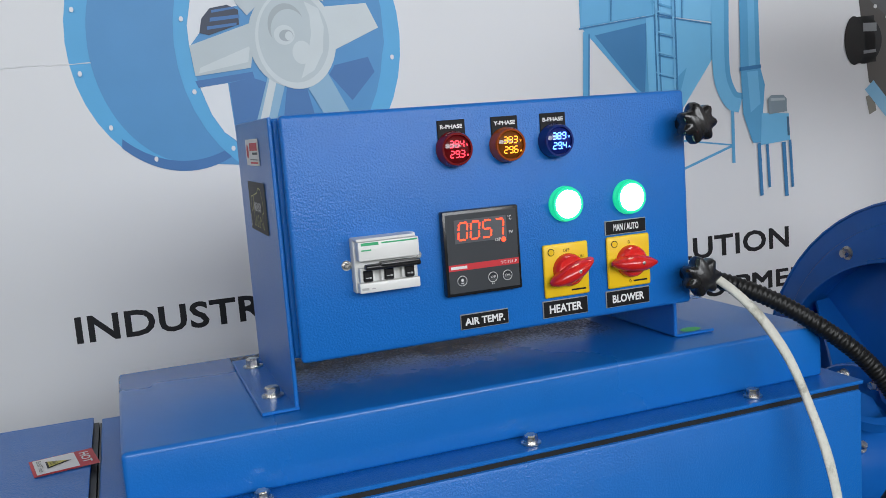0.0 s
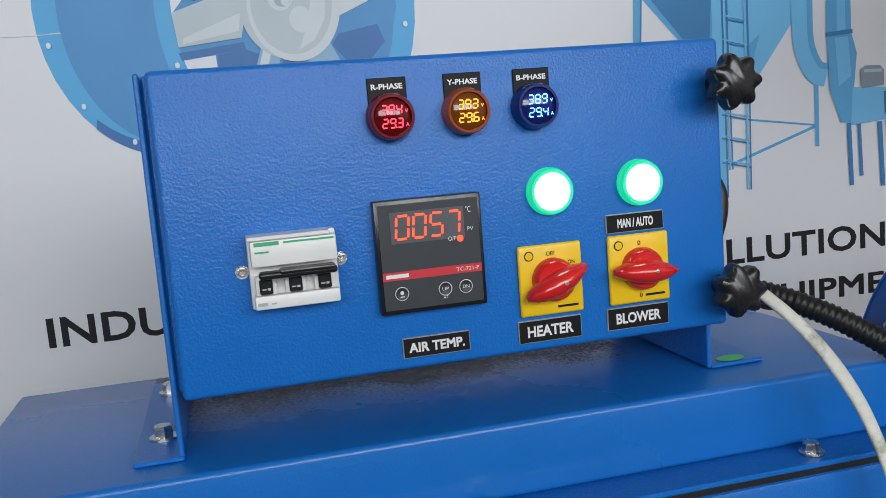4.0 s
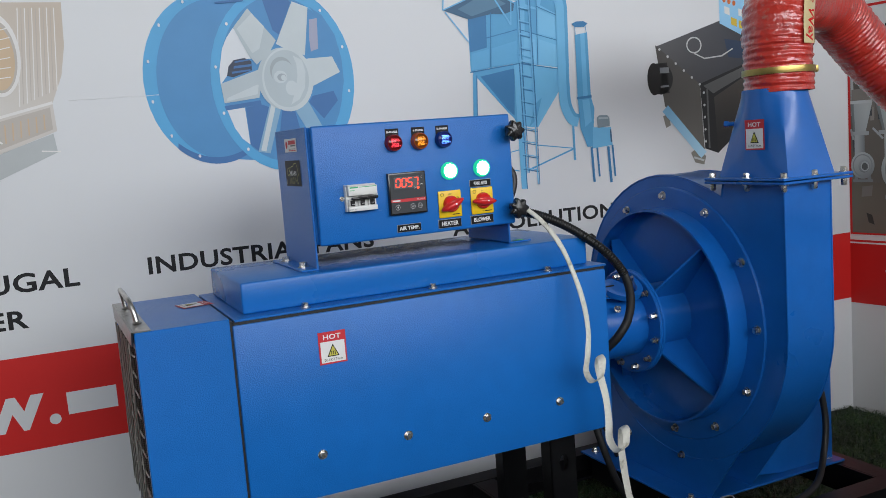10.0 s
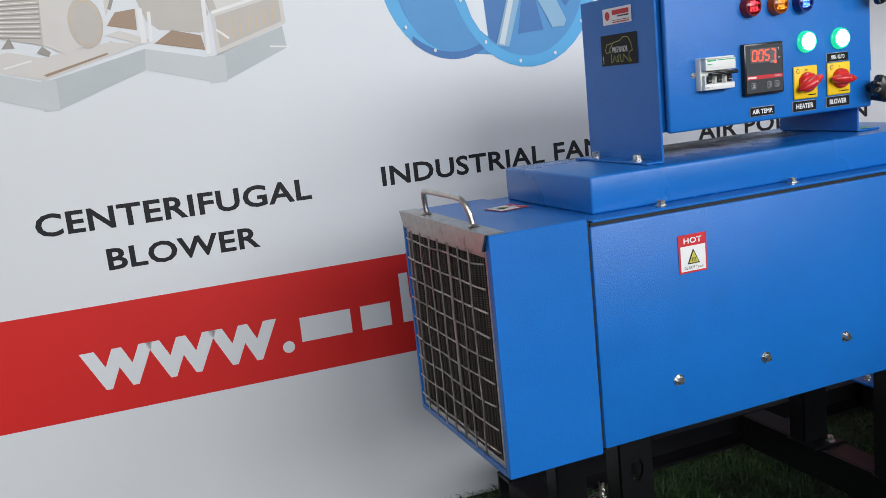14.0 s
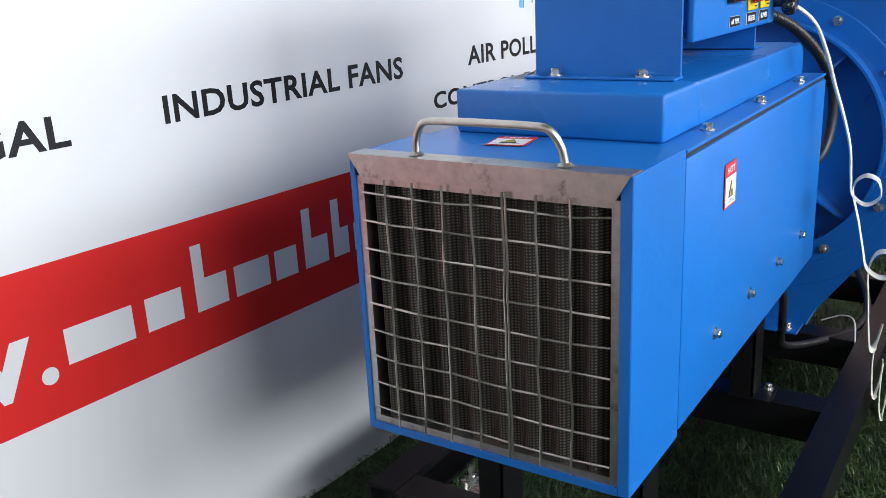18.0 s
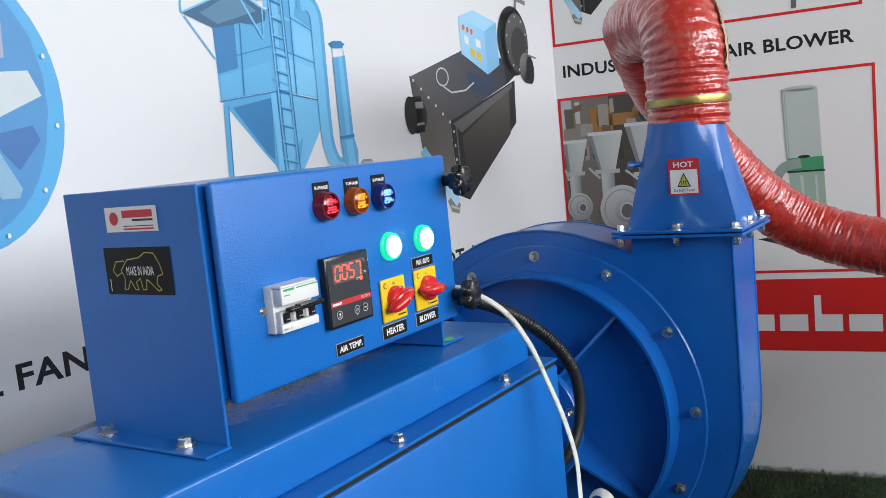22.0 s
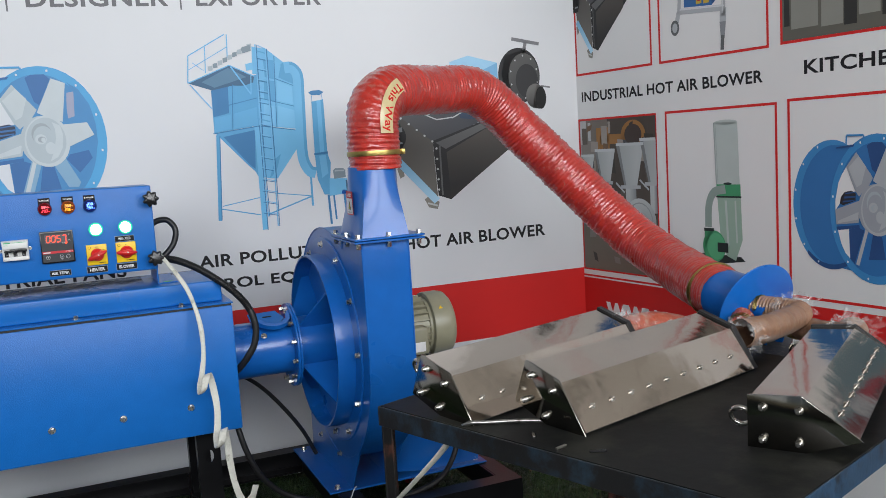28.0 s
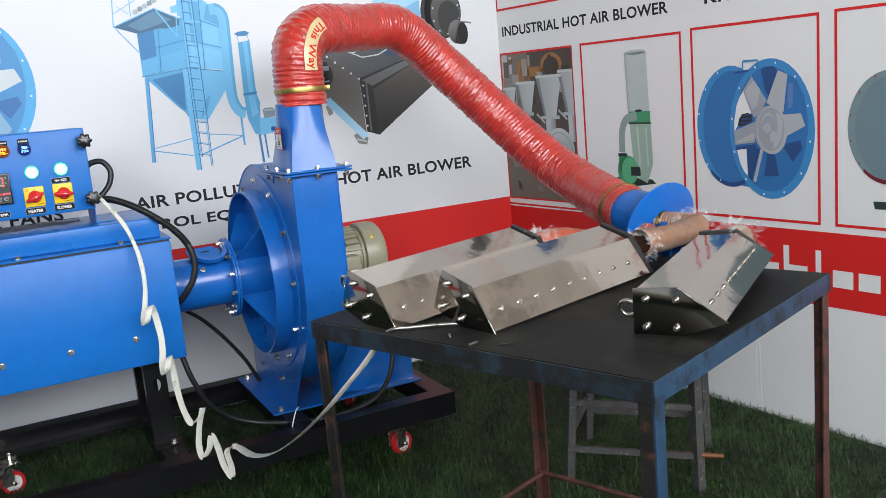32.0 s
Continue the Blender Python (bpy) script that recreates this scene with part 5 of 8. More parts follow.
        p("inlet_edge", ink(0.50, 0.53, 0.53), path_bars(ell(u + r * 0.20, v - r * 0.08, r * 0.30, r * 0.34, n=20) + ell(u + r * 0.20, v - r * 0.08, r * 0.30, r * 0.34, n=20)[:1], 0.005), 14)
        p("inlet_mouth", ink(0.13, 0.135, 0.135), [ell(u + r * 0.20, v - r * 0.08, r * 0.27, r * 0.31)], 14)
        p("volute_foot", ink(0.24, 0.255, 0.26), [rect(u - r * 0.85, v - r * 1.32, u + r * 0.85, v - r * 1.12), bar(u - r * 0.5, v - r * 0.8, u - r * 0.6, v - r * 1.2, 0.012), bar(u + r * 0.5, v - r * 0.8, u + r * 0.6, v - r * 1.2, 0.012)], 10.5)


works_picture()
machine_picture(wall_right, "upper_machine_picture", lambda u, v: (0.004 + (u - 1.137) * 0.62, 1.386 + (v - 0.865) * 0.80))


def cart_picture():
    fit = lambda u, v: (u - 0.049, v + 0.022)  # noqa: E731
    pic = picture("trolley_picture", wall_right, "printed steel trolley carrying a blue control box")
    p = lambda nm, mat, polys, layer: printed(nm, pic, mat, polys, layer, fit=fit)  # noqa: E731
    rail, dark, pale = ink(0.42, 0.44, 0.46), ink(0.12, 0.125, 0.13), ink(0.62, 0.64, 0.66)
    p("trolley_rail", rail, [bar(0.568, 1.440, 0.752, 1.425, 0.018), bar(0.752, 1.58, 0.744, 1.40, 0.014), bar(0.566, 1.435, 0.580, 1.60, 0.014)], 4)
    p("rail_gleam", pale, [bar(0.570, 1.446, 0.750, 1.431, 0.005), bar(0.748, 1.58, 0.741, 1.41, 0.004)], 5)
    p("castor_stem", rail, [bar(0.566, 1.440, 0.556, 1.408, 0.018), bar(0.744, 1.425, 0.742, 1.380, 0.024)], 4)
    p("trolley_wheel", dark, [ell(0.548, 1.392, 0.018, 0.024)], 5)
    p("wheel_disc", rail, [ell(0.548, 1.392, 0.011, 0.015)], 6)
    p("castor_fork", ink(0.25, 0.26, 0.28), [[(0.730, 1.385), (0.754, 1.385), (0.748, 1.335), (0.734, 1.335)]], 5)
    p("far_wheel", dark, [bar(0.741, 1.345, 0.738, 1.302, 0.013)], 6)
    p("box_face", ink(0.035, 0.13, 0.34), [[(0.588, 1.450), (0.700, 1.440), (0.700, 1.60), (0.588, 1.60)]], 3)
    p("box_side", ink(0.025, 0.09, 0.24), [[(0.700, 1.440), (0.728, 1.462), (0.728, 1.60), (0.700, 1.60)]], 3)
    p("box_switch", ink(0.55, 0.38, 0.04), [rect(0.638, 1.452, 0.660, 1.477), rect(0.668, 1.450, 0.690, 1.475)], 4)
    p("switch_grip", ink(0.40, 0.02, 0.02), [rect(0.644, 1.460, 0.654, 1.469), rect(0.674, 1.458, 0.684, 1.467)], 5)


cart_picture()


def kitchen_picture():
    fit = lambda u, v: (u - 0.021, v + 0.019)  # noqa: E731
    pic = picture("kitchen_photograph", wall_right, "printed photograph of steel kitchen cabinets")
    p = lambda nm, mat, polys, layer: printed(nm, pic, mat, polys, layer, fit=fit)  # noqa: E731
    p("photo_ground", ink(0.12, 0.115, 0.095), [rect(0.926, 1.301, 1.356, 1.852)], 3)
    p("cabinet_door", ink(0.25, 0.25, 0.22), [rect(0.955, 1.33, 1.04, 1.60), rect(1.05, 1.325, 1.115, 1.60), rect(1.16, 1.34, 1.22, 1.60)], 4)
    p("cabinet_gap", ink(0.03, 0.03, 0.028), [rect(0.932, 1.34, 0.95, 1.6), rect(1.118, 1.32, 1.155, 1.6), rect(1.225, 1.33, 1.345, 1.42)], 4)
    p("worktop_edge", ink(0.42, 0.42, 0.40), [rect(0.95, 1.455, 1.356, 1.468)], 5)


kitchen_picture()

# ---- artificial grass: bent blades, denser where the camera looks down on them ----
def grass(name, x0, x1, y0, y1, count, seed):
    rng = np.random.default_rng(seed)
    x, y = rng.uniform(x0, x1, count), rng.uniform(y0, y1, count)
    keep = (y < BACK_D - 0.012 - 0.0) & (x < CORNER.x + (CORNER.y - y) * math.tan(RIGHT_A) - 0.012)
    x, y = x[keep], y[keep]
    n = len(x)
    turn, lean = rng.uniform(0, 2 * math.pi, n), rng.uniform(0.4, 2.0, n)
    tall, half = rng.uniform(0.016, 0.034, n), rng.uniform(0.0006, 0.0012, n)
    dx, dy = np.cos(turn), np.sin(turn)
    foot = np.stack([x, y, np.zeros(n)], 1)
    side = np.stack([-dy * half, dx * half, np.zeros(n)], 1)
    mid = foot + np.stack([dx * lean * tall * 0.35, dy * lean * tall * 0.35, tall * 0.6], 1)
    tip = foot + np.stack([dx * lean * tall * 1.1, dy * lean * tall * 1.1, tall * (1.05 - 0.42 * lean)], 1)
    co = np.stack([foot - side, foot + side, mid + side * 0.8, mid - side * 0.8, tip], 1).reshape(-1, 3)
    base = np.arange(n)[:, None] * 5
    me = bpy.data.meshes.new(name)
    quads, tris = (base + [0, 1, 2, 3]), (base + [3, 2, 4])
    me.vertices.add(len(co))
    me.vertices.foreach_set("co", co.ravel())
    loops = np.concatenate([quads, tris], 1).ravel()
    me.loops.add(len(loops))
    me.loops.foreach_set("vertex_index", loops.astype(np.int32))
    me.polygons.add(2 * n)
    starts = (np.arange(n)[:, None] * 7 + [0, 4]).ravel()
    me.polygons.foreach_set("loop_start", starts.astype(np.int32))
    me.update(calc_edges=True)
    me.materials.append(M_GRASS)
    return tagged(new(name, me), "dense green artificial grass carpet", "grass", kind="stuff")


grass("grass", -1.3, 2.3, -1.7, 0.69, 260000, 3)
grass("grass", -3.0, -1.3, -1.7, 0.66, 22000, 4)
grass("grass", -1.3, 2.3, -3.2, -1.7, 25000, 5)
# ---- placing parts that are drawn in world metres ----
def world_of(ob):
    m = ob.matrix_basis.copy()
    while ob.parent is not None:
        ob = ob.parent
        m = ob.matrix_basis @ m
    return m


def put(name, bm, mat, parent, label="", smooth=35):
    """A part drawn in world metres, under a thing or a part."""
    moved(bm, world_of(parent).inverted())
    return link_mesh(name, bm, mat, parent, label, smooth)


def words(text, m, width, height, mat, parent, bold=0.012, name="lettering"):
    """Words on a plane given in world metres, from that plane's origin."""
    return fit_text(text, 0, 0, width, height, mat, parent, name, bold, 0, m=world_of(parent).inverted() @ m)


def facing(x, y, z, way="front", turn=0.0):
    """The pose of a pattern at a place: its x to the right, its y up, facing -y (front), -x (left) or +z (top)."""
    base = {"front": FRONT, "left": SIDE, "top": Matrix.Identity(4)}[way]
    return Matrix.Translation((x, y, z)) @ base @ Matrix.Rotation(radians(turn), 4, "Z")


def flat(polys, m, lift=0.0):
    bm = bmesh.new()
    for poly in polys:
        if sum(a[0] * b[1] - b[0] * a[1] for a, b in zip(poly, poly[1:] + poly[:1])) < 0:
            poly = poly[::-1]
        bm.faces.new([bm.verts.new((u, v, lift)) for u, v in poly])
    return moved(bm, m)


def bolts(parent, places, way, r=0.0055, h=0.006, name="bolt", label="zinc plated hexagon bolt"):
    """Bolt heads at places, all sharing one mesh; way is the direction that the heads face."""
    turn = Vector((0, 0, 1)).rotation_difference(Vector(way)).to_matrix().to_4x4()
    first = None
    for k, p in enumerate(places):
        if first is None:
            ob = first = link_mesh(name, bolt_mesh(r, h), M_ZINC, parent, label, 30)
        else:
            ob = new(name, first.data)
            ob.parent = parent
            tagged(ob, label)
        ob.matrix_basis = world_of(parent).inverted() @ Matrix.Translation(p) @ turn @ Matrix.Rotation(0.7 * k, 4, "Z")


def hot_sticker(parent, m, w=0.048, h=0.055):
    """A white warning sticker: red head with HOT, a triangle, a small line."""
    ob = put("warning_sticker", flat([rect(0, 0, w, h)], m, 0.0008), M_STICKRED, parent, "red edged white hot surface sticker", None)
    put("sticker_field", flat([rect(w * 0.06, h * 0.05, w * 0.94, h * 0.70)], m, 0.0014), M_STICKER, ob, "", None)
    words("HOT", m @ Matrix.Translation((w * 0.18, h * 0.765, 0.0014)), w * 0.64, h * 0.15, M_STICKER, ob, 0.02)
    tri = [(w * 0.28, h * 0.23), (w * 0.72, h * 0.23), (w * 0.5, h * 0.62)]
    inner = [(w * 0.33, h * 0.26), (w * 0.67, h * 0.26), (w * 0.5, h * 0.56)]
    put("triangle", flat([tri], m, 0.0019), M_PLATE, ob, "", None)
    put("triangle_field", flat([inner], m, 0.0024), M_STICKYEL, ob, "", None)
    put("heat_mark", flat([bar(w * (0.43 + 0.07 * k), h * 0.29, w * (0.44 + 0.06 * k), h * 0.40, w * 0.025) for k in range(3)], m, 0.0028), M_PLATE, ob, "", None)
    words("Do NOT Touch", m @ Matrix.Translation((w * 0.17, h * 0.10, 0.0019)), w * 0.66, h * 0.075, M_PLATE, ob, 0.0)
    return ob


# ---- electric air heater on its stand ----
heater = thing("air_heater", (0.05, 0.11, 0.410), "blue powder coated electric duct heater with raised lid, on black legs", "heater")
YF, YB = -0.053, 0.275
body = put("body", box(-0.304, 0.415, YF, YB, 0.413, 0.728, 0.004), M_BLUE, heater)
put("gasket", box(-0.302, 0.413, YF + 0.003, YB - 0.003, 0.727, 0.7325), M_RUBBER, heater, "black rubber gasket under the lid")
lid = put("lid", box(-0.300, 0.418, YF + 0.001, YB - 0.001, 0.7325, 0.7365, 0.001, 1), M_BLUE, heater, "blue lid plate with bolted flange")
put("raised_cover", box(-0.278, 0.398, -0.018, 0.244, 0.7365, 0.789, 0.004, 3), M_BLUE_DUSTY, lid, "blue raised cover with a dusty top")


def dust_material():
    """Thin brownish dust: grains that leave the paint showing between them."""
    m, n, l, p = nodes_of("settled_brown_dust")
    p.inputs["Base Color"].default_value, p.inputs["Roughness"].default_value = (0.30, 0.28, 0.25, 1), 0.95
    tr, mix, tc = n.new("ShaderNodeBsdfTransparent"), n.new("ShaderNodeMixShader"), n.new("ShaderNodeTexCoord")
    total = None
    for scale, detail in ((9, 3), (330, 2)):
        nz = n.new("ShaderNodeTexNoise")
        nz.inputs["Scale"].default_value, nz.inputs["Detail"].default_value = scale, detail
        l.new(tc.outputs["Object"], nz.inputs["Vector"])
        if total is None:
            total = nz.outputs["Fac"]
        else:
            add = n.new("ShaderNodeMath")
            l.new(total, add.inputs[0])
            l.new(nz.outputs["Fac"], add.inputs[1])
            total = add.outputs[0]
    # the layer thins out towards the front, where it has been wiped
    sep, thin, cover_amount = n.new("ShaderNodeSeparateXYZ"), n.new("ShaderNodeMapRange"), n.new("ShaderNodeMath")
    l.new(tc.outputs["Object"], sep.inputs[0])
    thin.inputs["From Min"].default_value, thin.inputs["From Max"].default_value = -0.06, 0.03
    thin.inputs["To Min"].default_value, thin.inputs["To Max"].default_value = -0.5, 0.08
    l.new(sep.outputs["Y"], thin.inputs["Value"])
    l.new(total, cover_amount.inputs[0])
    l.new(thin.outputs[0], cover_amount.inputs[1])
    cutoff = n.new("ShaderNodeMapRange")
    cutoff.inputs["From Min"].default_value, cutoff.inputs["From Max"].default_value = 0.82, 1.18
    cutoff.inputs["To Max"].default_value = 0.5
    l.new(cover_amount.outputs[0], cutoff.inputs["Value"])
    l.new(cutoff.outputs[0], mix.inputs["Fac"])
    l.new(tr.outputs[0], mix.inputs[1])
    l.new(p.outputs[0], mix.inputs[2])
    l.new(mix.outputs[0], n["Material Output"].inputs["Surface"])
    return m


put("dust_layer", box(-0.165, 0.225, 0.000, 0.235, 0.7892, 0.7896), dust_material(), lid, "brown dust settled under the panel")
bolts(lid, [(-0.178, -0.035, 0.737), (0.057, -0.035, 0.737), (0.296, -0.035, 0.737)], (0, 0, 1), 0.0062, 0.008)
bolts(body, [(-0.177 + 0.157 * k, YF, 0.487) for k in range(4)], (0, -1, 0), 0.0058, 0.008)
put("joint_gasket", box(-0.309, -0.303, YF + 0.004, YB - 0.004, 0.415, 0.734), M_RUBBER, heater, "black joint between the duct and the body")

M_WIRE = surface("dull_stainless_wire", (0.52, 0.50, 0.47), 0.33, 1.0, 90, 0.15, 0.1, 300)
# filter duct: four sheet walls round an open end
duct = put("filter_duct", join(box(-0.451, -0.308, YF, YF + 0.003, 0.408, 0.7395, 0.001, 1), box(-0.451, -0.308, YB - 0.003, YB, 0.408, 0.7395, 0.001, 1), box(-0.451, -0.308, YF + 0.003, YB - 0.003, 0.7365, 0.7395), box(-0.451, -0.308, YF + 0.003, YB - 0.003, 0.408, 0.411)), M_BLUE, heater, "open ended blue sheet metal duct")
put("duct_lip", join(box(-0.4525, -0.449, YF, YF + 0.013, 0.408, 0.7395, 0.001, 1), box(-0.4525, -0.449, YB - 0.007, YB, 0.408, 0.7395, 0.001, 1), box(-0.4525, -0.449, YF + 0.013, YB - 0.007, 0.408, 0.417)), M_BLUE, duct)
cover = put("end_cap", join(box(-0.4535, -0.427, YF + 0.001, YB - 0.001, 0.7395, 0.7415, 0.0006, 1), moved(prism([(YF + 0.001, 0.7415), (YF + 0.016, 0.717), (YB - 0.018, 0.717), (YB - 0.001, 0.7415)], 0.003), Matrix(((0, 0, 1, -0.4568), (1, 0, 0, 0), (0, 1, 0, 0), (0, 0, 0, 1))))), M_BRUSHED, duct, "stained stainless steel cap strip")
rod = smooth_line([(-0.44, 0.193, 0.742), (-0.443, 0.189, 0.762), (-0.447, 0.178, 0.777), (-0.448, 0.160, 0.780), (-0.448, 0.105, 0.7805), (-0.448, 0.052, 0.780), (-0.447, 0.034, 0.777), (-0.443, 0.024, 0.762), (-0.44, 0.020, 0.742)], 6)
handle = put("handle", tube(rod, 0.0042, 12), M_WIRE, duct, "bent stainless steel rod handle", 60)
for y in (0.193, 0.020):
    put("weld", moved(lathe([(0.0085, 0), (0.0065, 0.002), (0.0045, 0.0035), (0, 0.0035)], 14), Matrix.Translation((-0.44, y, 0.7425))), M_BRUSHED, handle)
frame_part = put("filter_frame", join(box(-0.45, -0.433, -0.040, -0.031, 0.417, 0.716), box(-0.45, -0.433, 0.259, 0.268, 0.417, 0.716), box(-0.45, -0.433, -0.031, 0.259, 0.417, 0.426), box(-0.4505, -0.433, -0.031, 0.259, 0.708, 0.716)), M_BRUSHED, duct, "stained stainless steel filter frame")
# pleated cloth
bm = bmesh.new()
cols = [(-0.438 + 0.008 * math.sin(k / 240 * 2 * math.pi * 8.3 + 0.4) + 0.003 * math.sin(k * 0.19), -0.036 + 0.300 * k / 240) for k in range(241)]
low, high = [bm.verts.new((x, y, 0.415)) for x, y in cols], [bm.verts.new((x, y, 0.716)) for x, y in cols]
for k in range(240):
    bm.faces.new((low[k], low[k + 1], high[k + 1], high[k]))
put("pleated_filter", bm, M_FILTER, duct, "brown grey pleated wire cloth filter", 80)
rng = random.Random(5)
for k in range(7):
    y = 0.2255 - 0.0363 * k
    line = [Vector((-0.4568 + rng.uniform(-0.0006, 0.0006), y + rng.uniform(-0.0012, 0.0012), 0.421 + 0.294 * j / 8)) for j in range(9)]
    put("grid_wire", tube(smooth_line(line, 2), 0.00135, 6), M_WIRE, frame_part, "", 60)
    if k == 4:
        put("grid_wire", tube([p + Vector((0, -0.0035, 0)) for p in line], 0.0013, 6), M_WIRE, frame_part, "", 60)
for k in range(9):
    z = 0.699 - 0.0324 * k
    line = [Vector((-0.454 + rng.uniform(-0.0006, 0.0006), 0.259 - 0.291 * j / 8, z + rng.uniform(-0.0013, 0.0013) - (0.002 if 0 < j < 8 else 0))) for j in range(9)]
    put("grid_wire", tube(smooth_line(line, 2), 0.00135, 6), M_WIRE, frame_part, "", 60)
hot_sticker(body, facing(-0.167, YF - 0.0005, 0.639, "front"))
hot_sticker(duct, facing(-0.362, 0.157, 0.7397, "top", 280))

# outlet pipe to the blower
PY, PZ = 0.114, 0.5715


def round_x(profile, n=40, x=0.0):
    """A turned part whose axis lies along x through the blower's axis."""
    return moved(lathe(profile, n), Matrix.Translation((x, PY, PZ)) @ Matrix.Rotation(radians(90), 4, "Y"))


pipe = put("outlet_pipe", round_x([(0.074, 0.412), (0.074, 0.583), (0.070, 0.583), (0.070, 0.412)], 48), M_BLUE_PAINT, heater, "blue painted round outlet pipe")
put("pipe_flange", round_x([(0.074, 0.583), (0.112, 0.583), (0.114, 0.585), (0.114, 0.588), (0.112, 0.590), (0.074, 0.590)], 48), M_BLUE_PAINT, pipe)
ring8 = [(PY + 0.100 * math.cos(a), PZ + 0.100 * math.sin(a)) for a in [radians(15 + 30 * k) for k in range(12)]]
bolts(pipe, [(0.583, y, z) for y, z in ring8], (-1, 0, 0), 0.0055, 0.012)
bm = prism([(-0.046, -0.030), (0.020, -0.046), (0.044, 0.0), (0.030, 0.044), (-0.046, 0.040)], 0.003)
damper = put("damper_blade", moved(bm, Matrix.Translation((0.526, 0.085, 0.652)) @ Matrix.Rotation(radians(18), 4, "X")), M_BLUE_PAINT, pipe, "blue damper plate")
LEVER = Matrix.Translation((0.536, 0.070, 0.655)) @ Matrix.Rotation(radians(26), 4, "X")
ring_in = [(0.034 * math.cos(a), 0.034 * math.sin(a)) for a in [radians(195 + 15 * k) for k in range(12)]]
ring_out = [(0.046 * math.cos(a), 0.046 * math.sin(a)) for a in [radians(195 + 15 * k) for k in range(12)]]
put("damper_lever", moved(prism(ring_out + [(0.058, 0.012), (0.046, 0.020)] + ring_in[::-1], 0.012), LEVER), M_BLUE_PAINT, damper, "curved blue damper lever")
# no hole is cut: a dark plate paints the slot's inner shade
put("damper_slot", moved(box(-0.010, 0.014, 0.010, 0.016, 0.0032, 0.0036), Matrix.Translation((0.526, 0.085, 0.652)) @ Matrix.Rotation(radians(18), 4, "X")), M_DARK, damper, "slot drawn as a dark plate")
bolts(pipe, [(0.505, 0.040, 0.620)], (0, -0.8, 0.6), 0.0055, 0.008)
# ---- control panel on the heater's lid ----
panel = thing("control_panel", (0.06, 0.105, 0.789), "blue textured control panel with lit meters, standing on the heater lid", "control panel")
put("case", join(box(-0.134, 0.252, 0.017, 0.206, 0.832, 1.034, 0.002, 1), box(-0.122, 0.240, 0.010, 0.017, 0.842, 1.024)), M_BLUE, panel)
side = put("side_bracket", join(box(-0.1375, -0.134, 0.012, 0.207, 0.7905, 1.035, 0.0008, 1), box(-0.166, -0.134, 0.010, 0.209, 0.7895, 0.7925, 0.0008, 1)), M_BLUE, panel, "blue folded side bracket bolted to the lid")
bolts(side, [(-0.149, 0.172, 0.7925), (-0.149, 0.056, 0.7925)], (0, 0, 1), 0.0068, 0.009)
side2 = put("side_bracket", join(box(0.252, 0.2555, 0.026, 0.199, 0.7905, 1.034, 0.0008, 1), box(0.2555, 0.300, 0.026, 0.199, 0.7895, 0.7925, 0.0008, 1)), M_BLUE, panel, "blue folded side bracket bolted to the lid")
put("green_dot", flat([ell(0.277, 0.035, 0.012, 0.008, 10)], Matrix.Identity(4), 0.7932), M_STICKGRN, side2, "small green sticker", None)
door = put("door", box(-0.130, 0.2545, 0.000, 0.010, 0.8305, 1.0355, 0.0035, 3), M_BLUE, panel, "textured blue panel door, shut")


def on_door(x, z, lift=0.0):
    return facing(x, -lift, z, "front")


def seven(text, m, w, h, mat, parent, gap=1.35, thick=0.16):
    """Digits of seven segments; m is the lower left corner."""
    table = {"0": "abcdef", "1": "bc", "2": "abged", "3": "abgcd", "4": "fgbc", "5": "afgcd", "6": "afgedc", "7": "abc", "8": "abcdefg", "9": "abcdfg"}
    t = w * thick
    seg = {"a": (0.12, 1, 0.88, 1), "g": (0.12, 0.5, 0.88, 0.5), "d": (0.12, 0, 0.88, 0), "f": (0, 0.56, 0, 0.94), "b": (1, 0.56, 1, 0.94), "e": (0, 0.06, 0, 0.44), "c": (1, 0.06, 1, 0.44)}
    x = 0.0
    for ch in text:
        if ch == ".":
            put("segment", flat([ell(x - (gap - 1) * w * 0.5, 0, t * 0.6, t * 0.6, n=10)], m, 0.0002), mat, parent, "", None)
            continue
        for s in table[ch]:
            u0, v0, u1, v1 = seg[s]
            lean = 0.10
            put("segment", flat([bar(x + u0 * w + v0 * h * lean, v0 * h, x + u1 * w + v1 * h * lean, v1 * h, t)], m, 0.0002), mat, parent, "", None)
        x += gap * w


def turned(m, profile, n=36):
    return moved(lathe(profile, n), m)


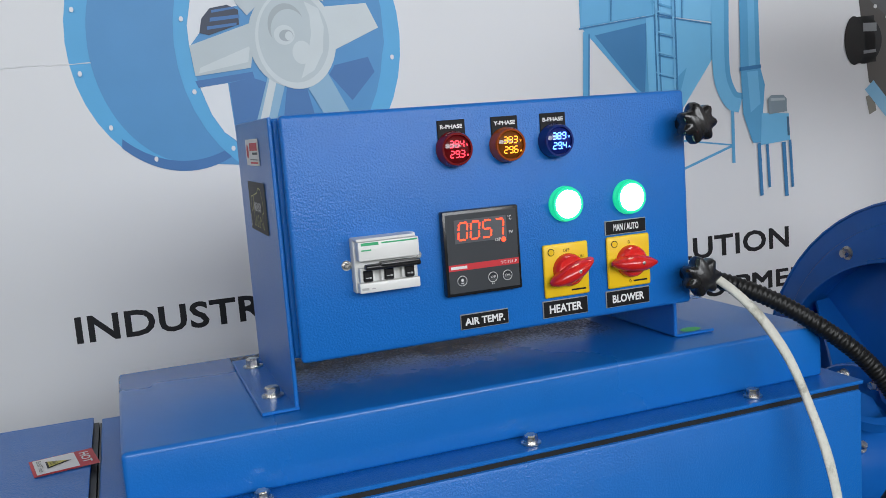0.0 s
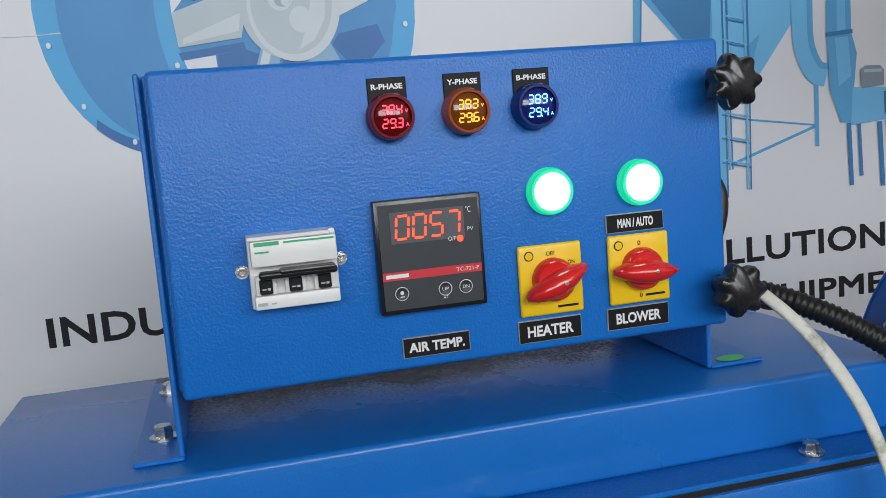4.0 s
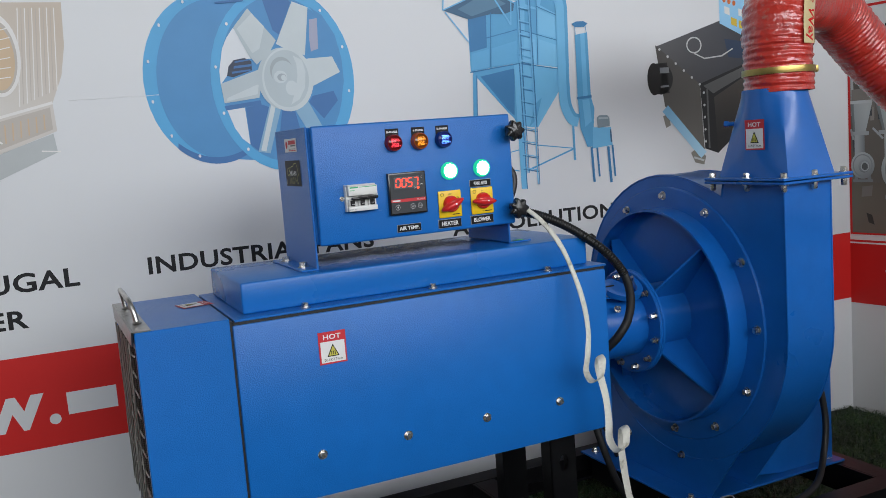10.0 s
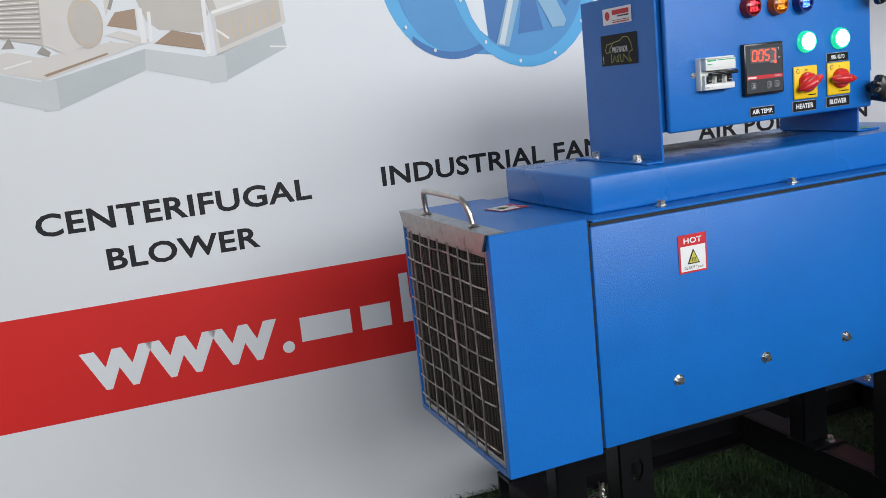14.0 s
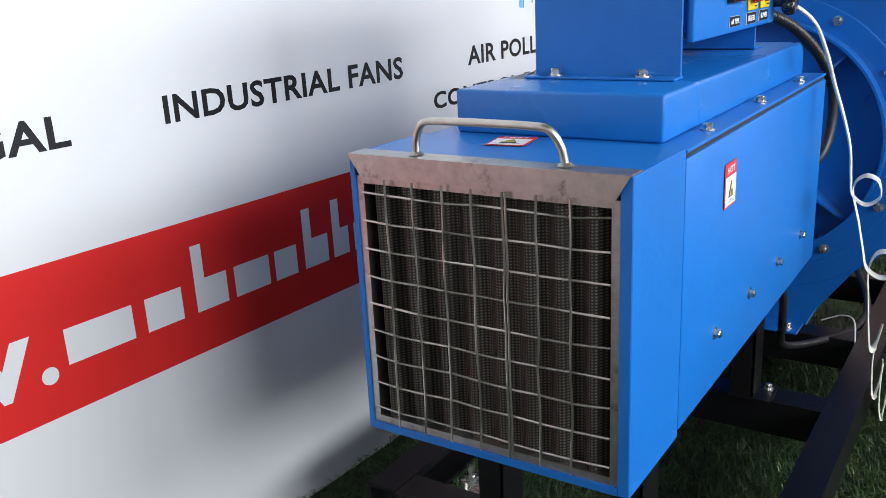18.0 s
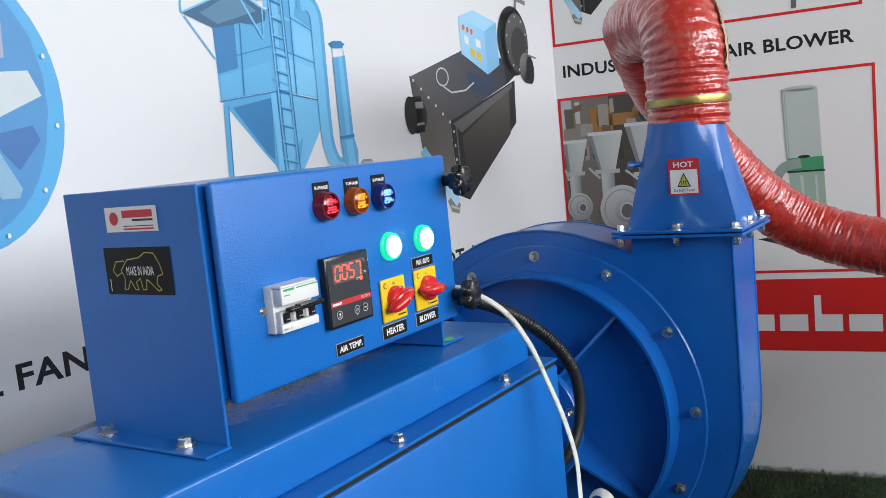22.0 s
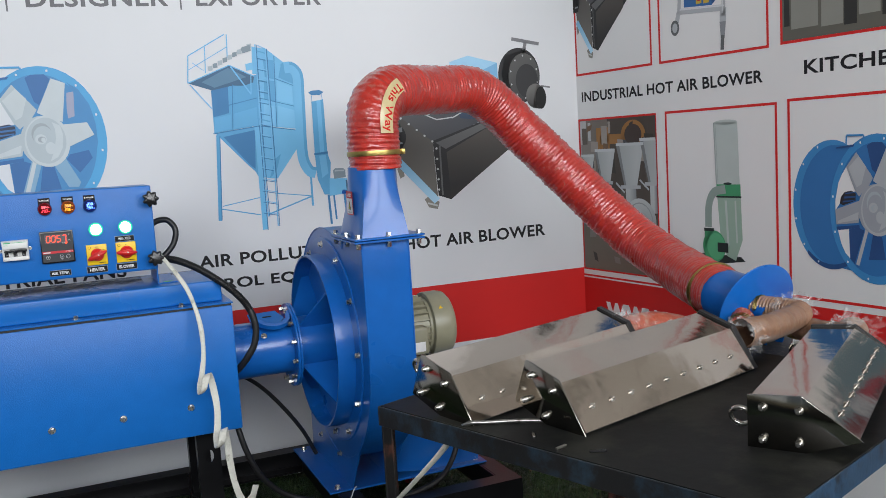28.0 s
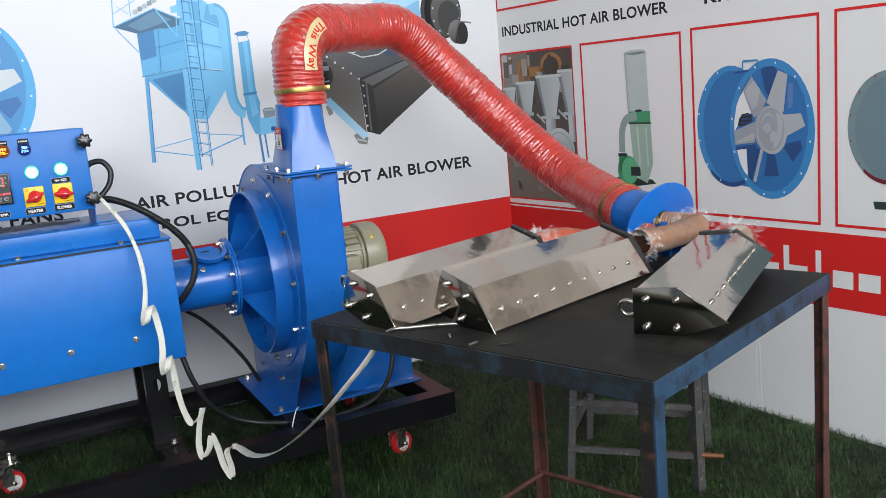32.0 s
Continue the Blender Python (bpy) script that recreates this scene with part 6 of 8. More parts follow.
# three round phase meters under their name strips
for x, name, volts, amps, rim, lens, led in ((0.0165, "R-PHASE", "394", "29.3", M_RIM_R, M_LENS_R, M_RED_LED2), (0.0665, "Y-PHASE", "393", "29.6", M_RIM_Y, M_LENS_Y, M_AMBER_LED), (0.1140, "B-PHASE", "389", "29.4", M_RIM_B, M_LENS_B, M_BLUE_LED)):
    meter = put("phase_meter", turned(on_door(x, 0.9975), [(0.0, 0), (0.0155, 0), (0.0155, 0.004), (0.0148, 0.005), (0.0148, 0.0105), (0.0138, 0.0125), (0.0122, 0.0125), (0.0122, 0.0100), (0, 0.0100)]), rim, panel, "round lit phase meter in a coloured bezel", 40)
    put("lens", turned(on_door(x, 0.9975, 0.0103), [(0.0, 0.0), (0.0121, 0.0), (0.0112, 0.0012), (0, 0.0018)]), lens, meter, "dark glossy lens", 60)
    seven(volts, on_door(x - 0.0072, 0.9990, 0.0124), 0.0033, 0.0055, led, meter, 1.45, 0.26)
    seven(amps, on_door(x - 0.0070, 0.9905, 0.0124), 0.0033, 0.0055, led, meter, 1.45, 0.26)
    words("V", on_door(x + 0.0080, 0.9995, 0.0126), 0.0020, 0.0022, led, meter)
    words("A", on_door(x + 0.0080, 0.9910, 0.0126), 0.0020, 0.0022, led, meter)
    strip = put("name_strip", box(x - 0.0130, x + 0.0125, -0.0012, 0.0, 1.003, 1.0225, 0.0004, 1), M_PLATE, panel, "black engraved strip")
    words(name, on_door(x - 0.0105, 1.0150, 0.0014), 0.0205, 0.0036, M_LETTER, strip, 0.03)

# two lit pilot lamps
for x in (0.1215, 0.1880):
    lamp = put("pilot_lamp", turned(on_door(x, 0.9400), [(0, 0), (0.0162, 0), (0.0162, 0.003), (0.0150, 0.004), (0.0150, 0.008), (0.0128, 0.008), (0.0128, 0.004), (0, 0.004)]), M_GREEN_RIM, panel, "round green pilot lamp, lit", 40)
    put("lens", turned(on_door(x, 0.9400, 0.004), [(0.0, 0.009), (0.006, 0.0085), (0.0105, 0.0068), (0.0125, 0.004), (0.0127, 0.0)]), M_GREEN_LAMP, lamp, "glowing green lens", 60)


def name_plate(text, x0, x1, z0, z1, pad=0.16, rim=True):
    ob = put("name_plate", box(x0, x1, -0.0014, 0.0, z0, z1, 0.0004, 1), M_PLATE_RIM if rim else M_PLATE, panel, "black engraved name plate with white letters")
    e = 0.0007 if rim else 0.0
    put("plate_face", flat([rect(x0 + e, z0 + e, x1 - e, z1 - e)], FRONT, 0.0018), M_PLATE, ob, "", None)
    w, h = x1 - x0, z1 - z0
    words(text, on_door(x0 + w * pad * 0.55, z0 + h * 0.26, 0.0021), w * (1 - 1.1 * pad), h * 0.48, M_LETTER, ob, 0.030)


name_plate("AIR TEMP.", 0.0120, 0.0585, 0.8385, 0.8525)
name_plate("HEATER", 0.0930, 0.1395, 0.8370, 0.8530, 0.25)
name_plate("BLOWER", 0.1590, 0.2065, 0.8375, 0.8535, 0.25)
name_plate("MAN / AUTO", 0.1615, 0.2055, 0.9060, 0.9195, 0.35)

# temperature controller
ctl = put("temperature_controller", box(-0.0010, 0.0705, -0.0090, 0.0, 0.8705, 0.9450, 0.0012, 2), M_BPLASTIC, panel, "square black digital temperature controller")
put("front_face", flat([rect(0.0015, 0.8735, 0.0680, 0.9420)], FRONT, 0.0094), M_GREY_FACE, ctl, "charcoal front", None)
put("display_window", flat([rect(0.0090, 0.9165, 0.0580, 0.9370)], FRONT, 0.0098), M_DISPLAY, ctl, "smoked display window", None)
seven("0057", on_door(0.0120, 0.9195, 0.0100), 0.0080, 0.0148, M_RED_LED, ctl, 1.42, 0.18)
put("output_light", flat([ell(0.0545, 0.9160, 0.0022, 0.0022, n=16)], FRONT, 0.0102), M_RED_LED, ctl, "", None)
words("°C", on_door(0.0595, 0.9325, 0.0100), 0.0036, 0.0042, M_LETTER, ctl, 0)
words("PV", on_door(0.0600, 0.9205, 0.0100), 0.0040, 0.0026, M_LETTER, ctl, 0)
words("O/P", on_door(0.0465, 0.9150, 0.0100), 0.0055, 0.0028, M_LETTER, ctl, 0)
put("red_band", flat([rect(0.0015, 0.8930, 0.0680, 0.8985)], FRONT, 0.0098), M_STICKRED, ctl, "red band", None)
words("TC-721-P", on_door(0.0505, 0.8945, 0.0101), 0.0155, 0.0026, M_LETTER, ctl, 0.004)
put("maker_bar", flat([rect(0.0035, 0.8945, 0.0185, 0.8970)], FRONT, 0.0101), M_LETTER, ctl, "", None)
for x, cap in ((0.0130, ""), (0.0420, "UP"), (0.0560, "DN")):
    key = put("button", turned(on_door(x, 0.8840, 0.0092), [(0, 0.0008), (0.0034, 0.0008), (0.0040, 0.0012), (0.0046, 0.0008), (0.0046, 0)], 24), M_GREY_FACE, ctl, "round rubber key", 40)
    put("key_ring", turned(on_door(x, 0.8840, 0.0103), [(0.0040, 0), (0.0043, 0.0003), (0.0046, 0)], 24), M_LETTER, key, "", 40)
    if cap:
        words(cap, on_door(x - 0.0022, 0.8830, 0.0108), 0.0044, 0.0022, M_LETTER, key, 0)
    else:
        put("key_mark", flat([ell(x, 0.8847, 0.0013, 0.0013, n=12), rect(x - 0.0014, 0.8818, x + 0.0014, 0.8824)], FRONT, 0.0108), M_LETTER, key, "", None)
words("AT", on_door(0.0405, 0.8775, 0.0100), 0.0030, 0.0018, M_LETTER, ctl, 0)

# three pole circuit breaker in its cut-out
mcb = put("circuit_breaker", join(box(-0.0815, -0.0265, -0.0100, 0.004, 0.8855, 0.9315, 0.001, 2), box(-0.0800, -0.0275, -0.0215, -0.0100, 0.9130, 0.9290, 0.0012, 2), box(-0.0800, -0.0275, -0.0180, -0.0100, 0.8860, 0.8945, 0.0010, 2)), M_WPLASTIC, panel, "white three pole circuit breaker, switched on")
put("green_line", flat([rect(-0.0600, 0.9265, -0.0290, 0.9277)], FRONT, 0.0220), M_GREENLINE, mcb, "", None)
put("maker_bar", flat([rect(-0.0775, 0.9258, -0.0625, 0.9282), rect(-0.0775, 0.9215, -0.069, 0.9226)], FRONT, 0.0220), M_GREENLINE, mcb, "", None)
put("top_rail", box(-0.0815, -0.0310, -0.0225, -0.0100, 0.9292, 0.9318, 0.0006, 1), M_WPLASTIC, mcb)
put("toggle_bar", join(box(-0.0765, -0.0290, -0.0290, -0.0200, 0.9060, 0.9105, 0.0018, 3), box(-0.0640, -0.0300, -0.0300, -0.0210, 0.9085, 0.9118, 0.0014, 2)), M_BPLASTIC, mcb, "glossy black ganged toggle")
for k in range(3):
    x = -0.0730 + 0.0180 * k
    pole = put("pole", box(x - 0.0058, x + 0.0070, -0.0165, -0.0100, 0.8948, 0.9068, 0.0010, 2), M_WPLASTIC, mcb)
    put("switch_slot", box(x - 0.0035, x + 0.0045, -0.0195, -0.0160, 0.8955, 0.9050, 0.0008, 1), M_BPLASTIC, pole)
    put("switch_mark", flat([rect(x - 0.0020, 0.8985, x + 0.0005, 0.8993), rect(x + 0.0012, 0.8982, x + 0.0030, 0.8996)], FRONT, 0.0198), M_PLATE_RIM, pole, "", None)
put("code_bar", flat([rect(-0.0785, 0.8885, -0.0725, 0.8905), rect(-0.0700, 0.8890, -0.0670, 0.8900)], FRONT, 0.0184), M_PLATE_RIM, mcb, "", None)
bolts(panel, [(-0.0855, 0.0, 0.9085), (-0.0235, 0.0, 0.9105)], (0, -1, 0), 0.0030, 0.0025, "screw", "small zinc screw")


def rotary(x, z, angle, marks):
    """A rotary switch: yellow plate, red boss and lever."""
    plate = put("rotary_switch", moved(box(-0.0230, 0.0230, -0.0245, 0.0245, 0, 0.0035, 0.0018, 3), on_door(x, z)), M_YELLOW, panel, "yellow rotary switch plate with red lever")
    put("switch_boss", turned(on_door(x + 0.001, z, 0.0035), [(0.0152, 0), (0.0152, 0.003), (0.0140, 0.007), (0.0125, 0.0085), (0, 0.0085)]), M_REDPLASTIC, plate, "round red boss", 40)
    bm = bmesh.new()
    rings = []
    for k in range(13):
        g = k / 12
        u = -0.0235 + 0.047 * g
        w = 0.0018 + 0.0062 * math.sin(math.pi * min(1, g * 1.05)) ** 0.7
        h = 0.0095 + 0.0095 * math.sin(math.pi * g) ** 0.6
        rings.append([bm.verts.new(p) for p in ((u, -w, 0.004), (u, -w * 0.9, h * 0.75), (u, -w * 0.35, h), (u, w * 0.35, h), (u, w * 0.9, h * 0.75), (u, w, 0.004))])
    for a, b in zip(rings, rings[1:]):
        for i in range(5):
            bm.faces.new((a[i], b[i], b[i + 1], a[i + 1]))
    bm.faces.new(rings[0])
    bm.faces.new(rings[-1][::-1])
    bmesh.ops.recalc_face_normals(bm, faces=bm.faces[:])
    lever = put("lever", moved(bm, on_door(x + 0.001, z - 0.001, 0.0050) @ Matrix.Rotation(radians(angle), 4, "Z")), M_REDPLASTIC, plate, "glossy red pointer lever", 50)
    put("lever_screw", turned(on_door(x + 0.003, z, 0.0232), [(0, 0.0010), (0.0016, 0.0008), (0.0020, 0)], 14), M_ZINC, lever, "", 50)
    for text, u, v, w, h in marks:
        words(text, on_door(x + u, z + v, 0.0039), w, h, M_PLATE, plate, 0.004)
    put("maker_bar", flat([rect(0.0035, -0.0200, 0.0185, -0.0184)], on_door(x, z), 0.0039), M_PLATE, plate, "", None)
    put("maker_ring", flat([ell(-0.0155, 0.0175, 0.0034, 0.0034, n=20)], on_door(x, z), 0.0039), M_PLATE, plate, "", None)
    put("maker_disc", flat([ell(-0.0155, 0.0175, 0.0027, 0.0027, n=20)], on_door(x, z), 0.0042), M_YELLOW, plate, "", None)


rotary(0.1185, 0.8800, 24, [("OFF", -0.0030, 0.0165, 0.0062, 0.0030), ("ON", 0.0125, 0.0095, 0.0048, 0.0028)])
rotary(0.1845, 0.8800, -3, [("0", -0.0010, 0.0165, 0.0022, 0.0032), ("1", -0.0180, -0.0010, 0.0012, 0.0032), ("0", -0.0010, -0.0205, 0.0022, 0.0032)])


def star_knob(x, z):
    lobes = []
    for k in range(84):
        a = 2 * math.pi * k / 84
        r = 0.0172 + 0.0024 * math.cos(7 * a)
        lobes.append((r, a))
    bm = bmesh.new()
    rings = []
    for s, h in ((0.55, 0.0), (0.90, 0.004), (1.0, 0.008), (1.0, 0.015), (0.93, 0.0185), (0.72, 0.0205)):
        rings.append([bm.verts.new((r * s * math.cos(a), r * s * math.sin(a), h)) for r, a in lobes])
    for a, b in zip(rings, rings[1:]):
        for k in range(84):
            bm.faces.new((a[k], a[(k + 1) % 84], b[(k + 1) % 84], b[k]))
    bm.faces.new(rings[-1])
    bm.faces.new(rings[0][::-1])
    knob = put("star_knob", join(moved(bm, on_door(x, z, 0.012)), moved(lathe([(0, 0), (0.007, 0), (0.007, 0.014), (0, 0.014)], 20), on_door(x, z))), M_BPLASTIC, panel, "black lobed clamping knob", 40)
    return knob


star_knob(0.2500, 1.0035)
star_knob(0.2490, 0.8600)

# stickers on the side
m = facing(-0.1378, 0.143, 0.995, "left")
tag = put("maker_sticker", flat([rect(0, 0, 0.076, 0.024)], m, 0.0004), M_STICKER, side, "white sticker with a red heading", None)
put("heading_bar", flat([rect(0.026, 0.0135, 0.070, 0.0205)], m, 0.0008), M_STICKRED, tag, "", None)
put("text_bar", flat([rect(0.040, 0.0100, 0.070, 0.0120), rect(0.026, 0.0050, 0.070, 0.0058)], m, 0.0008), M_GREY_FACE, tag, "", None)
put("small_bar", flat([rect(0.026, 0.0018, 0.070, 0.0034), ell(0.013, 0.013, 0.0065, 0.0065, n=18)], m, 0.0008), M_STICKRED, tag, "", None)
m = facing(-0.1378, 0.153, 0.934, "left")
tag = put("campaign_sticker", flat([rect(0, 0, 0.097, 0.046)], m, 0.0004), M_PLATE, side, "black sticker with a gold outlined striding animal emblem", None)
shape = [(0.024, 0.024), (0.034, 0.034), (0.052, 0.036), (0.062, 0.041), (0.074, 0.040), (0.081, 0.030), (0.084, 0.020), (0.076, 0.018), (0.074, 0.011), (0.080, 0.005), (0.075, 0.004), (0.066, 0.011), (0.060, 0.015), (0.058, 0.005), (0.053, 0.005), (0.051, 0.016), (0.044, 0.012), (0.047, 0.005), (0.042, 0.005), (0.036, 0.014), (0.031, 0.005), (0.026, 0.005), (0.028, 0.016), (0.024, 0.024)]
put("emblem_line", flat([bar(*a, *b, 0.0010) for a, b in zip(shape, shape[1:])] + path_bars([(0.026, 0.022), (0.016, 0.018), (0.012, 0.024), (0.017, 0.032), (0.030, 0.033)], 0.0010), m, 0.0008), M_GOLDLINE, tag, "", None)
words("MAKE IN INDIA", m @ Matrix.Translation((0.032, 0.019, 0.0010)), 0.040, 0.0085, M_LETTER, tag, 0.01)
put("edge_bar", flat([rect(0.005, 0.003, 0.0062, 0.015)], m, 0.0008), M_LETTER, tag, "", None)
# ---- centrifugal blower ----
blower = thing("centrifugal_blower", (0.80, PY, 0.167), "blue enamelled centrifugal blower with bolted inlet plate, on a black skid", "blower")
CX0, CX1 = 0.705, 0.825


def scroll(n=64, grow=0.0):
    """The scroll's outline in (y, z): from the outlet's inner wall over the top, round, and up the outer wall."""
    pts = [(-0.066 + grow * 0, 0.872)]
    for k in range(n + 1):
        a = -33 + (270 + 33) * k / n
        r = 0.311 + 0.029 * max(0.0, a / 270) ** 1.3 + grow
        if a < -20:
            r += 0.0006 * (-20 - a)
        pts.append((PY + r * math.sin(radians(a)), PZ + r * math.cos(radians(a))))
    pts.append((PY - 0.340 - grow, 0.872))
    return pts


def yz_prism(outline, x0, x1, bev=0.0):
    """An outline in (y, z) drawn along x."""
    bm = prism([(y, z) for y, z in outline], x1 - x0, bev)
    m = Matrix(((0, 0, 1, x0), (1, 0, 0, 0), (0, 1, 0, 0), (0, 0, 0, 1)))
    moved(bm, m)
    bmesh.ops.recalc_face_normals(bm, faces=bm.faces[:])
    return bm


put("casing", yz_prism(scroll(), CX0, CX1), M_BLUE_PAINT, blower, "blue enamelled scroll casing", 30)
put("casing_edge", join(*[tube([Vector((x, y, z)) for y, z in scroll(48)], 0.0022, 6) for x in (CX0, CX1)]), M_BLUE_PAINT, blower, "", 60)
plate = put("inlet_plate", round_x([(0.232, -0.005), (0.283, -0.005), (0.285, -0.003), (0.285, 0.0), (0.232, 0.0)], 72, CX0), M_BLUE_PAINT, blower, "bolted ring plate of the inlet")
bolts(plate, [(CX0 - 0.005, PY + 0.266 * math.sin(radians(30 * k + 1)), PZ + 0.266 * math.cos(radians(30 * k + 1))) for k in range(12)], (-1, 0, 0), 0.0068, 0.010)
put("inlet_band", round_x([(0.234, -0.052), (0.239, -0.052), (0.239, -0.004), (0.234, -0.004)], 72, CX0), M_BLUE_PAINT, blower, "short rolled band of the inlet", 40)
put("inlet_disc", round_x([(0.0, -0.006), (0.236, -0.006), (0.236, -0.0055), (0.0, -0.0055)], 72, CX0), M_BLUE_PAINT, blower)
put("inlet_stub", round_x([(0.074, 0.590), (0.074, 0.700), (0.070, 0.700), (0.070, 0.590)], 48), M_BLUE_PAINT, blower)
put("stub_flange", round_x([(0.074, 0.5905), (0.112, 0.5905), (0.114, 0.592), (0.114, 0.596), (0.112, 0.597), (0.074, 0.597)], 48), M_BLUE_PAINT, blower)
for a in (48, 138, 228, 318):
    bm = prism([(0.073, -0.102), (0.073, -0.006), (0.234, -0.006), (0.232, -0.030)], 0.005)  # radius and depth
    turn = Matrix.Translation((CX0, PY, PZ)) @ Matrix.Rotation(radians(-a), 4, "X") @ Matrix(((0, 1, 0, 0), (0, 0, 1, -0.0025), (1, 0, 0, 0), (0, 0, 0, 1)))
    bm = moved(bm, turn)
    bmesh.ops.recalc_face_normals(bm, faces=bm.faces[:])
    put("gusset", bm, M_BLUE_PAINT, blower, "tapered stiffening rib")

# outlet: two flanges, transition piece
OX, OY = (CX0 + CX1) / 2, -0.146
flange = put("outlet_flange", join(box(0.682, 0.862, -0.248, -0.036, 0.8665, 0.8715, 0.001, 1), box(0.682, 0.862, -0.248, -0.036, 0.8735, 0.8785, 0.001, 1)), M_BLUE_PAINT, blower, "pair of bolted outlet flanges")
spots = [(x, y) for x in (0.694, 0.850) for y in (-0.236, -0.142, -0.048)] + [(0.772, -0.236), (0.772, -0.048)]
bolts(flange, [(x, y, 0.8785) for x, y in spots], (0, 0, 1), 0.0062, 0.010)
bolts(flange, [(x, y, 0.8665) for x, y in spots], (0, 0, -1), 0.0058, 0.014, "nut", "zinc plated nut on its thread")
bm = bmesh.new()
rings = []
N = 64
for step in range(13):
    g = step / 12
    ring = []
    for k in range(N):
        a = 2 * math.pi * k / N
        c, s = math.cos(a), math.sin(a)
        sq = min(0.062 / max(abs(c), 1e-6), 0.090 / max(abs(s), 1e-6))
        e = max(0.0, min(1.0, g * 1.02))
        r = sq * (1 - e) + 0.0605 * e
        ring.append(bm.verts.new((OX + 0.008 * g + r * c, OY + 0.004 * g + r * s, 0.8785 + 0.169 * g)))
    rings.append(ring)
for a, b in zip(rings, rings[1:]):
    for k in range(N):
        bm.faces.new((a[k], a[(k + 1) % N], b[(k + 1) % N], b[k]))
nozzle = put("transition_piece", bm, M_BLUE_PAINT, blower, "blue square to round transition piece", 50)
hot_sticker(nozzle, Matrix.Translation((0.7055, -0.131, 0.932)) @ SIDE, 0.050, 0.058)
STUB_A, STUB_B = Vector((0.745, -0.094, 0.984)), Vector((0.722, -0.062, 0.985))
put("damper_rod", join(tube([STUB_A, (STUB_A + STUB_B) / 2, STUB_B], 0.0045, 10), tube([STUB_B - (STUB_B - STUB_A) * 0.12, STUB_B, STUB_B + (STUB_B - STUB_A) * 0.10], 0.0062, 6)), M_BLUE_PAINT, nozzle, "small blue damper stub", 60)

# pedestal under the casing, its foot and the motor stand
put("pedestal_plate", yz_prism([(PY + 0.29, 0.40), (PY + 0.30, 0.170), (0.010, 0.170), (PY - 0.24, 0.36), (PY - 0.1, 0.30)], CX0 - 0.001, CX0 + 0.003), M_BLUE_PAINT, blower)
put("pedestal_plate", yz_prism([(PY + 0.29, 0.40), (PY + 0.30, 0.170), (0.010, 0.170), (PY - 0.24, 0.36), (PY - 0.1, 0.30)], CX1 - 0.003, CX1 + 0.001), M_BLUE_PAINT, blower)
foot = put("foot_plate", join(box(0.640, 0.705, 0.006, 0.420, 0.1665, 0.1715, 0.001, 1), box(0.705, 1.110, 0.000, 0.420, 0.1665, 0.1715, 0.001, 1)), M_BLUE_PAINT, blower, "blue foot plate")
bolts(foot, [(0.668, 0.030, 0.1715), (0.668, 0.395, 0.1715), (1.085, 0.030, 0.1715)], (0, 0, 1), 0.0065, 0.010)
bolts(blower, [(CX0 - 0.002, 0.095, 0.245), (CX0 - 0.002, 0.29, 0.245)], (-1, 0, 0), 0.006, 0.010)
put("foot_gusset", yz_prism([(0.010, 0.172), (0.085, 0.172), (0.010, 0.235)], 0.826, 0.829), M_BLUE_PAINT, blower)

# motor stand with an oval hand hole in its front sheet
bm = bmesh.new()
cx, cz, hw, hh = 0.930, 0.345, 0.048, 0.030
outer = [(0.829, 0.172), (1.095, 0.172), (1.095, 0.455), (0.829, 0.455)]
hole = [(cx + hw * math.copysign(abs(math.cos(a)) ** 0.7, math.cos(a)), cz + hh * math.copysign(abs(math.sin(a)) ** 0.7, math.sin(a))) for a in [2 * math.pi * k / 24 + math.pi / 4 * 0 for k in range(24)]]
corners = [(0.829, 0.172), (1.095, 0.172), (1.095, 0.455), (0.829, 0.455)]
edge = []
for x, z in hole:
    dx, dz = x - cx, z - cz
    sx = ((1.095 - cx) if dx > 0 else (cx - 0.829)) / max(abs(dx), 1e-6)
    sz = ((0.455 - cz) if dz > 0 else (cz - 0.172)) / max(abs(dz), 1e-6)
    k = min(sx, sz)
    edge.append((cx + dx * k, cz + dz * k))
inn, out = [bm.verts.new((x, 0.024, z)) for x, z in hole], [bm.verts.new((x, 0.024, z)) for x, z in edge]
deep = [bm.verts.new((x, 0.030, z)) for x, z in hole]
for k in range(24):
    j = (k + 1) % 24
    bm.faces.new((inn[k], inn[j], out[j], out[k]))
    bm.faces.new((deep[k], deep[j], inn[j], inn[k]))
for x, z in corners:
    v = bm.verts.new((x, 0.024, z))
    near = sorted(range(24), key=lambda k: (edge[k][0] - x) ** 2 + (edge[k][1] - z) ** 2)[:2]
    bm.faces.new((v, out[near[0]], out[near[1]]))
bmesh.ops.recalc_face_normals(bm, faces=bm.faces[:])
stand = put("motor_stand", join(bm, box(1.092, 1.095, 0.0245, 0.225, 0.172, 0.455), box(0.829, 1.092, 0.222, 0.225, 0.172, 0.455), box(0.829, 1.095, 0.020, 0.228, 0.455, 0.459)), M_BLUE_PAINT, blower, "blue sheet motor stand with an oval hand hole")
motor = put("motor", round_x([(0.0, 0.826), (0.085, 0.826), (0.088, 0.832), (0.088, 0.845), (0.076, 0.850), (0.078, 0.974), (0.083, 0.976), (0.083, 0.986), (0.0, 0.986)], 48), M_MOTOR, blower, "beige grey electric motor", 35)
put("fan_cowl", round_x([(0.0840, 0.984), (0.0950, 0.986), (0.0965, 0.990), (0.0965, 1.030), (0.093, 1.045), (0.083, 1.054), (0.0, 1.056)], 48), M_MOTOR, motor, "rounded fan cowl", 35)
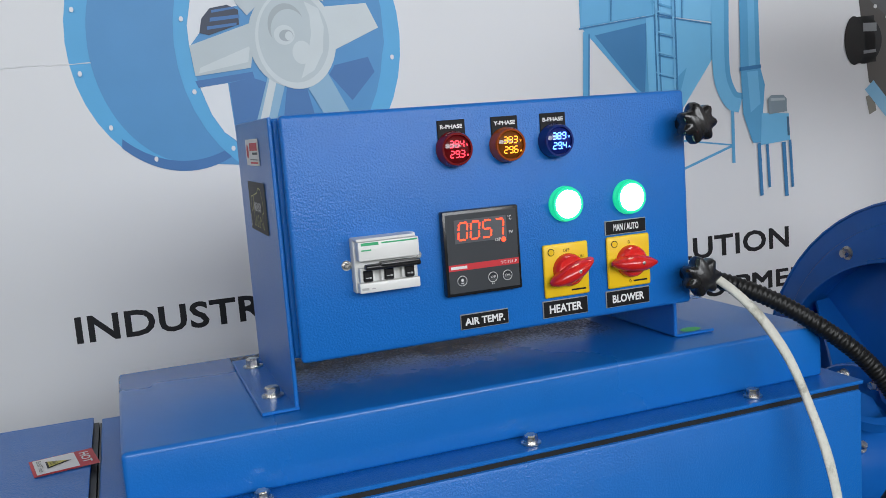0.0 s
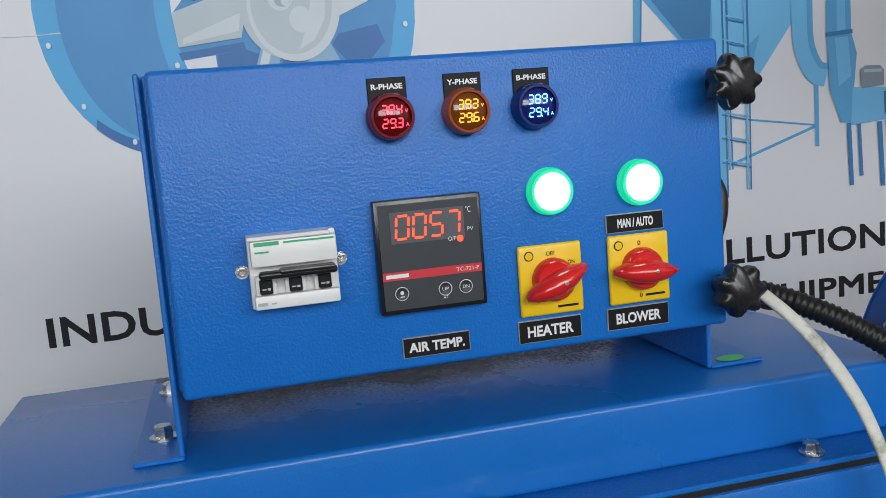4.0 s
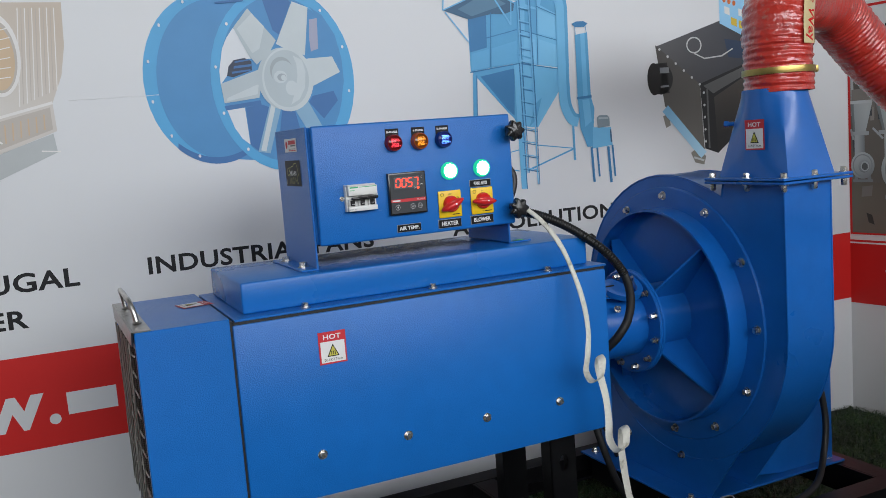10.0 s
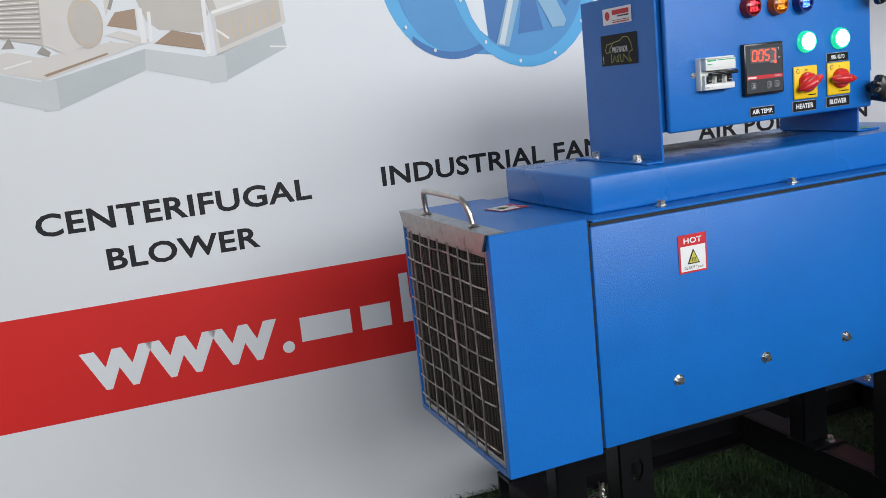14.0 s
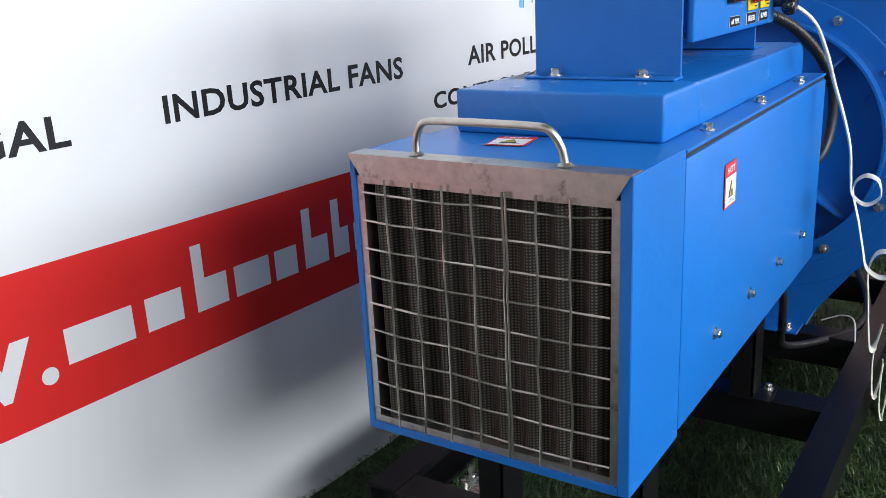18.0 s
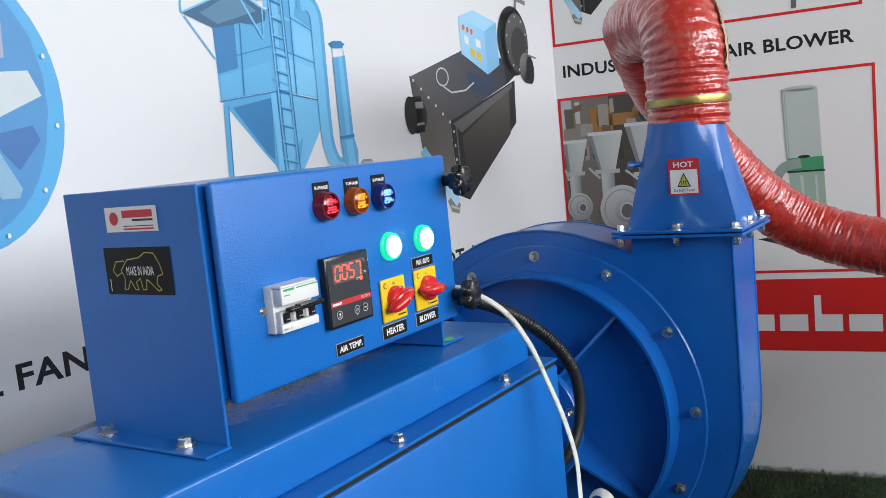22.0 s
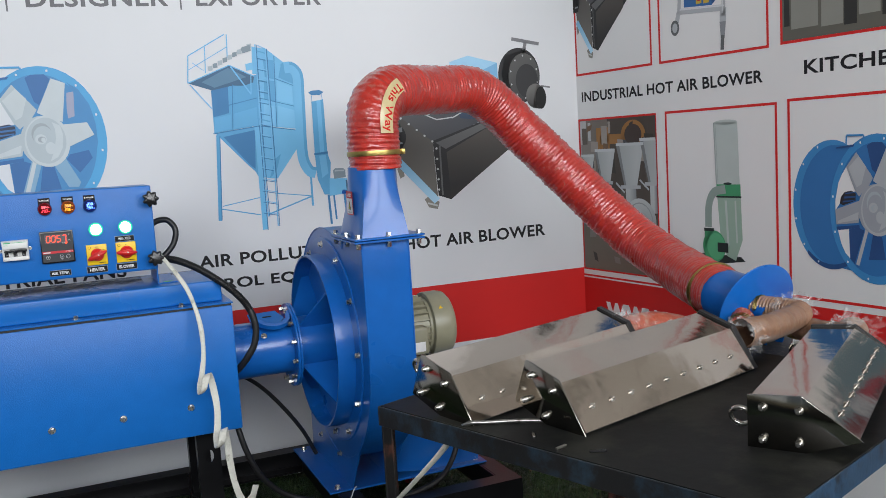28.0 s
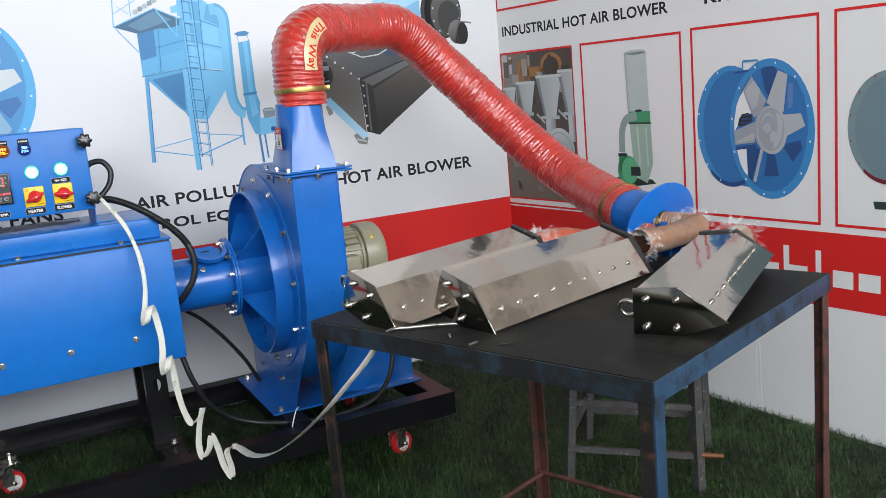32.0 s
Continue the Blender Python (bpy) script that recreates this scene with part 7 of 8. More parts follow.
for k in range(26):
    a = 2 * math.pi * k / 26
    if 150 < math.degrees(a) < 215:
        continue
    put("cooling_fin", moved(box(0.852, 0.973, -0.0016, 0.0016, 0.074, 0.090), Matrix.Translation((0, PY, PZ)) @ Matrix.Rotation(a, 4, "X")), M_MOTOR, motor)
for y in (0.045, 0.145):
    put("motor_foot", box(0.860, 0.965, y, y + 0.040, 0.459, 0.500, 0.004, 2), M_MOTOR, motor)
tbox = put("terminal_box", box(0.868, 0.956, 0.000, 0.060, 0.512, 0.590, 0.008, 3), M_MOTOR, motor, "terminal box on the motor's side")
put("rating_plate", moved(box(0, 0.052, 0, 0.026, 0, 0.001), facing(0.870, 0.022, 0.618, "front") @ Matrix.Rotation(radians(-35), 4, "X")), M_PLATE, motor, "dark rating plate with unreadable lines")
put("plate_line", moved(box(0.004, 0.040, 0.012, 0.016, 0.001, 0.0014), facing(0.870, 0.022, 0.618, "front") @ Matrix.Rotation(radians(-35), 4, "X")), M_LETTER, motor)
put("motor_sticker", flat([rect(0.890, 0.522, 0.943, 0.549)], Matrix.Translation((0, -0.0006, 0)) @ FRONT, 0.0006), M_STICKER, tbox, "white and yellow warning sticker", None)
put("sticker_mark", flat([[(0.894, 0.526), (0.914, 0.526), (0.904, 0.544)]], Matrix.Translation((0, -0.0006, 0)) @ FRONT, 0.0012), M_YELLOW, tbox, "", None)
put("cowl_mark", flat([[(-0.006, -0.005), (0.006, -0.005), (0.0, 0.006)]], facing(1.010, PY - 0.076, PZ + 0.061, "front") @ Matrix.Rotation(radians(-38), 4, "X"), 0.0012), M_YELLOW, motor, "", None)

# ---- black skid and legs ----
skid = thing("machine_skid", (0.45, 0.15, 0.06), "black enamelled steel skid on red wheeled castors", "skid")


def channel(x0, x1, y0, y1, z0, z1, t=0.006):
    """A rolled channel lying along its longer side, open inwards."""
    return box(x0, x1, y0, y1, z0, z1, 0.002, 1)


for y, s in ((-0.158, 1), (0.458, -1)):
    put("long_beam", yz_prism([(y, 0.098), (y + s * 0.053, 0.098), (y + s * 0.053, 0.104), (y + s * 0.006, 0.104), (y + s * 0.006, 0.160), (y + s * 0.053, 0.160), (y + s * 0.053, 0.166), (y, 0.166)], -0.250, 1.142), M_BLACK, skid)
for x in (-0.222, 0.345, 0.690, 1.112):
    put("cross_beam", join(box(x - 0.030, x - 0.024, -0.104, 0.404, 0.099, 0.165, 0.001, 1), box(x - 0.024, x + 0.030, -0.104, 0.404, 0.159, 0.165, 0.001, 1)), M_BLACK, skid)


def leg_upright(x, y):
    """A channel upright with an oval hole in its web and a bolted foot."""
    bm = bmesh.new()
    n = 24
    c = [(math.cos(2 * math.pi * k / n), math.sin(2 * math.pi * k / n)) for k in range(n)]
    holes = [(x + 0.011 * u, 0.335 + 0.018 * v) for u, v in c]
    ring = []
    for u, v in c:
        k = min(0.028 / max(abs(u), 1e-6), 0.122 / max(abs(v), 1e-6))
        ring.append((x + u * k, 0.290 + v * k))
    for yy, flip in ((y, False), (y + 0.005, True)):
        a, b = [bm.verts.new((p, yy, q)) for p, q in holes], [bm.verts.new((p, yy, q)) for p, q in ring]
        for k in range(n):
            j = (k + 1) % n
            bm.faces.new((a[k], a[j], b[j], b[k]))
        for cx_, cz_ in ((x - 0.028, 0.168), (x + 0.028, 0.168), (x - 0.028, 0.412), (x + 0.028, 0.412)):
            near = sorted(range(n), key=lambda k: (ring[k][0] - cx_) ** 2 + (ring[k][1] - cz_) ** 2)[:2]
            bm.faces.new((bm.verts.new((cx_, yy, cz_)), b[near[0]], b[near[1]]))
    bmesh.ops.recalc_face_normals(bm, faces=bm.faces[:])
    up = put("upright", join(bm, box(x - 0.0285, x - 0.0235, y + 0.0055, y + 0.040, 0.1665, 0.4125), box(x + 0.0235, x + 0.0285, y + 0.0055, y + 0.040, 0.1665, 0.4125), box(x - 0.034, x + 0.040, y - 0.030, y + 0.044, 0.166, 0.170)), M_BLACK, skid, "black channel upright with an oval hole", 40)
    bolts(up, [(x + 0.020, y - 0.016, 0.170)], (0, 0, 1), 0.0065, 0.010)


for x in (-0.215, 0.335):
    for y in (0.010, 0.215):
        leg_upright(x, y)


def castor(x, y, turn):
    """A swivel castor: plate with four bolts, fork, and a wheel with a red tyre and a white hub."""
    m = Matrix.Translation((x, y, 0.0)) @ Matrix.Rotation(radians(turn), 4, "Z")
    fork = put("castor", moved(join(box(-0.038, 0.038, -0.030, 0.030, 0.094, 0.097), moved(lathe([(0, 0.080), (0.018, 0.080), (0.022, 0.086), (0.022, 0.094), (0, 0.094)], 20), Matrix.Identity(4)), box(-0.016, 0.020, -0.0185, -0.0160, 0.030, 0.082, 0.001, 1), box(-0.016, 0.020, 0.0160, 0.0185, 0.030, 0.082, 0.001, 1)), m), M_ZINC, skid, "zinc plated swivel castor")
    wm = m @ Matrix.Translation((0.018, 0, 0.034)) @ Matrix.Rotation(radians(90), 4, "X")
    wheel = put("wheel", moved(lathe([(0.024, -0.013), (0.032, -0.013), (0.034, -0.009), (0.034, 0.009), (0.032, 0.013), (0.024, 0.013)], 36, True), wm), M_CASTER_RED, fork, "red tyred castor wheel")
    put("hub", moved(lathe([(0, -0.011), (0.010, -0.0125), (0.012, -0.009), (0.024, -0.010), (0.024, 0.010), (0.012, 0.009), (0.010, 0.0125), (0, 0.011)], 30), wm), M_CASTER_HUB, wheel, "white nylon hub")
    put("axle", moved(lathe([(0, -0.022), (0.005, -0.022), (0.005, 0.022), (0, 0.022)], 12), wm), M_ZINC, wheel)
    bolts(fork, [tuple(m @ Vector((a, b, 0.097))) for a in (-0.028, 0.028) for b in (-0.020, 0.020)], (0, 0, 1), 0.0066, 0.022)


castor(-0.075, 0.360, 20)
castor(0.960, -0.118, 25)
castor(0.995, 0.360, 60)
castor(-0.136, -0.124, 15)
# ---- steel work table ----
TZ = 0.663
# the table, the stool and what lies on them stand turned a little against the machine
SET = Matrix.Translation((0.003, -0.013, 0.0)) @ Matrix.Rotation(radians(-2.15), 4, "Z")
RAISED = Matrix.Translation((0, 0, 0.008)) @ SET
T_AT, T_TURN = (0.535, -0.840), math.atan2(0.254, 0.606)
TABLE = SET @ Matrix.Translation((T_AT[0], T_AT[1], 0)) @ Matrix.Rotation(T_TURN, 4, "Z")
TW, TD = 0.657, 0.701  # along its local x, and along -y
table = thing("work_table", TABLE @ Matrix.Translation((TW / 2, -TD / 2, 0)), "black sheet steel work table on rusty angle iron legs", "table")


def tput(name, bm, mat, label="", smooth=35):
    return put(name, moved(bm, TABLE), mat, table, label, smooth)


tput("tabletop", box(0.003, TW - 0.003, -TD + 0.003, -0.003, TZ - 0.006, TZ, 0.001, 1), M_TABLE, "scuffed black sheet top")
for x0, x1, y0, y1 in ((0, TW, -0.003, 0), (0, TW, -TD, -TD + 0.003), (0, 0.003, -TD + 0.003, -0.003), (TW - 0.003, TW, -TD + 0.003, -0.003)):
    scraped = y0 == -TD
    tput("edge_angle", box(x0, x1, y0, y1, TZ - 0.034, TZ - 0.001, 0.0008, 1), M_TABLE_BLUE if scraped else M_TABLE_EDGE, "scraped blue angle iron edge" if scraped else "worn blue and black angle iron edge")
for x, sx in ((0.003, 1), (TW - 0.003, -1)):
    for y, sy in ((-0.003, -1), (-TD + 0.003, 1)):
        a = box(min(x, x + sx * 0.026), max(x, x + sx * 0.026), min(y, y + sy * 0.004), max(y, y + sy * 0.004), 0.004, TZ - 0.007, 0.0008, 1)
        b = box(min(x, x + sx * 0.004), max(x, x + sx * 0.004), min(y + sy * 0.004, y + sy * 0.026), max(y + sy * 0.004, y + sy * 0.026), 0.004, TZ - 0.007, 0.0008, 1)
        blue = sx > 0 and sy > 0
        leg = tput("leg", b if blue else join(a, b), M_LEG_DARK if sx > 0 else M_RUST, "blackened rusty angle iron leg" if sx > 0 else "rusty red oxide angle iron leg")
        if blue:
            put("leg_flange", moved(a, TABLE), M_TABLE_BLUE, leg, "scraped blue flange")
        put("leg_foot", moved(lathe([(0, 0), (0.024, 0), (0.024, 0.006), (0.012, 0.010), (0, 0.010)], 18), TABLE @ Matrix.Translation((x + sx * 0.012, y + sy * 0.012, 0))), M_STOOL, leg)
for y in (-0.020, -TD + 0.020):
    tput("stretcher", tube([Vector((0.010, y, 0.105)), Vector((TW - 0.010, y, 0.105))], 0.006, 10), M_RUST, "thin rusty stretcher rod", 60)
tput("stretcher", tube([Vector((0.018, -0.010, 0.108)), Vector((0.018, -TD + 0.010, 0.108))], 0.006, 10), M_RUST, "thin rusty stretcher rod", 60)
tput("stretcher", tube([Vector((TW - 0.018, -0.010, 0.108)), Vector((TW - 0.018, -TD + 0.010, 0.108))], 0.006, 10), M_RUST, "thin rusty stretcher rod", 60)

# ---- stool behind the table, which carries the air distributor ----
S_AT = SET @ Vector((1.262, -0.517, 0))
S_ALONG = (SET.to_3x3() @ Vector((0.236, -0.233, 0))).normalized()
S_ACROSS = Vector((-S_ALONG.y, S_ALONG.x, 0))
stool = thing("stool", Matrix.Translation(S_AT + S_ALONG * 0.165 + S_ACROSS * 0.14), "paint spattered grey steel stool standing behind the table", "stool")
tops = []
for i, j in ((0, 0), (1, 0), (0, 1), (1, 1)):
    low = S_AT + S_ALONG * 0.332 * i + S_ACROSS * 0.28 * j
    high = S_AT + S_ALONG * (0.040 + 0.285 * i) + S_ACROSS * (0.03 + 0.22 * j) + Vector((0, 0, 0.556))
    tops.append((low, high))
    put("leg", tube([low + Vector((0, 0, 0.0)), (low + high) / 2, high], 0.0165, 4), M_STOOL, stool, "paint spattered square bar leg", 30)
for a, b, h in ((0, 1, 0.10), (0, 2, 0.14), (1, 3, 0.14), (2, 3, 0.10), (0, 1, 0.225), (2, 3, 0.225)):
    p, q = tops[a][0].lerp(tops[a][1], h / 0.556), tops[b][0].lerp(tops[b][1], h / 0.556)
    put("rung", tube([p, (p + q) / 2, q], 0.0105, 4), M_STOOL, stool, "", 30)
seat_m = Matrix.Translation(S_AT + Vector((0, 0, 0))) @ Matrix.Rotation(math.atan2(S_ALONG.y, S_ALONG.x), 4, "Z")
put("seat", moved(box(0.010, 0.322, 0.005, 0.275, 0.556, 0.574, 0.004, 2), seat_m), M_STOOL, stool, "grey stool seat")
put("copper_rod", tube([tops[1][0].lerp(tops[1][1], 0.185) + S_ALONG * (-0.03), tops[1][0].lerp(tops[1][1], 0.185) + S_ALONG * 0.062], 0.007, 10), M_COPPER, stool, "short copper coloured rod end", 60)

# ---- three stainless air knives ----
PROFILE = [(-0.135, -0.026), (-0.135, 0.042), (-0.066, 0.046), (0.0, 0.0), (-0.066, -0.026)]


def air_knife():
    """One air knife, its nose line along +x from the origin, its body towards +y: body, end plates, nozzle screws, lifting ring, rubber."""
    L = 0.455
    ob = thing("air_knife", Matrix.Identity(4), "polished stainless air knife with bolted end plates on the table", "air knife", "air knives on the table")
    pts = [(-s, h) for s, h in PROFILE]

    def run(outline, x0, x1, bev=0.0):
        bm = prism(outline, x1 - x0, bev)
        moved(bm, Matrix(((0, 0, 1, x0), (1, 0, 0, 0), (0, 1, 0, 0), (0, 0, 0, 1))))
        bmesh.ops.recalc_face_normals(bm, faces=bm.faces[:])
        return bm

    part("body", run(pts, 0.003, L), M_STEEL, ob, "mirror polished folded body", 20)
    grown = [(y + (0.003 if y > 0.05 else -0.004), z + (0.003 if z > 0 else -0.003)) for y, z in pts]
    end = part("end_plate", run(grown, -0.001, 0.003, 0.0006), M_STEEL_DIMMED, ob, "steel end plate with four dome nuts, dark reflection in its colour", 30)
    rubber = part("rubber_edge", run([(y * 1.02 + 0.0, z * 1.08) for y, z in pts], L - 0.002, L + 0.010), M_RUBBER, ob, "black rubber edge strip", 30)
    dome = lathe([(0.0056, 0), (0.0056, 0.0025), (0.0045, 0.004), (0.0040, 0.008), (0.0025, 0.010), (0, 0.010)], 16)
    first = None
    for y, z in ((0.118, 0.030), (0.072, 0.030), (0.118, -0.014), (0.072, -0.014)):
        if first is None:
            first = part("dome_nut", dome, M_ZINC, end, "bright dome nut", 40)
            o = first
        else:
            o = new("dome_nut", first.data)
            o.parent = end
            tagged(o, "bright dome nut")
        o.matrix_basis = Matrix.Translation((-0.001, y, z)) @ Matrix.Rotation(radians(-90), 4, "Y")
    # screws along the upper nozzle face
    a, b = Vector((0, 0.0, 0.0)), Vector((0, 0.066, 0.046))
    out = Vector((0, -(b.z), b.y)).normalized()
    spot = a.lerp(b, 0.42)
    turn = Vector((0, 0, 1)).rotation_difference(out).to_matrix().to_4x4()
    screw = lathe([(0.0046, 0), (0.0046, 0.0007), (0.0032, 0.0008), (0.0032, 0.0026), (0.0021, 0.0028), (0.0019, 0.006), (0, 0.0064)], 14)
    first = None
    for k in range(9):
        if first is None:
            first = o = part("nozzle_screw", screw, M_ZINC, ob, "small stud with nut", 40)
        else:
            o = new("nozzle_screw", first.data)
            o.parent = ob
            tagged(o, "small stud with nut")
        o.matrix_basis = Matrix.Translation((0.040 + 0.046 * k, spot.y, spot.z)) @ turn @ Matrix.Rotation(1.2 + 0.12 * math.sin(3 * k), 4, "Z")
    ring = lathe([(0.0135 + 0.0032 * math.cos(2 * math.pi * k / 10), 0.0032 * math.sin(2 * math.pi * k / 10)) for k in range(10)], 26, True)
    eye = part("lifting_ring", moved(ring, Matrix.Translation((0.014, 0.150, 0.010)) @ Matrix.Rotation(radians(72), 4, "Y")), M_ZINC, ob, "zinc lifting eye", 60)
    o = new("lifting_ring", eye.data)
    o.parent = ob
    o.matrix_basis = Matrix.Translation((L - 0.06, 0, 0))
    # air slot drawn as a solid dark strip, its shade in the colour
    part("nose_slot", moved(box(0.006, L - 0.004, 0.0006, 0.010, -0.0022, 0.0005), Matrix.Identity(4)), M_DARK, ob)
    return ob


# mirror steel too, its colour darkened for the dark surroundings it reflects
M_STEEL_DIMMED = surface("steel_with_painted_dark_reflection", (0.30, 0.28, 0.25), 0.09, 1.0, 8, 0.08, 0.02, 20)
knife = air_knife()
ROLL = radians(21.5)


def knife_pose(x, y, z, angle, roll):
    return SET @ Matrix.Translation((x, y, z)) @ Matrix.Rotation(radians(angle), 4, "Z") @ Matrix.Rotation(roll, 4, "X")


knife.matrix_basis = knife_pose(0.632, -1.022, TZ + 0.0035, 21.0, ROLL)
middle = copy_thing(knife, knife_pose(0.752, -1.150, TZ + 0.0035, 19.0, ROLL))
bpy.data.objects.remove([o for o in middle.children if o.name.startswith("lifting_ring") and o.matrix_basis.translation.x < 0.1][0])
copy_thing(knife, knife_pose(1.000, -1.408, TZ + 0.0270, 36.3, 0.0))

# ---- big red hose from the blower to the distributor ----
HOSE_LINE = smooth_line([(0.781, -0.146, 1.040), (0.781, -0.146, 1.070), (0.781, -0.145, 1.120), (0.785, -0.142, 1.172), (0.810, -0.125, 1.212), (0.862, -0.090, 1.233), (0.950, -0.030, 1.238), (1.060, 0.035, 1.241), (1.160, 0.072, 1.240), (1.235, 0.088, 1.200), (1.312, 0.080, 1.124), (1.385, 0.046, 1.040), (1.452, 0.000, 0.953), (1.512, -0.056, 0.868), (1.562, -0.135, 0.788), (1.577, -0.230, 0.742), (1.563, -0.340, 0.715), (1.540, -0.450, 0.697), (1.524, -0.520, 0.688), (1.512, -0.565, 0.684)], 40)


def hose_frames(line):
    side, out = None, []
    for i, p in enumerate(line):
        ahead = (line[min(i + 1, len(line) - 1)] - line[max(i - 1, 0)]).normalized()
        if side is None:
            side = (Vector((0, -1, 0)) - ahead * Vector((0, -1, 0)).dot(ahead)).normalized()
        side = (side - ahead * side.dot(ahead)).normalized()
        out.append((p, side, ahead.cross(side)))
    return out


def ribbed(line, radius, pitch, depth, n=40, seed=1, wrinkle=0.0012):
    """A hose with a wound wire rib and a wrinkled film."""
    noise.seed_set(seed)
    bm = bmesh.new()
    rings, way = [], 0.0
    frames = hose_frames(line)
    for i, (p, a, b) in enumerate(frames):
        if i:
            way += (p - frames[i - 1][0]).length
        ring = []
        for k in range(n):
            t = 2 * math.pi * k / n
            q = p + (a * math.cos(t) + b * math.sin(t)) * radius
            folds = noise.noise(Vector((way * 95 + 0.5 * t, 2.2 * math.cos(t), 2.2 * math.sin(t)))) + 0.55 * noise.noise(Vector((way * 210 - 0.8 * t, 5 * math.cos(t), 5 * math.sin(t) + 9)))
            r = radius + depth * math.sin(2 * math.pi * (way / pitch) + t) + wrinkle * 0.6 * noise.noise(q * 38) + wrinkle * folds
            ring.append(bm.verts.new(p + (a * math.cos(t) + b * math.sin(t)) * r))
        rings.append(ring)
    for u, v in zip(rings, rings[1:]):
        for k in range(n):
            bm.faces.new((u[k], u[(k + 1) % n], v[(k + 1) % n], v[k]))
    bmesh.ops.recalc_face_normals(bm, faces=bm.faces[:])
    return bm


hose = thing("flexible_hose", (0.781, -0.142, 1.010), "red ribbed silicone hose in shiny film, clamped to the blower outlet", "hose")
put("tube", ribbed(HOSE_LINE, 0.0652, 0.0125, 0.0009, 52, 1, 0.0025), M_HOSE, hose, "", 80)


def clamp(line_at, ahead, radius, parent, label="yellow passivated worm drive clamp"):
    m = Matrix.Translation(line_at) @ Vector((0, 0, 1)).rotation_difference(ahead).to_matrix().to_4x4()
    band = put("hose_clamp", moved(lathe([(radius, -0.006), (radius + 0.0016, -0.006), (radius + 0.0022, 0), (radius + 0.0016, 0.006), (radius, 0.006)], 40), m), M_BRASS, parent, label, 40)
    put("clamp_screw", moved(box(radius, radius + 0.010, -0.012, 0.016, -0.007, 0.007, 0.002, 2), m @ Matrix.Rotation(radians(-20), 4, "Z")), M_BRASS, band)


clamp(Vector((0.781, -0.146, 1.080)), Vector((0, 0, 1)), 0.0668, hose)
turn = Matrix.Translation((1.528, -0.505, 0.690)) @ Vector((0, 0, 1)).rotation_difference(Vector((-0.22, -0.96, -0.14)).normalized()).to_matrix().to_4x4()
for k in range(4):
    ring = [turn @ Vector(((0.0685 + 0.002 * math.sin(3 * a + k)) * math.cos(a), 0.0685 * math.sin(a), -0.010 + 0.005 * k + 0.006 * math.sin(a + 0.8 * k))) for a in [2 * math.pi * j / 36 for j in range(37)]]
    put("binding_wire", tube(ring, 0.0016, 6), M_BRASS, hose, "thin gold binding wire", 60)
put("wire_twist", tube(smooth_line([turn @ Vector(p) for p in ((0.066, -0.02, 0.0), (0.082, -0.03, 0.004), (0.086, -0.05, -0.004), (0.080, -0.075, -0.012))], 6), 0.0022, 6), M_BRASS, hose, "twisted ends of the binding wire", 60)

# the cream label with red words, laid on the hose
FR = hose_frames(HOSE_LINE)
WAYS = [0.0]
for a, b in zip(FR, FR[1:]):
    WAYS.append(WAYS[-1] + (b[0] - a[0]).length)


def on_hose(way, angle, r):
    i = min(max(int(np.searchsorted(WAYS, way)), 1), len(WAYS) - 1)
    f = (way - WAYS[i - 1]) / (WAYS[i] - WAYS[i - 1])
    p, a, b = FR[i - 1][0].lerp(FR[i][0], f), FR[i - 1][1].lerp(FR[i][1], f), FR[i - 1][2].lerp(FR[i][2], f)
    return p + (a * math.cos(angle) + b * math.sin(angle)) * r


def hose_patch(w0, w1, a0, a1, r, mat, name):
    bm = bmesh.new()
    grid = [[bm.verts.new(on_hose(w0 + (w1 - w0) * i / 24, a0 + (a1 - a0) * j / 10, r)) for j in range(11)] for i in range(25)]
    for i in range(24):
        for j in range(10):
            bm.faces.new((grid[i][j], grid[i + 1][j], grid[i + 1][j + 1], grid[i][j + 1]))
    return put(name, bm, mat, hose, "cream flow label" if name == "flow_label" else "", 60)


M_CREAM = surface("cream_paper_label", (0.62, 0.50, 0.26), 0.35, 0, 60, 0.12, coat=0.5)
A_MID = radians(12)
hose_patch(0.085, 0.205, A_MID - 0.26, A_MID + 0.26, 0.0698, M_CREAM, "flow_label")
text = fit_text("This Way", 0, 0, 0.112, 0.026, M_REDPLASTIC, hose, "label_lettering", 0.02, 0)
for v in text.data.vertices:
    v.co = world_of(hose).inverted() @ on_hose(0.089 + (0.112 - v.co.x), A_MID - 0.19 + v.co.y / 0.0655, 0.0706)

# ---- air distributor at the hose's end ----
D_N = SET.to_3x3() @ Vector((0.05, -0.93, -0.30)).normalized()
D_C = RAISED @ Vector((1.552, -0.572, 0.658))
dist = thing("air_distributor", D_C - Vector((0, 0, 0.11)), "blue distributor drum with a round face plate, resting on the stool", "distributor")
start, n0 = Vector((1.517, -0.548, 0.686)), Vector((-0.20, -0.95, -0.24)).normalized()
bm = bmesh.new()
rings = []
for k in range(9):
    g = k / 8
    c = start.lerp(D_C, g)
    nn = n0.lerp(D_N, g).normalized()
    q = Vector((0, 0, 1)).rotation_difference(nn).to_matrix()
    r = 0.064 + 0.006 * g
    rings.append([bm.verts.new(c + q @ Vector((r * math.cos(2 * math.pi * j / 40), r * math.sin(2 * math.pi * j / 40), 0))) for j in range(40)])
for a, b in zip(rings, rings[1:]):
    for j in range(40):
        bm.faces.new((a[j], a[(j + 1) % 40], b[(j + 1) % 40], b[j]))
bmesh.ops.recalc_face_normals(bm, faces=bm.faces[:])
put("cone", bm, M_BLUE_PAINT, dist, "dark blue cone", 60)
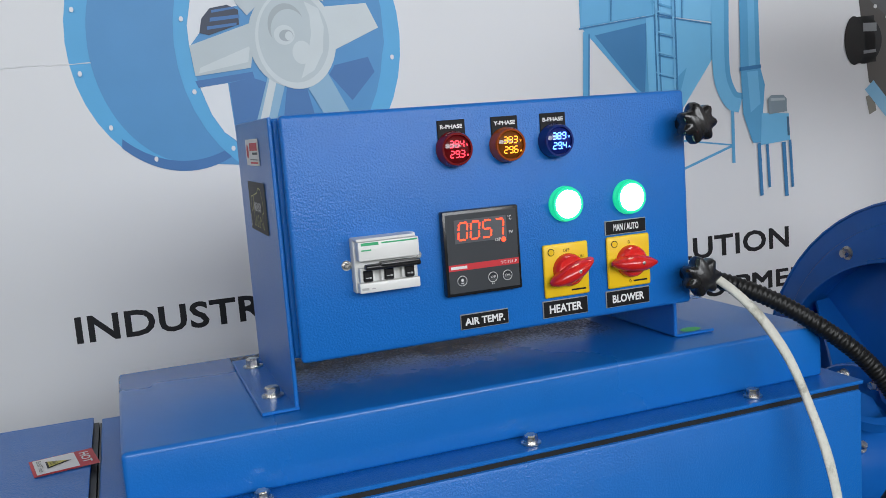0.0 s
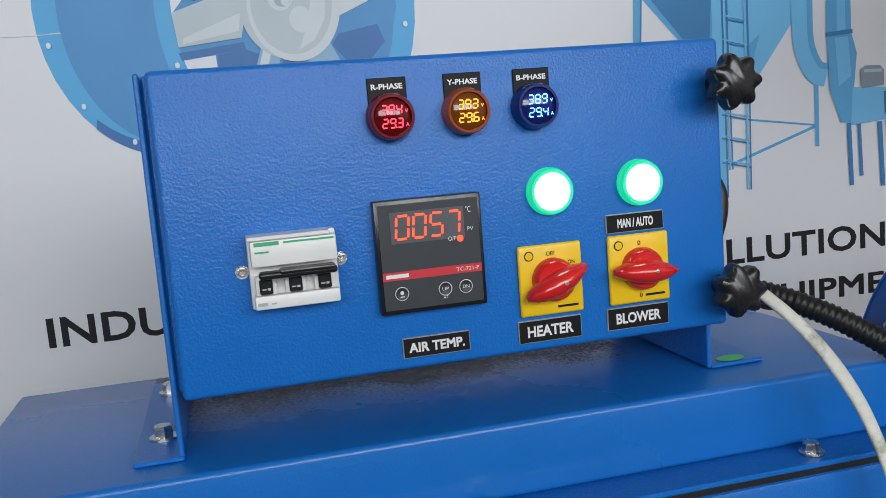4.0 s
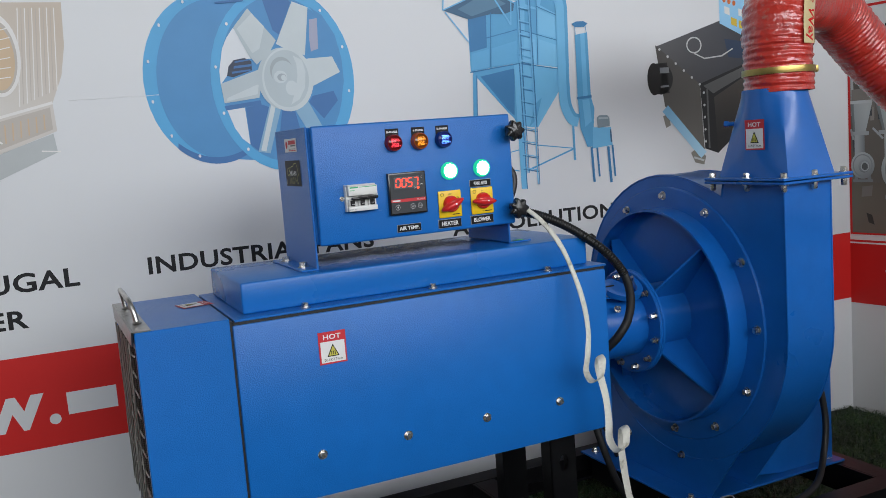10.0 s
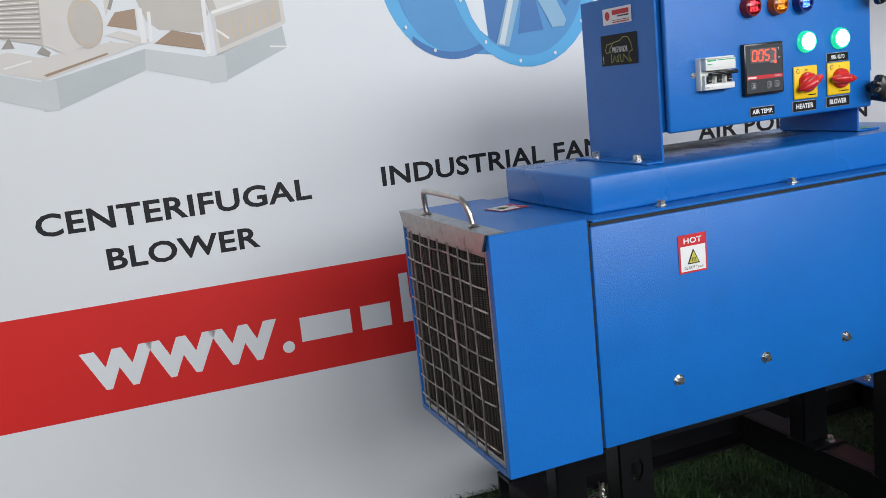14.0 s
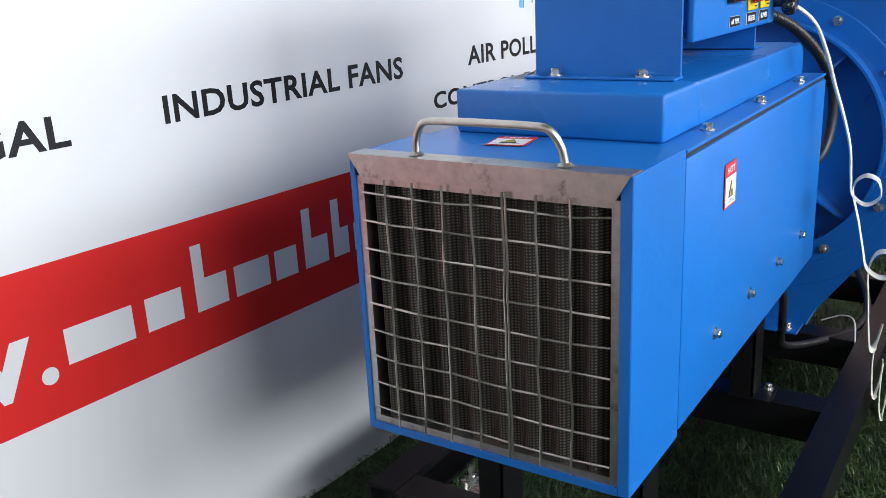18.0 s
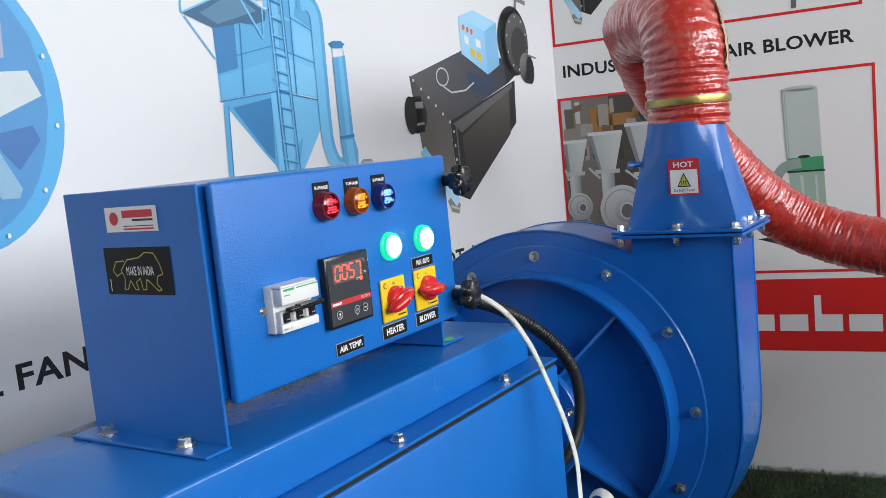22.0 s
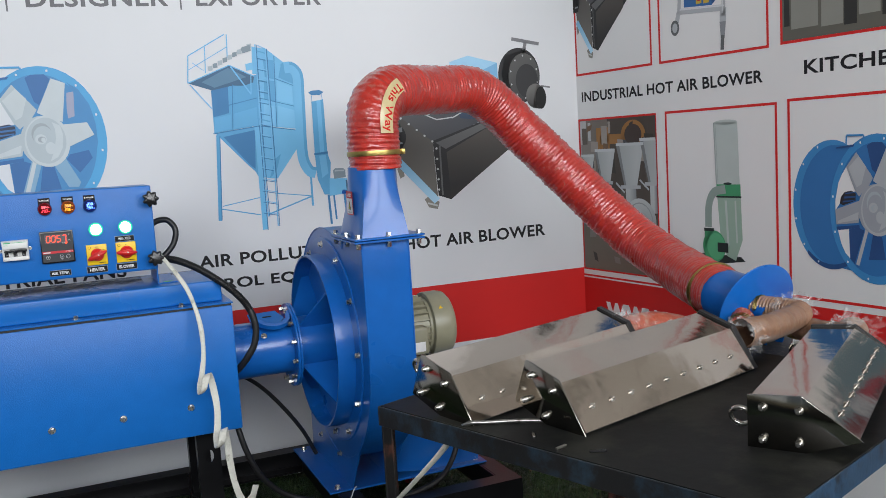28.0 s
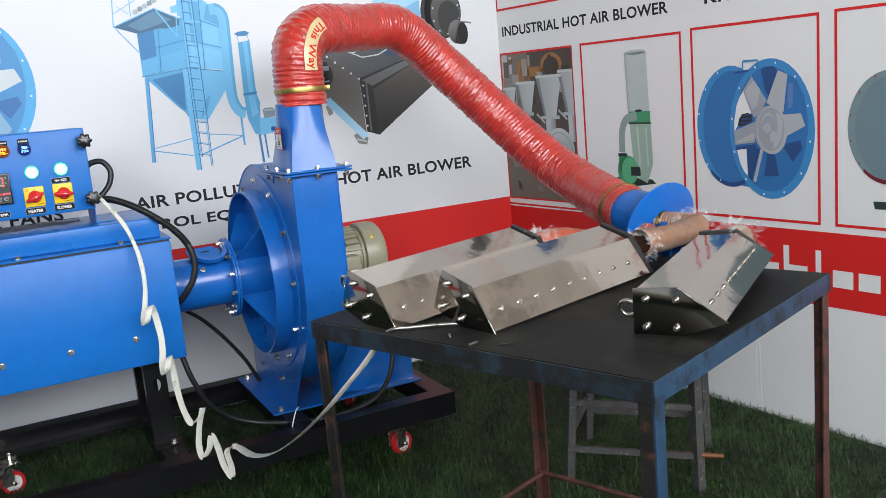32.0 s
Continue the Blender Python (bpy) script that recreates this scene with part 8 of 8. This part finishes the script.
DM = Matrix.Translation(D_C) @ Vector((0, 0, 1)).rotation_difference(D_N).to_matrix().to_4x4()
eye_ring = [(0.0125 + 0.0045 * math.cos(2 * math.pi * k / 10), 0.003 + 0.0035 * math.sin(2 * math.pi * k / 10)) for k in range(10)]
put("lug", moved(lathe(eye_ring, 24, True), DM @ Matrix.Rotation(radians(-12), 4, "Z") @ Matrix.Translation((0.120, 0, 0))), M_BLUE_PAINT, dist, "small blue eye lug", 60)
put("face_plate", moved(lathe([(0, 0), (0.106, 0), (0.110, 0.002), (0.110, 0.004), (0.107, 0.006), (0, 0.006)], 64), DM), M_BLUE_PAINT, dist, "bright blue face plate", 35)
for u, v in ((0.0, 0.0), (-0.055, -0.062), (0.040, -0.072)):
    put("spigot", moved(lathe([(0.027, 0), (0.027, 0.040), (0.025, 0.040), (0.025, 0)], 28), DM @ Matrix.Translation((u, v, 0.006))), M_BLUE_PAINT, dist)

# small hoses to the knives
for pts, mat, label in (
    ([(1.548, -0.572, 0.660), (1.562, -0.612, 0.660), (1.572, -0.650, 0.660), (1.574, -0.684, 0.660), (1.552, -0.712, 0.662), (1.500, -0.752, 0.668), (1.400, -0.822, 0.680), (1.300, -0.886, 0.692), (1.210, -0.935, 0.705)], M_HOSE_OLD, "heat browned ribbed hose to the middle air knife"),
    ([(1.500, -0.590, 0.640), (1.440, -0.640, 0.620), (1.330, -0.690, 0.640), (1.200, -0.730, 0.685), (1.120, -0.755, 0.700), (1.040, -0.782, 0.704)], M_HOSE_RUST, "rust red ribbed hose to the first air knife"),
    ([(1.570, -0.640, 0.630), (1.560, -0.760, 0.630), (1.520, -0.880, 0.650), (1.440, -0.970, 0.685), (1.330, -1.050, 0.692)], M_HOSE_OLD, "heat browned ribbed hose to the end air knife"),
):
    small = thing("small_hose", RAISED @ Vector(pts[-1]), label, "hose", "small hoses from the distributor")
    line = smooth_line([RAISED @ Vector(p) for p in pts], 26)
    put("tube", ribbed(line, 0.0262, 0.0085, 0.0016, 26, 3, 0.0012), mat, small, "", 80)
    wires = put("binding_wire", join(*[tube([line[8 + j * 2] + (hose_frames(line)[8 + j * 2][1] * math.cos(t) + hose_frames(line)[8 + j * 2][2] * math.sin(t)) * 0.0285 for t in [2 * math.pi * k / 16 for k in range(17)]], 0.0012, 5) for j in range(3)]), M_BRASS, small, "gold binding wire", 60)


def crumpled(at, radius, seed, stretch):
    """A torn cuff of clear film: a ruffled collar with ragged, standing edges round the joint."""
    noise.seed_set(seed)
    n, rows, bm = 96, 13, bmesh.new()
    turn = Matrix.Rotation(radians(28), 4, "Z") @ Matrix.Rotation(radians(90), 4, "Y")
    grid = []
    for i in range(rows):
        g = i / (rows - 1) * 2 - 1
        row = []
        for k in range(n):
            a = 2 * math.pi * k / n
            ring = Vector((math.cos(a), math.sin(a), 0))
            fold = noise.noise(ring * 4.5 + Vector((0, 0, g * 1.4 + seed))) + 0.6 * noise.noise(ring * 11 + Vector((3, 0, g * 3 + seed)))
            rag = noise.noise(ring * 9 + Vector((7, seed, 2.0 if g > 0 else 8.0)))
            r = radius * (0.72 + 0.62 * abs(g) ** 1.3 * (0.55 + 0.9 * max(fold, -0.35)) + 0.10 * fold)
            along = radius * (0.85 * g + 0.55 * rag * abs(g) ** 3 * (1 if g > 0 else -1) + 0.12 * fold)
            q = turn @ (ring * r + Vector((0, 0, along)))
            row.append(bm.verts.new((q.x * stretch[0], q.y * stretch[1], max(q.z * stretch[2], -0.04))))
        grid.append(row)
    for u, v in zip(grid, grid[1:]):
        for k in range(n):
            bm.faces.new((u[k], u[(k + 1) % n], v[(k + 1) % n], v[k]))
    return moved(bm, Matrix.Translation(at))


def film_material():
    """Clear thin film: mostly see-through, with sharp highlights."""
    m, n, l, p = nodes_of("crumpled_clear_film")
    p.inputs["Base Color"].default_value = (0.85, 0.84, 0.82, 1)
    p.inputs["Roughness"].default_value = 0.08
    p.inputs["Coat Weight"].default_value = 0.6
    tr, mix, tc, nz = n.new("ShaderNodeBsdfTransparent"), n.new("ShaderNodeMixShader"), n.new("ShaderNodeTexCoord"), n.new("ShaderNodeTexNoise")
    nz.inputs["Scale"].default_value = 55
    l.new(tc.outputs["Object"], nz.inputs["Vector"])
    rg = n.new("ShaderNodeMapRange")
    rg.inputs["From Min"].default_value, rg.inputs["From Max"].default_value = 0.44, 0.74
    rg.inputs["To Min"].default_value, rg.inputs["To Max"].default_value = 0.04, 0.36
    l.new(nz.outputs["Fac"], rg.inputs["Value"])
    l.new(rg.outputs[0], mix.inputs["Fac"])
    l.new(tr.outputs[0], mix.inputs[1])
    l.new(p.outputs[0], mix.inputs[2])
    l.new(mix.outputs[0], n["Material Output"].inputs["Surface"])
    b = n.new("ShaderNodeBump")
    b.inputs["Strength"].default_value = 0.9
    b.inputs["Distance"].default_value = 0.004
    l.new(nz.outputs["Fac"], b.inputs["Height"])
    l.new(b.outputs["Normal"], p.inputs["Normal"])
    return m


M_CLING = film_material()
for at, r, seed, st in (((1.055, -0.778, 0.704), 0.038, 2, (1.1, 0.9, 0.9)), ((1.205, -0.940, 0.700), 0.038, 5, (0.8, 0.9, 0.9)), ((1.345, -1.050, 0.704), 0.042, 8, (1.1, 1.0, 0.8)), ((1.574, -0.672, 0.664), 0.036, 15, (1.0, 1.0, 0.9))):
    cuff = tagged(link_mesh("plastic_wrap", crumpled(RAISED @ Vector(at), r, seed, st), M_CLING, smooth=50), "crumpled clear plastic film round a hose joint", "plastic wrap", "film cuffs on the hoses")
# loose scraps on the table
for k, (x, y, l, a) in enumerate(((0.700, -1.175, 0.010, 20), (0.735, -1.215, 0.012, 160), (0.690, -1.110, 0.008, 70))):
    tagged(link_mesh("metal_scrap", moved(box(-l, l, -0.002, 0.002, 0, 0.003, 0.0006, 1), SET @ Matrix.Translation((x, y, TZ)) @ Matrix.Rotation(radians(a), 4, "Z")), (M_ZINC, M_BPLASTIC, M_ZINC)[k]), "small loose scrap on the tabletop", "scrap", "scraps on the table")
# ---- cables ----
def ribbon(line, width, thick, lie):
    """A flat sleeve along a line; width, thickness and the direction across it are functions of the step."""
    bm = bmesh.new()
    rings = []
    for i, p in enumerate(line):
        ahead = (line[min(i + 1, len(line) - 1)] - line[max(i - 1, 0)]).normalized()
        w = lie(i)
        w = (w - ahead * w.dot(ahead)).normalized()
        u = ahead.cross(w)
        ring = []
        for k in range(12):
            t = 2 * math.pi * k / 12
            ring.append(bm.verts.new(p + w * math.cos(t) * width(i) / 2 + u * math.sin(t) * thick(i) / 2))
        rings.append(ring)
    for a, b in zip(rings, rings[1:]):
        for k in range(12):
            bm.faces.new((a[k], a[(k + 1) % 12], b[(k + 1) % 12], b[k]))
    bm.faces.new(rings[0][::-1])
    bm.faces.new(rings[-1])
    bmesh.ops.recalc_face_normals(bm, faces=bm.faces[:])
    return bm


way = [(0.250, 0.040, 0.870), (0.262, -0.010, 0.862), (0.282, -0.050, 0.832), (0.308, -0.068, 0.785), (0.324, -0.082, 0.730), (0.330, -0.098, 0.680), (0.328, -0.112, 0.630), (0.320, -0.118, 0.585)]
way += [(0.311, -0.124, 0.557), (0.309, -0.145, 0.543), (0.315, -0.164, 0.556), (0.323, -0.158, 0.580), (0.332, -0.136, 0.584), (0.340, -0.120, 0.560)]
way += [(0.345, -0.132, 0.505), (0.342, -0.142, 0.462), (0.335, -0.152, 0.430), (0.333, -0.176, 0.417), (0.339, -0.194, 0.430), (0.347, -0.186, 0.454), (0.354, -0.164, 0.452), (0.359, -0.152, 0.420)]
way += [(0.361, -0.156, 0.365), (0.368, -0.160, 0.310), (0.382, -0.164, 0.270), (0.404, -0.172, 0.282), (0.413, -0.176, 0.306)]
way += [(0.400, -0.168, 0.258), (0.392, -0.170, 0.208), (0.396, -0.174, 0.175), (0.414, -0.180, 0.196), (0.424, -0.182, 0.230)]
way += [(0.436, -0.180, 0.192), (0.445, -0.180, 0.140), (0.460, -0.184, 0.106), (0.462, -0.188, 0.134), (0.455, -0.192, 0.178), (0.468, -0.196, 0.192)]
way += [(0.482, -0.205, 0.190), (0.492, -0.315, 0.204), (0.499, -0.480, 0.264), (0.502, -0.665, 0.357), (0.504, -0.820, 0.446), (0.510, -0.912, 0.506), (0.534, -0.963, 0.559), (0.563, -0.999, 0.608), (0.578, -1.025, 0.644)]
line = smooth_line(way, 8)
strap = thing("cable_sleeve", (0.35, -0.07, 0.5), "white glass fibre cable sleeve curling from the panel to the table", "cable")
put("sleeve", ribbon(line, lambda i: 0.0112 + 0.0045 * min(1.0, max(0.0, i - 40) / 60) + 0.0008 * math.sin(i * 0.37) + 0.0045 * min(1.0, max(0.0, i - 285) / 30), lambda i: 0.0062 - 0.0032 * min(1.0, max(0.0, i - 30) / 40), lambda i: Vector((0.75, 0.40, 0.35)).lerp(Vector((0.96, 0.10, 0.22)), min(1.0, i / 60))), M_STRAP, strap, "", 60)
probe = smooth_line([RAISED @ Vector(p) for p in ((0.606, -0.980, 0.622), (0.616, -1.000, 0.646), (0.628, -1.022, 0.660), (0.650, -1.030, 0.6595), (0.690, -1.044, 0.6590), (0.730, -1.066, 0.6590))], 8)
put("probe_cable", tube(probe, 0.0032, 10), M_BRUSHED, strap, "braided steel probe lead", 60)

# corrugated conduit from the panel to the heater's far end
cl = smooth_line([(0.258, 0.070, 0.850), (0.300, 0.034, 0.844), (0.345, 0.000, 0.823), (0.390, -0.026, 0.790), (0.430, -0.044, 0.752), (0.457, -0.055, 0.710), (0.467, -0.058, 0.664), (0.460, -0.056, 0.622), (0.442, -0.048, 0.590), (0.428, -0.030, 0.566), (0.418, -0.010, 0.550)], 40)
conduit = thing("conduit", (0.30, 0.07, 0.84), "black corrugated cable conduit running from panel to heater", "cable")
put("corrugated_sleeve", tube(cl[:200], lambda g: 0.0088 + 0.0007 * math.sin(g * 200 * 1.9), 14), M_CONDUIT, conduit, "", 60)
put("plain_sleeve", tube(cl[198:], 0.0085, 12), M_RUBBER, conduit, "", 60)
loop = thing("black_cable", (0.256, 0.10, 0.93), "black rubber cable looping behind the panel", "cable", "black cables")
put("sheath", tube(smooth_line([(0.250, 0.120, 0.925), (0.272, 0.118, 0.940), (0.298, 0.112, 0.940), (0.314, 0.104, 0.915), (0.306, 0.100, 0.880), (0.280, 0.095, 0.852), (0.262, 0.090, 0.846)], 8), 0.0075, 12), M_RUBBER, loop, "", 60)
low = thing("black_cable", (0.41, 0.0, 0.42), "thick black motor cable sagging under the machine to the motor", "cable", "black cables")
put("sheath", tube(smooth_line([(0.405, 0.020, 0.440), (0.412, 0.005, 0.395), (0.428, -0.005, 0.330), (0.462, 0.000, 0.255), (0.515, 0.010, 0.198), (0.580, 0.000, 0.168), (0.650, -0.040, 0.160), (0.730, -0.085, 0.160), (0.820, -0.100, 0.164), (0.920, -0.085, 0.180), (0.985, -0.050, 0.225), (1.010, -0.035, 0.300), (1.005, -0.020, 0.390), (0.985, 0.000, 0.460), (0.955, 0.015, 0.510), (0.935, 0.030, 0.535)], 10), 0.0075, 12), M_RUBBER, low, "", 60)
back = thing("black_cable", (0.56, 0.25, 0.46), "black cable hanging behind the outlet pipe", "cable", "black cables")
put("sheath", tube(smooth_line([(0.420, 0.285, 0.520), (0.470, 0.300, 0.470), (0.530, 0.310, 0.420), (0.590, 0.315, 0.350), (0.650, 0.320, 0.260), (0.690, 0.330, 0.175)], 8), 0.006, 10), M_RUBBER, back, "", 60)
tie = thing("tie_wire", (0.70, -0.03, 0.172), "thin white wire tied to the blower foot", "wire")
put("strand", tube(smooth_line([(0.700, -0.030, 0.186), (0.693, -0.070, 0.206), (0.676, -0.096, 0.205), (0.658, -0.104, 0.165), (0.652, -0.104, 0.128)], 8), 0.0016, 8), M_LETTER, tie, "", 60)
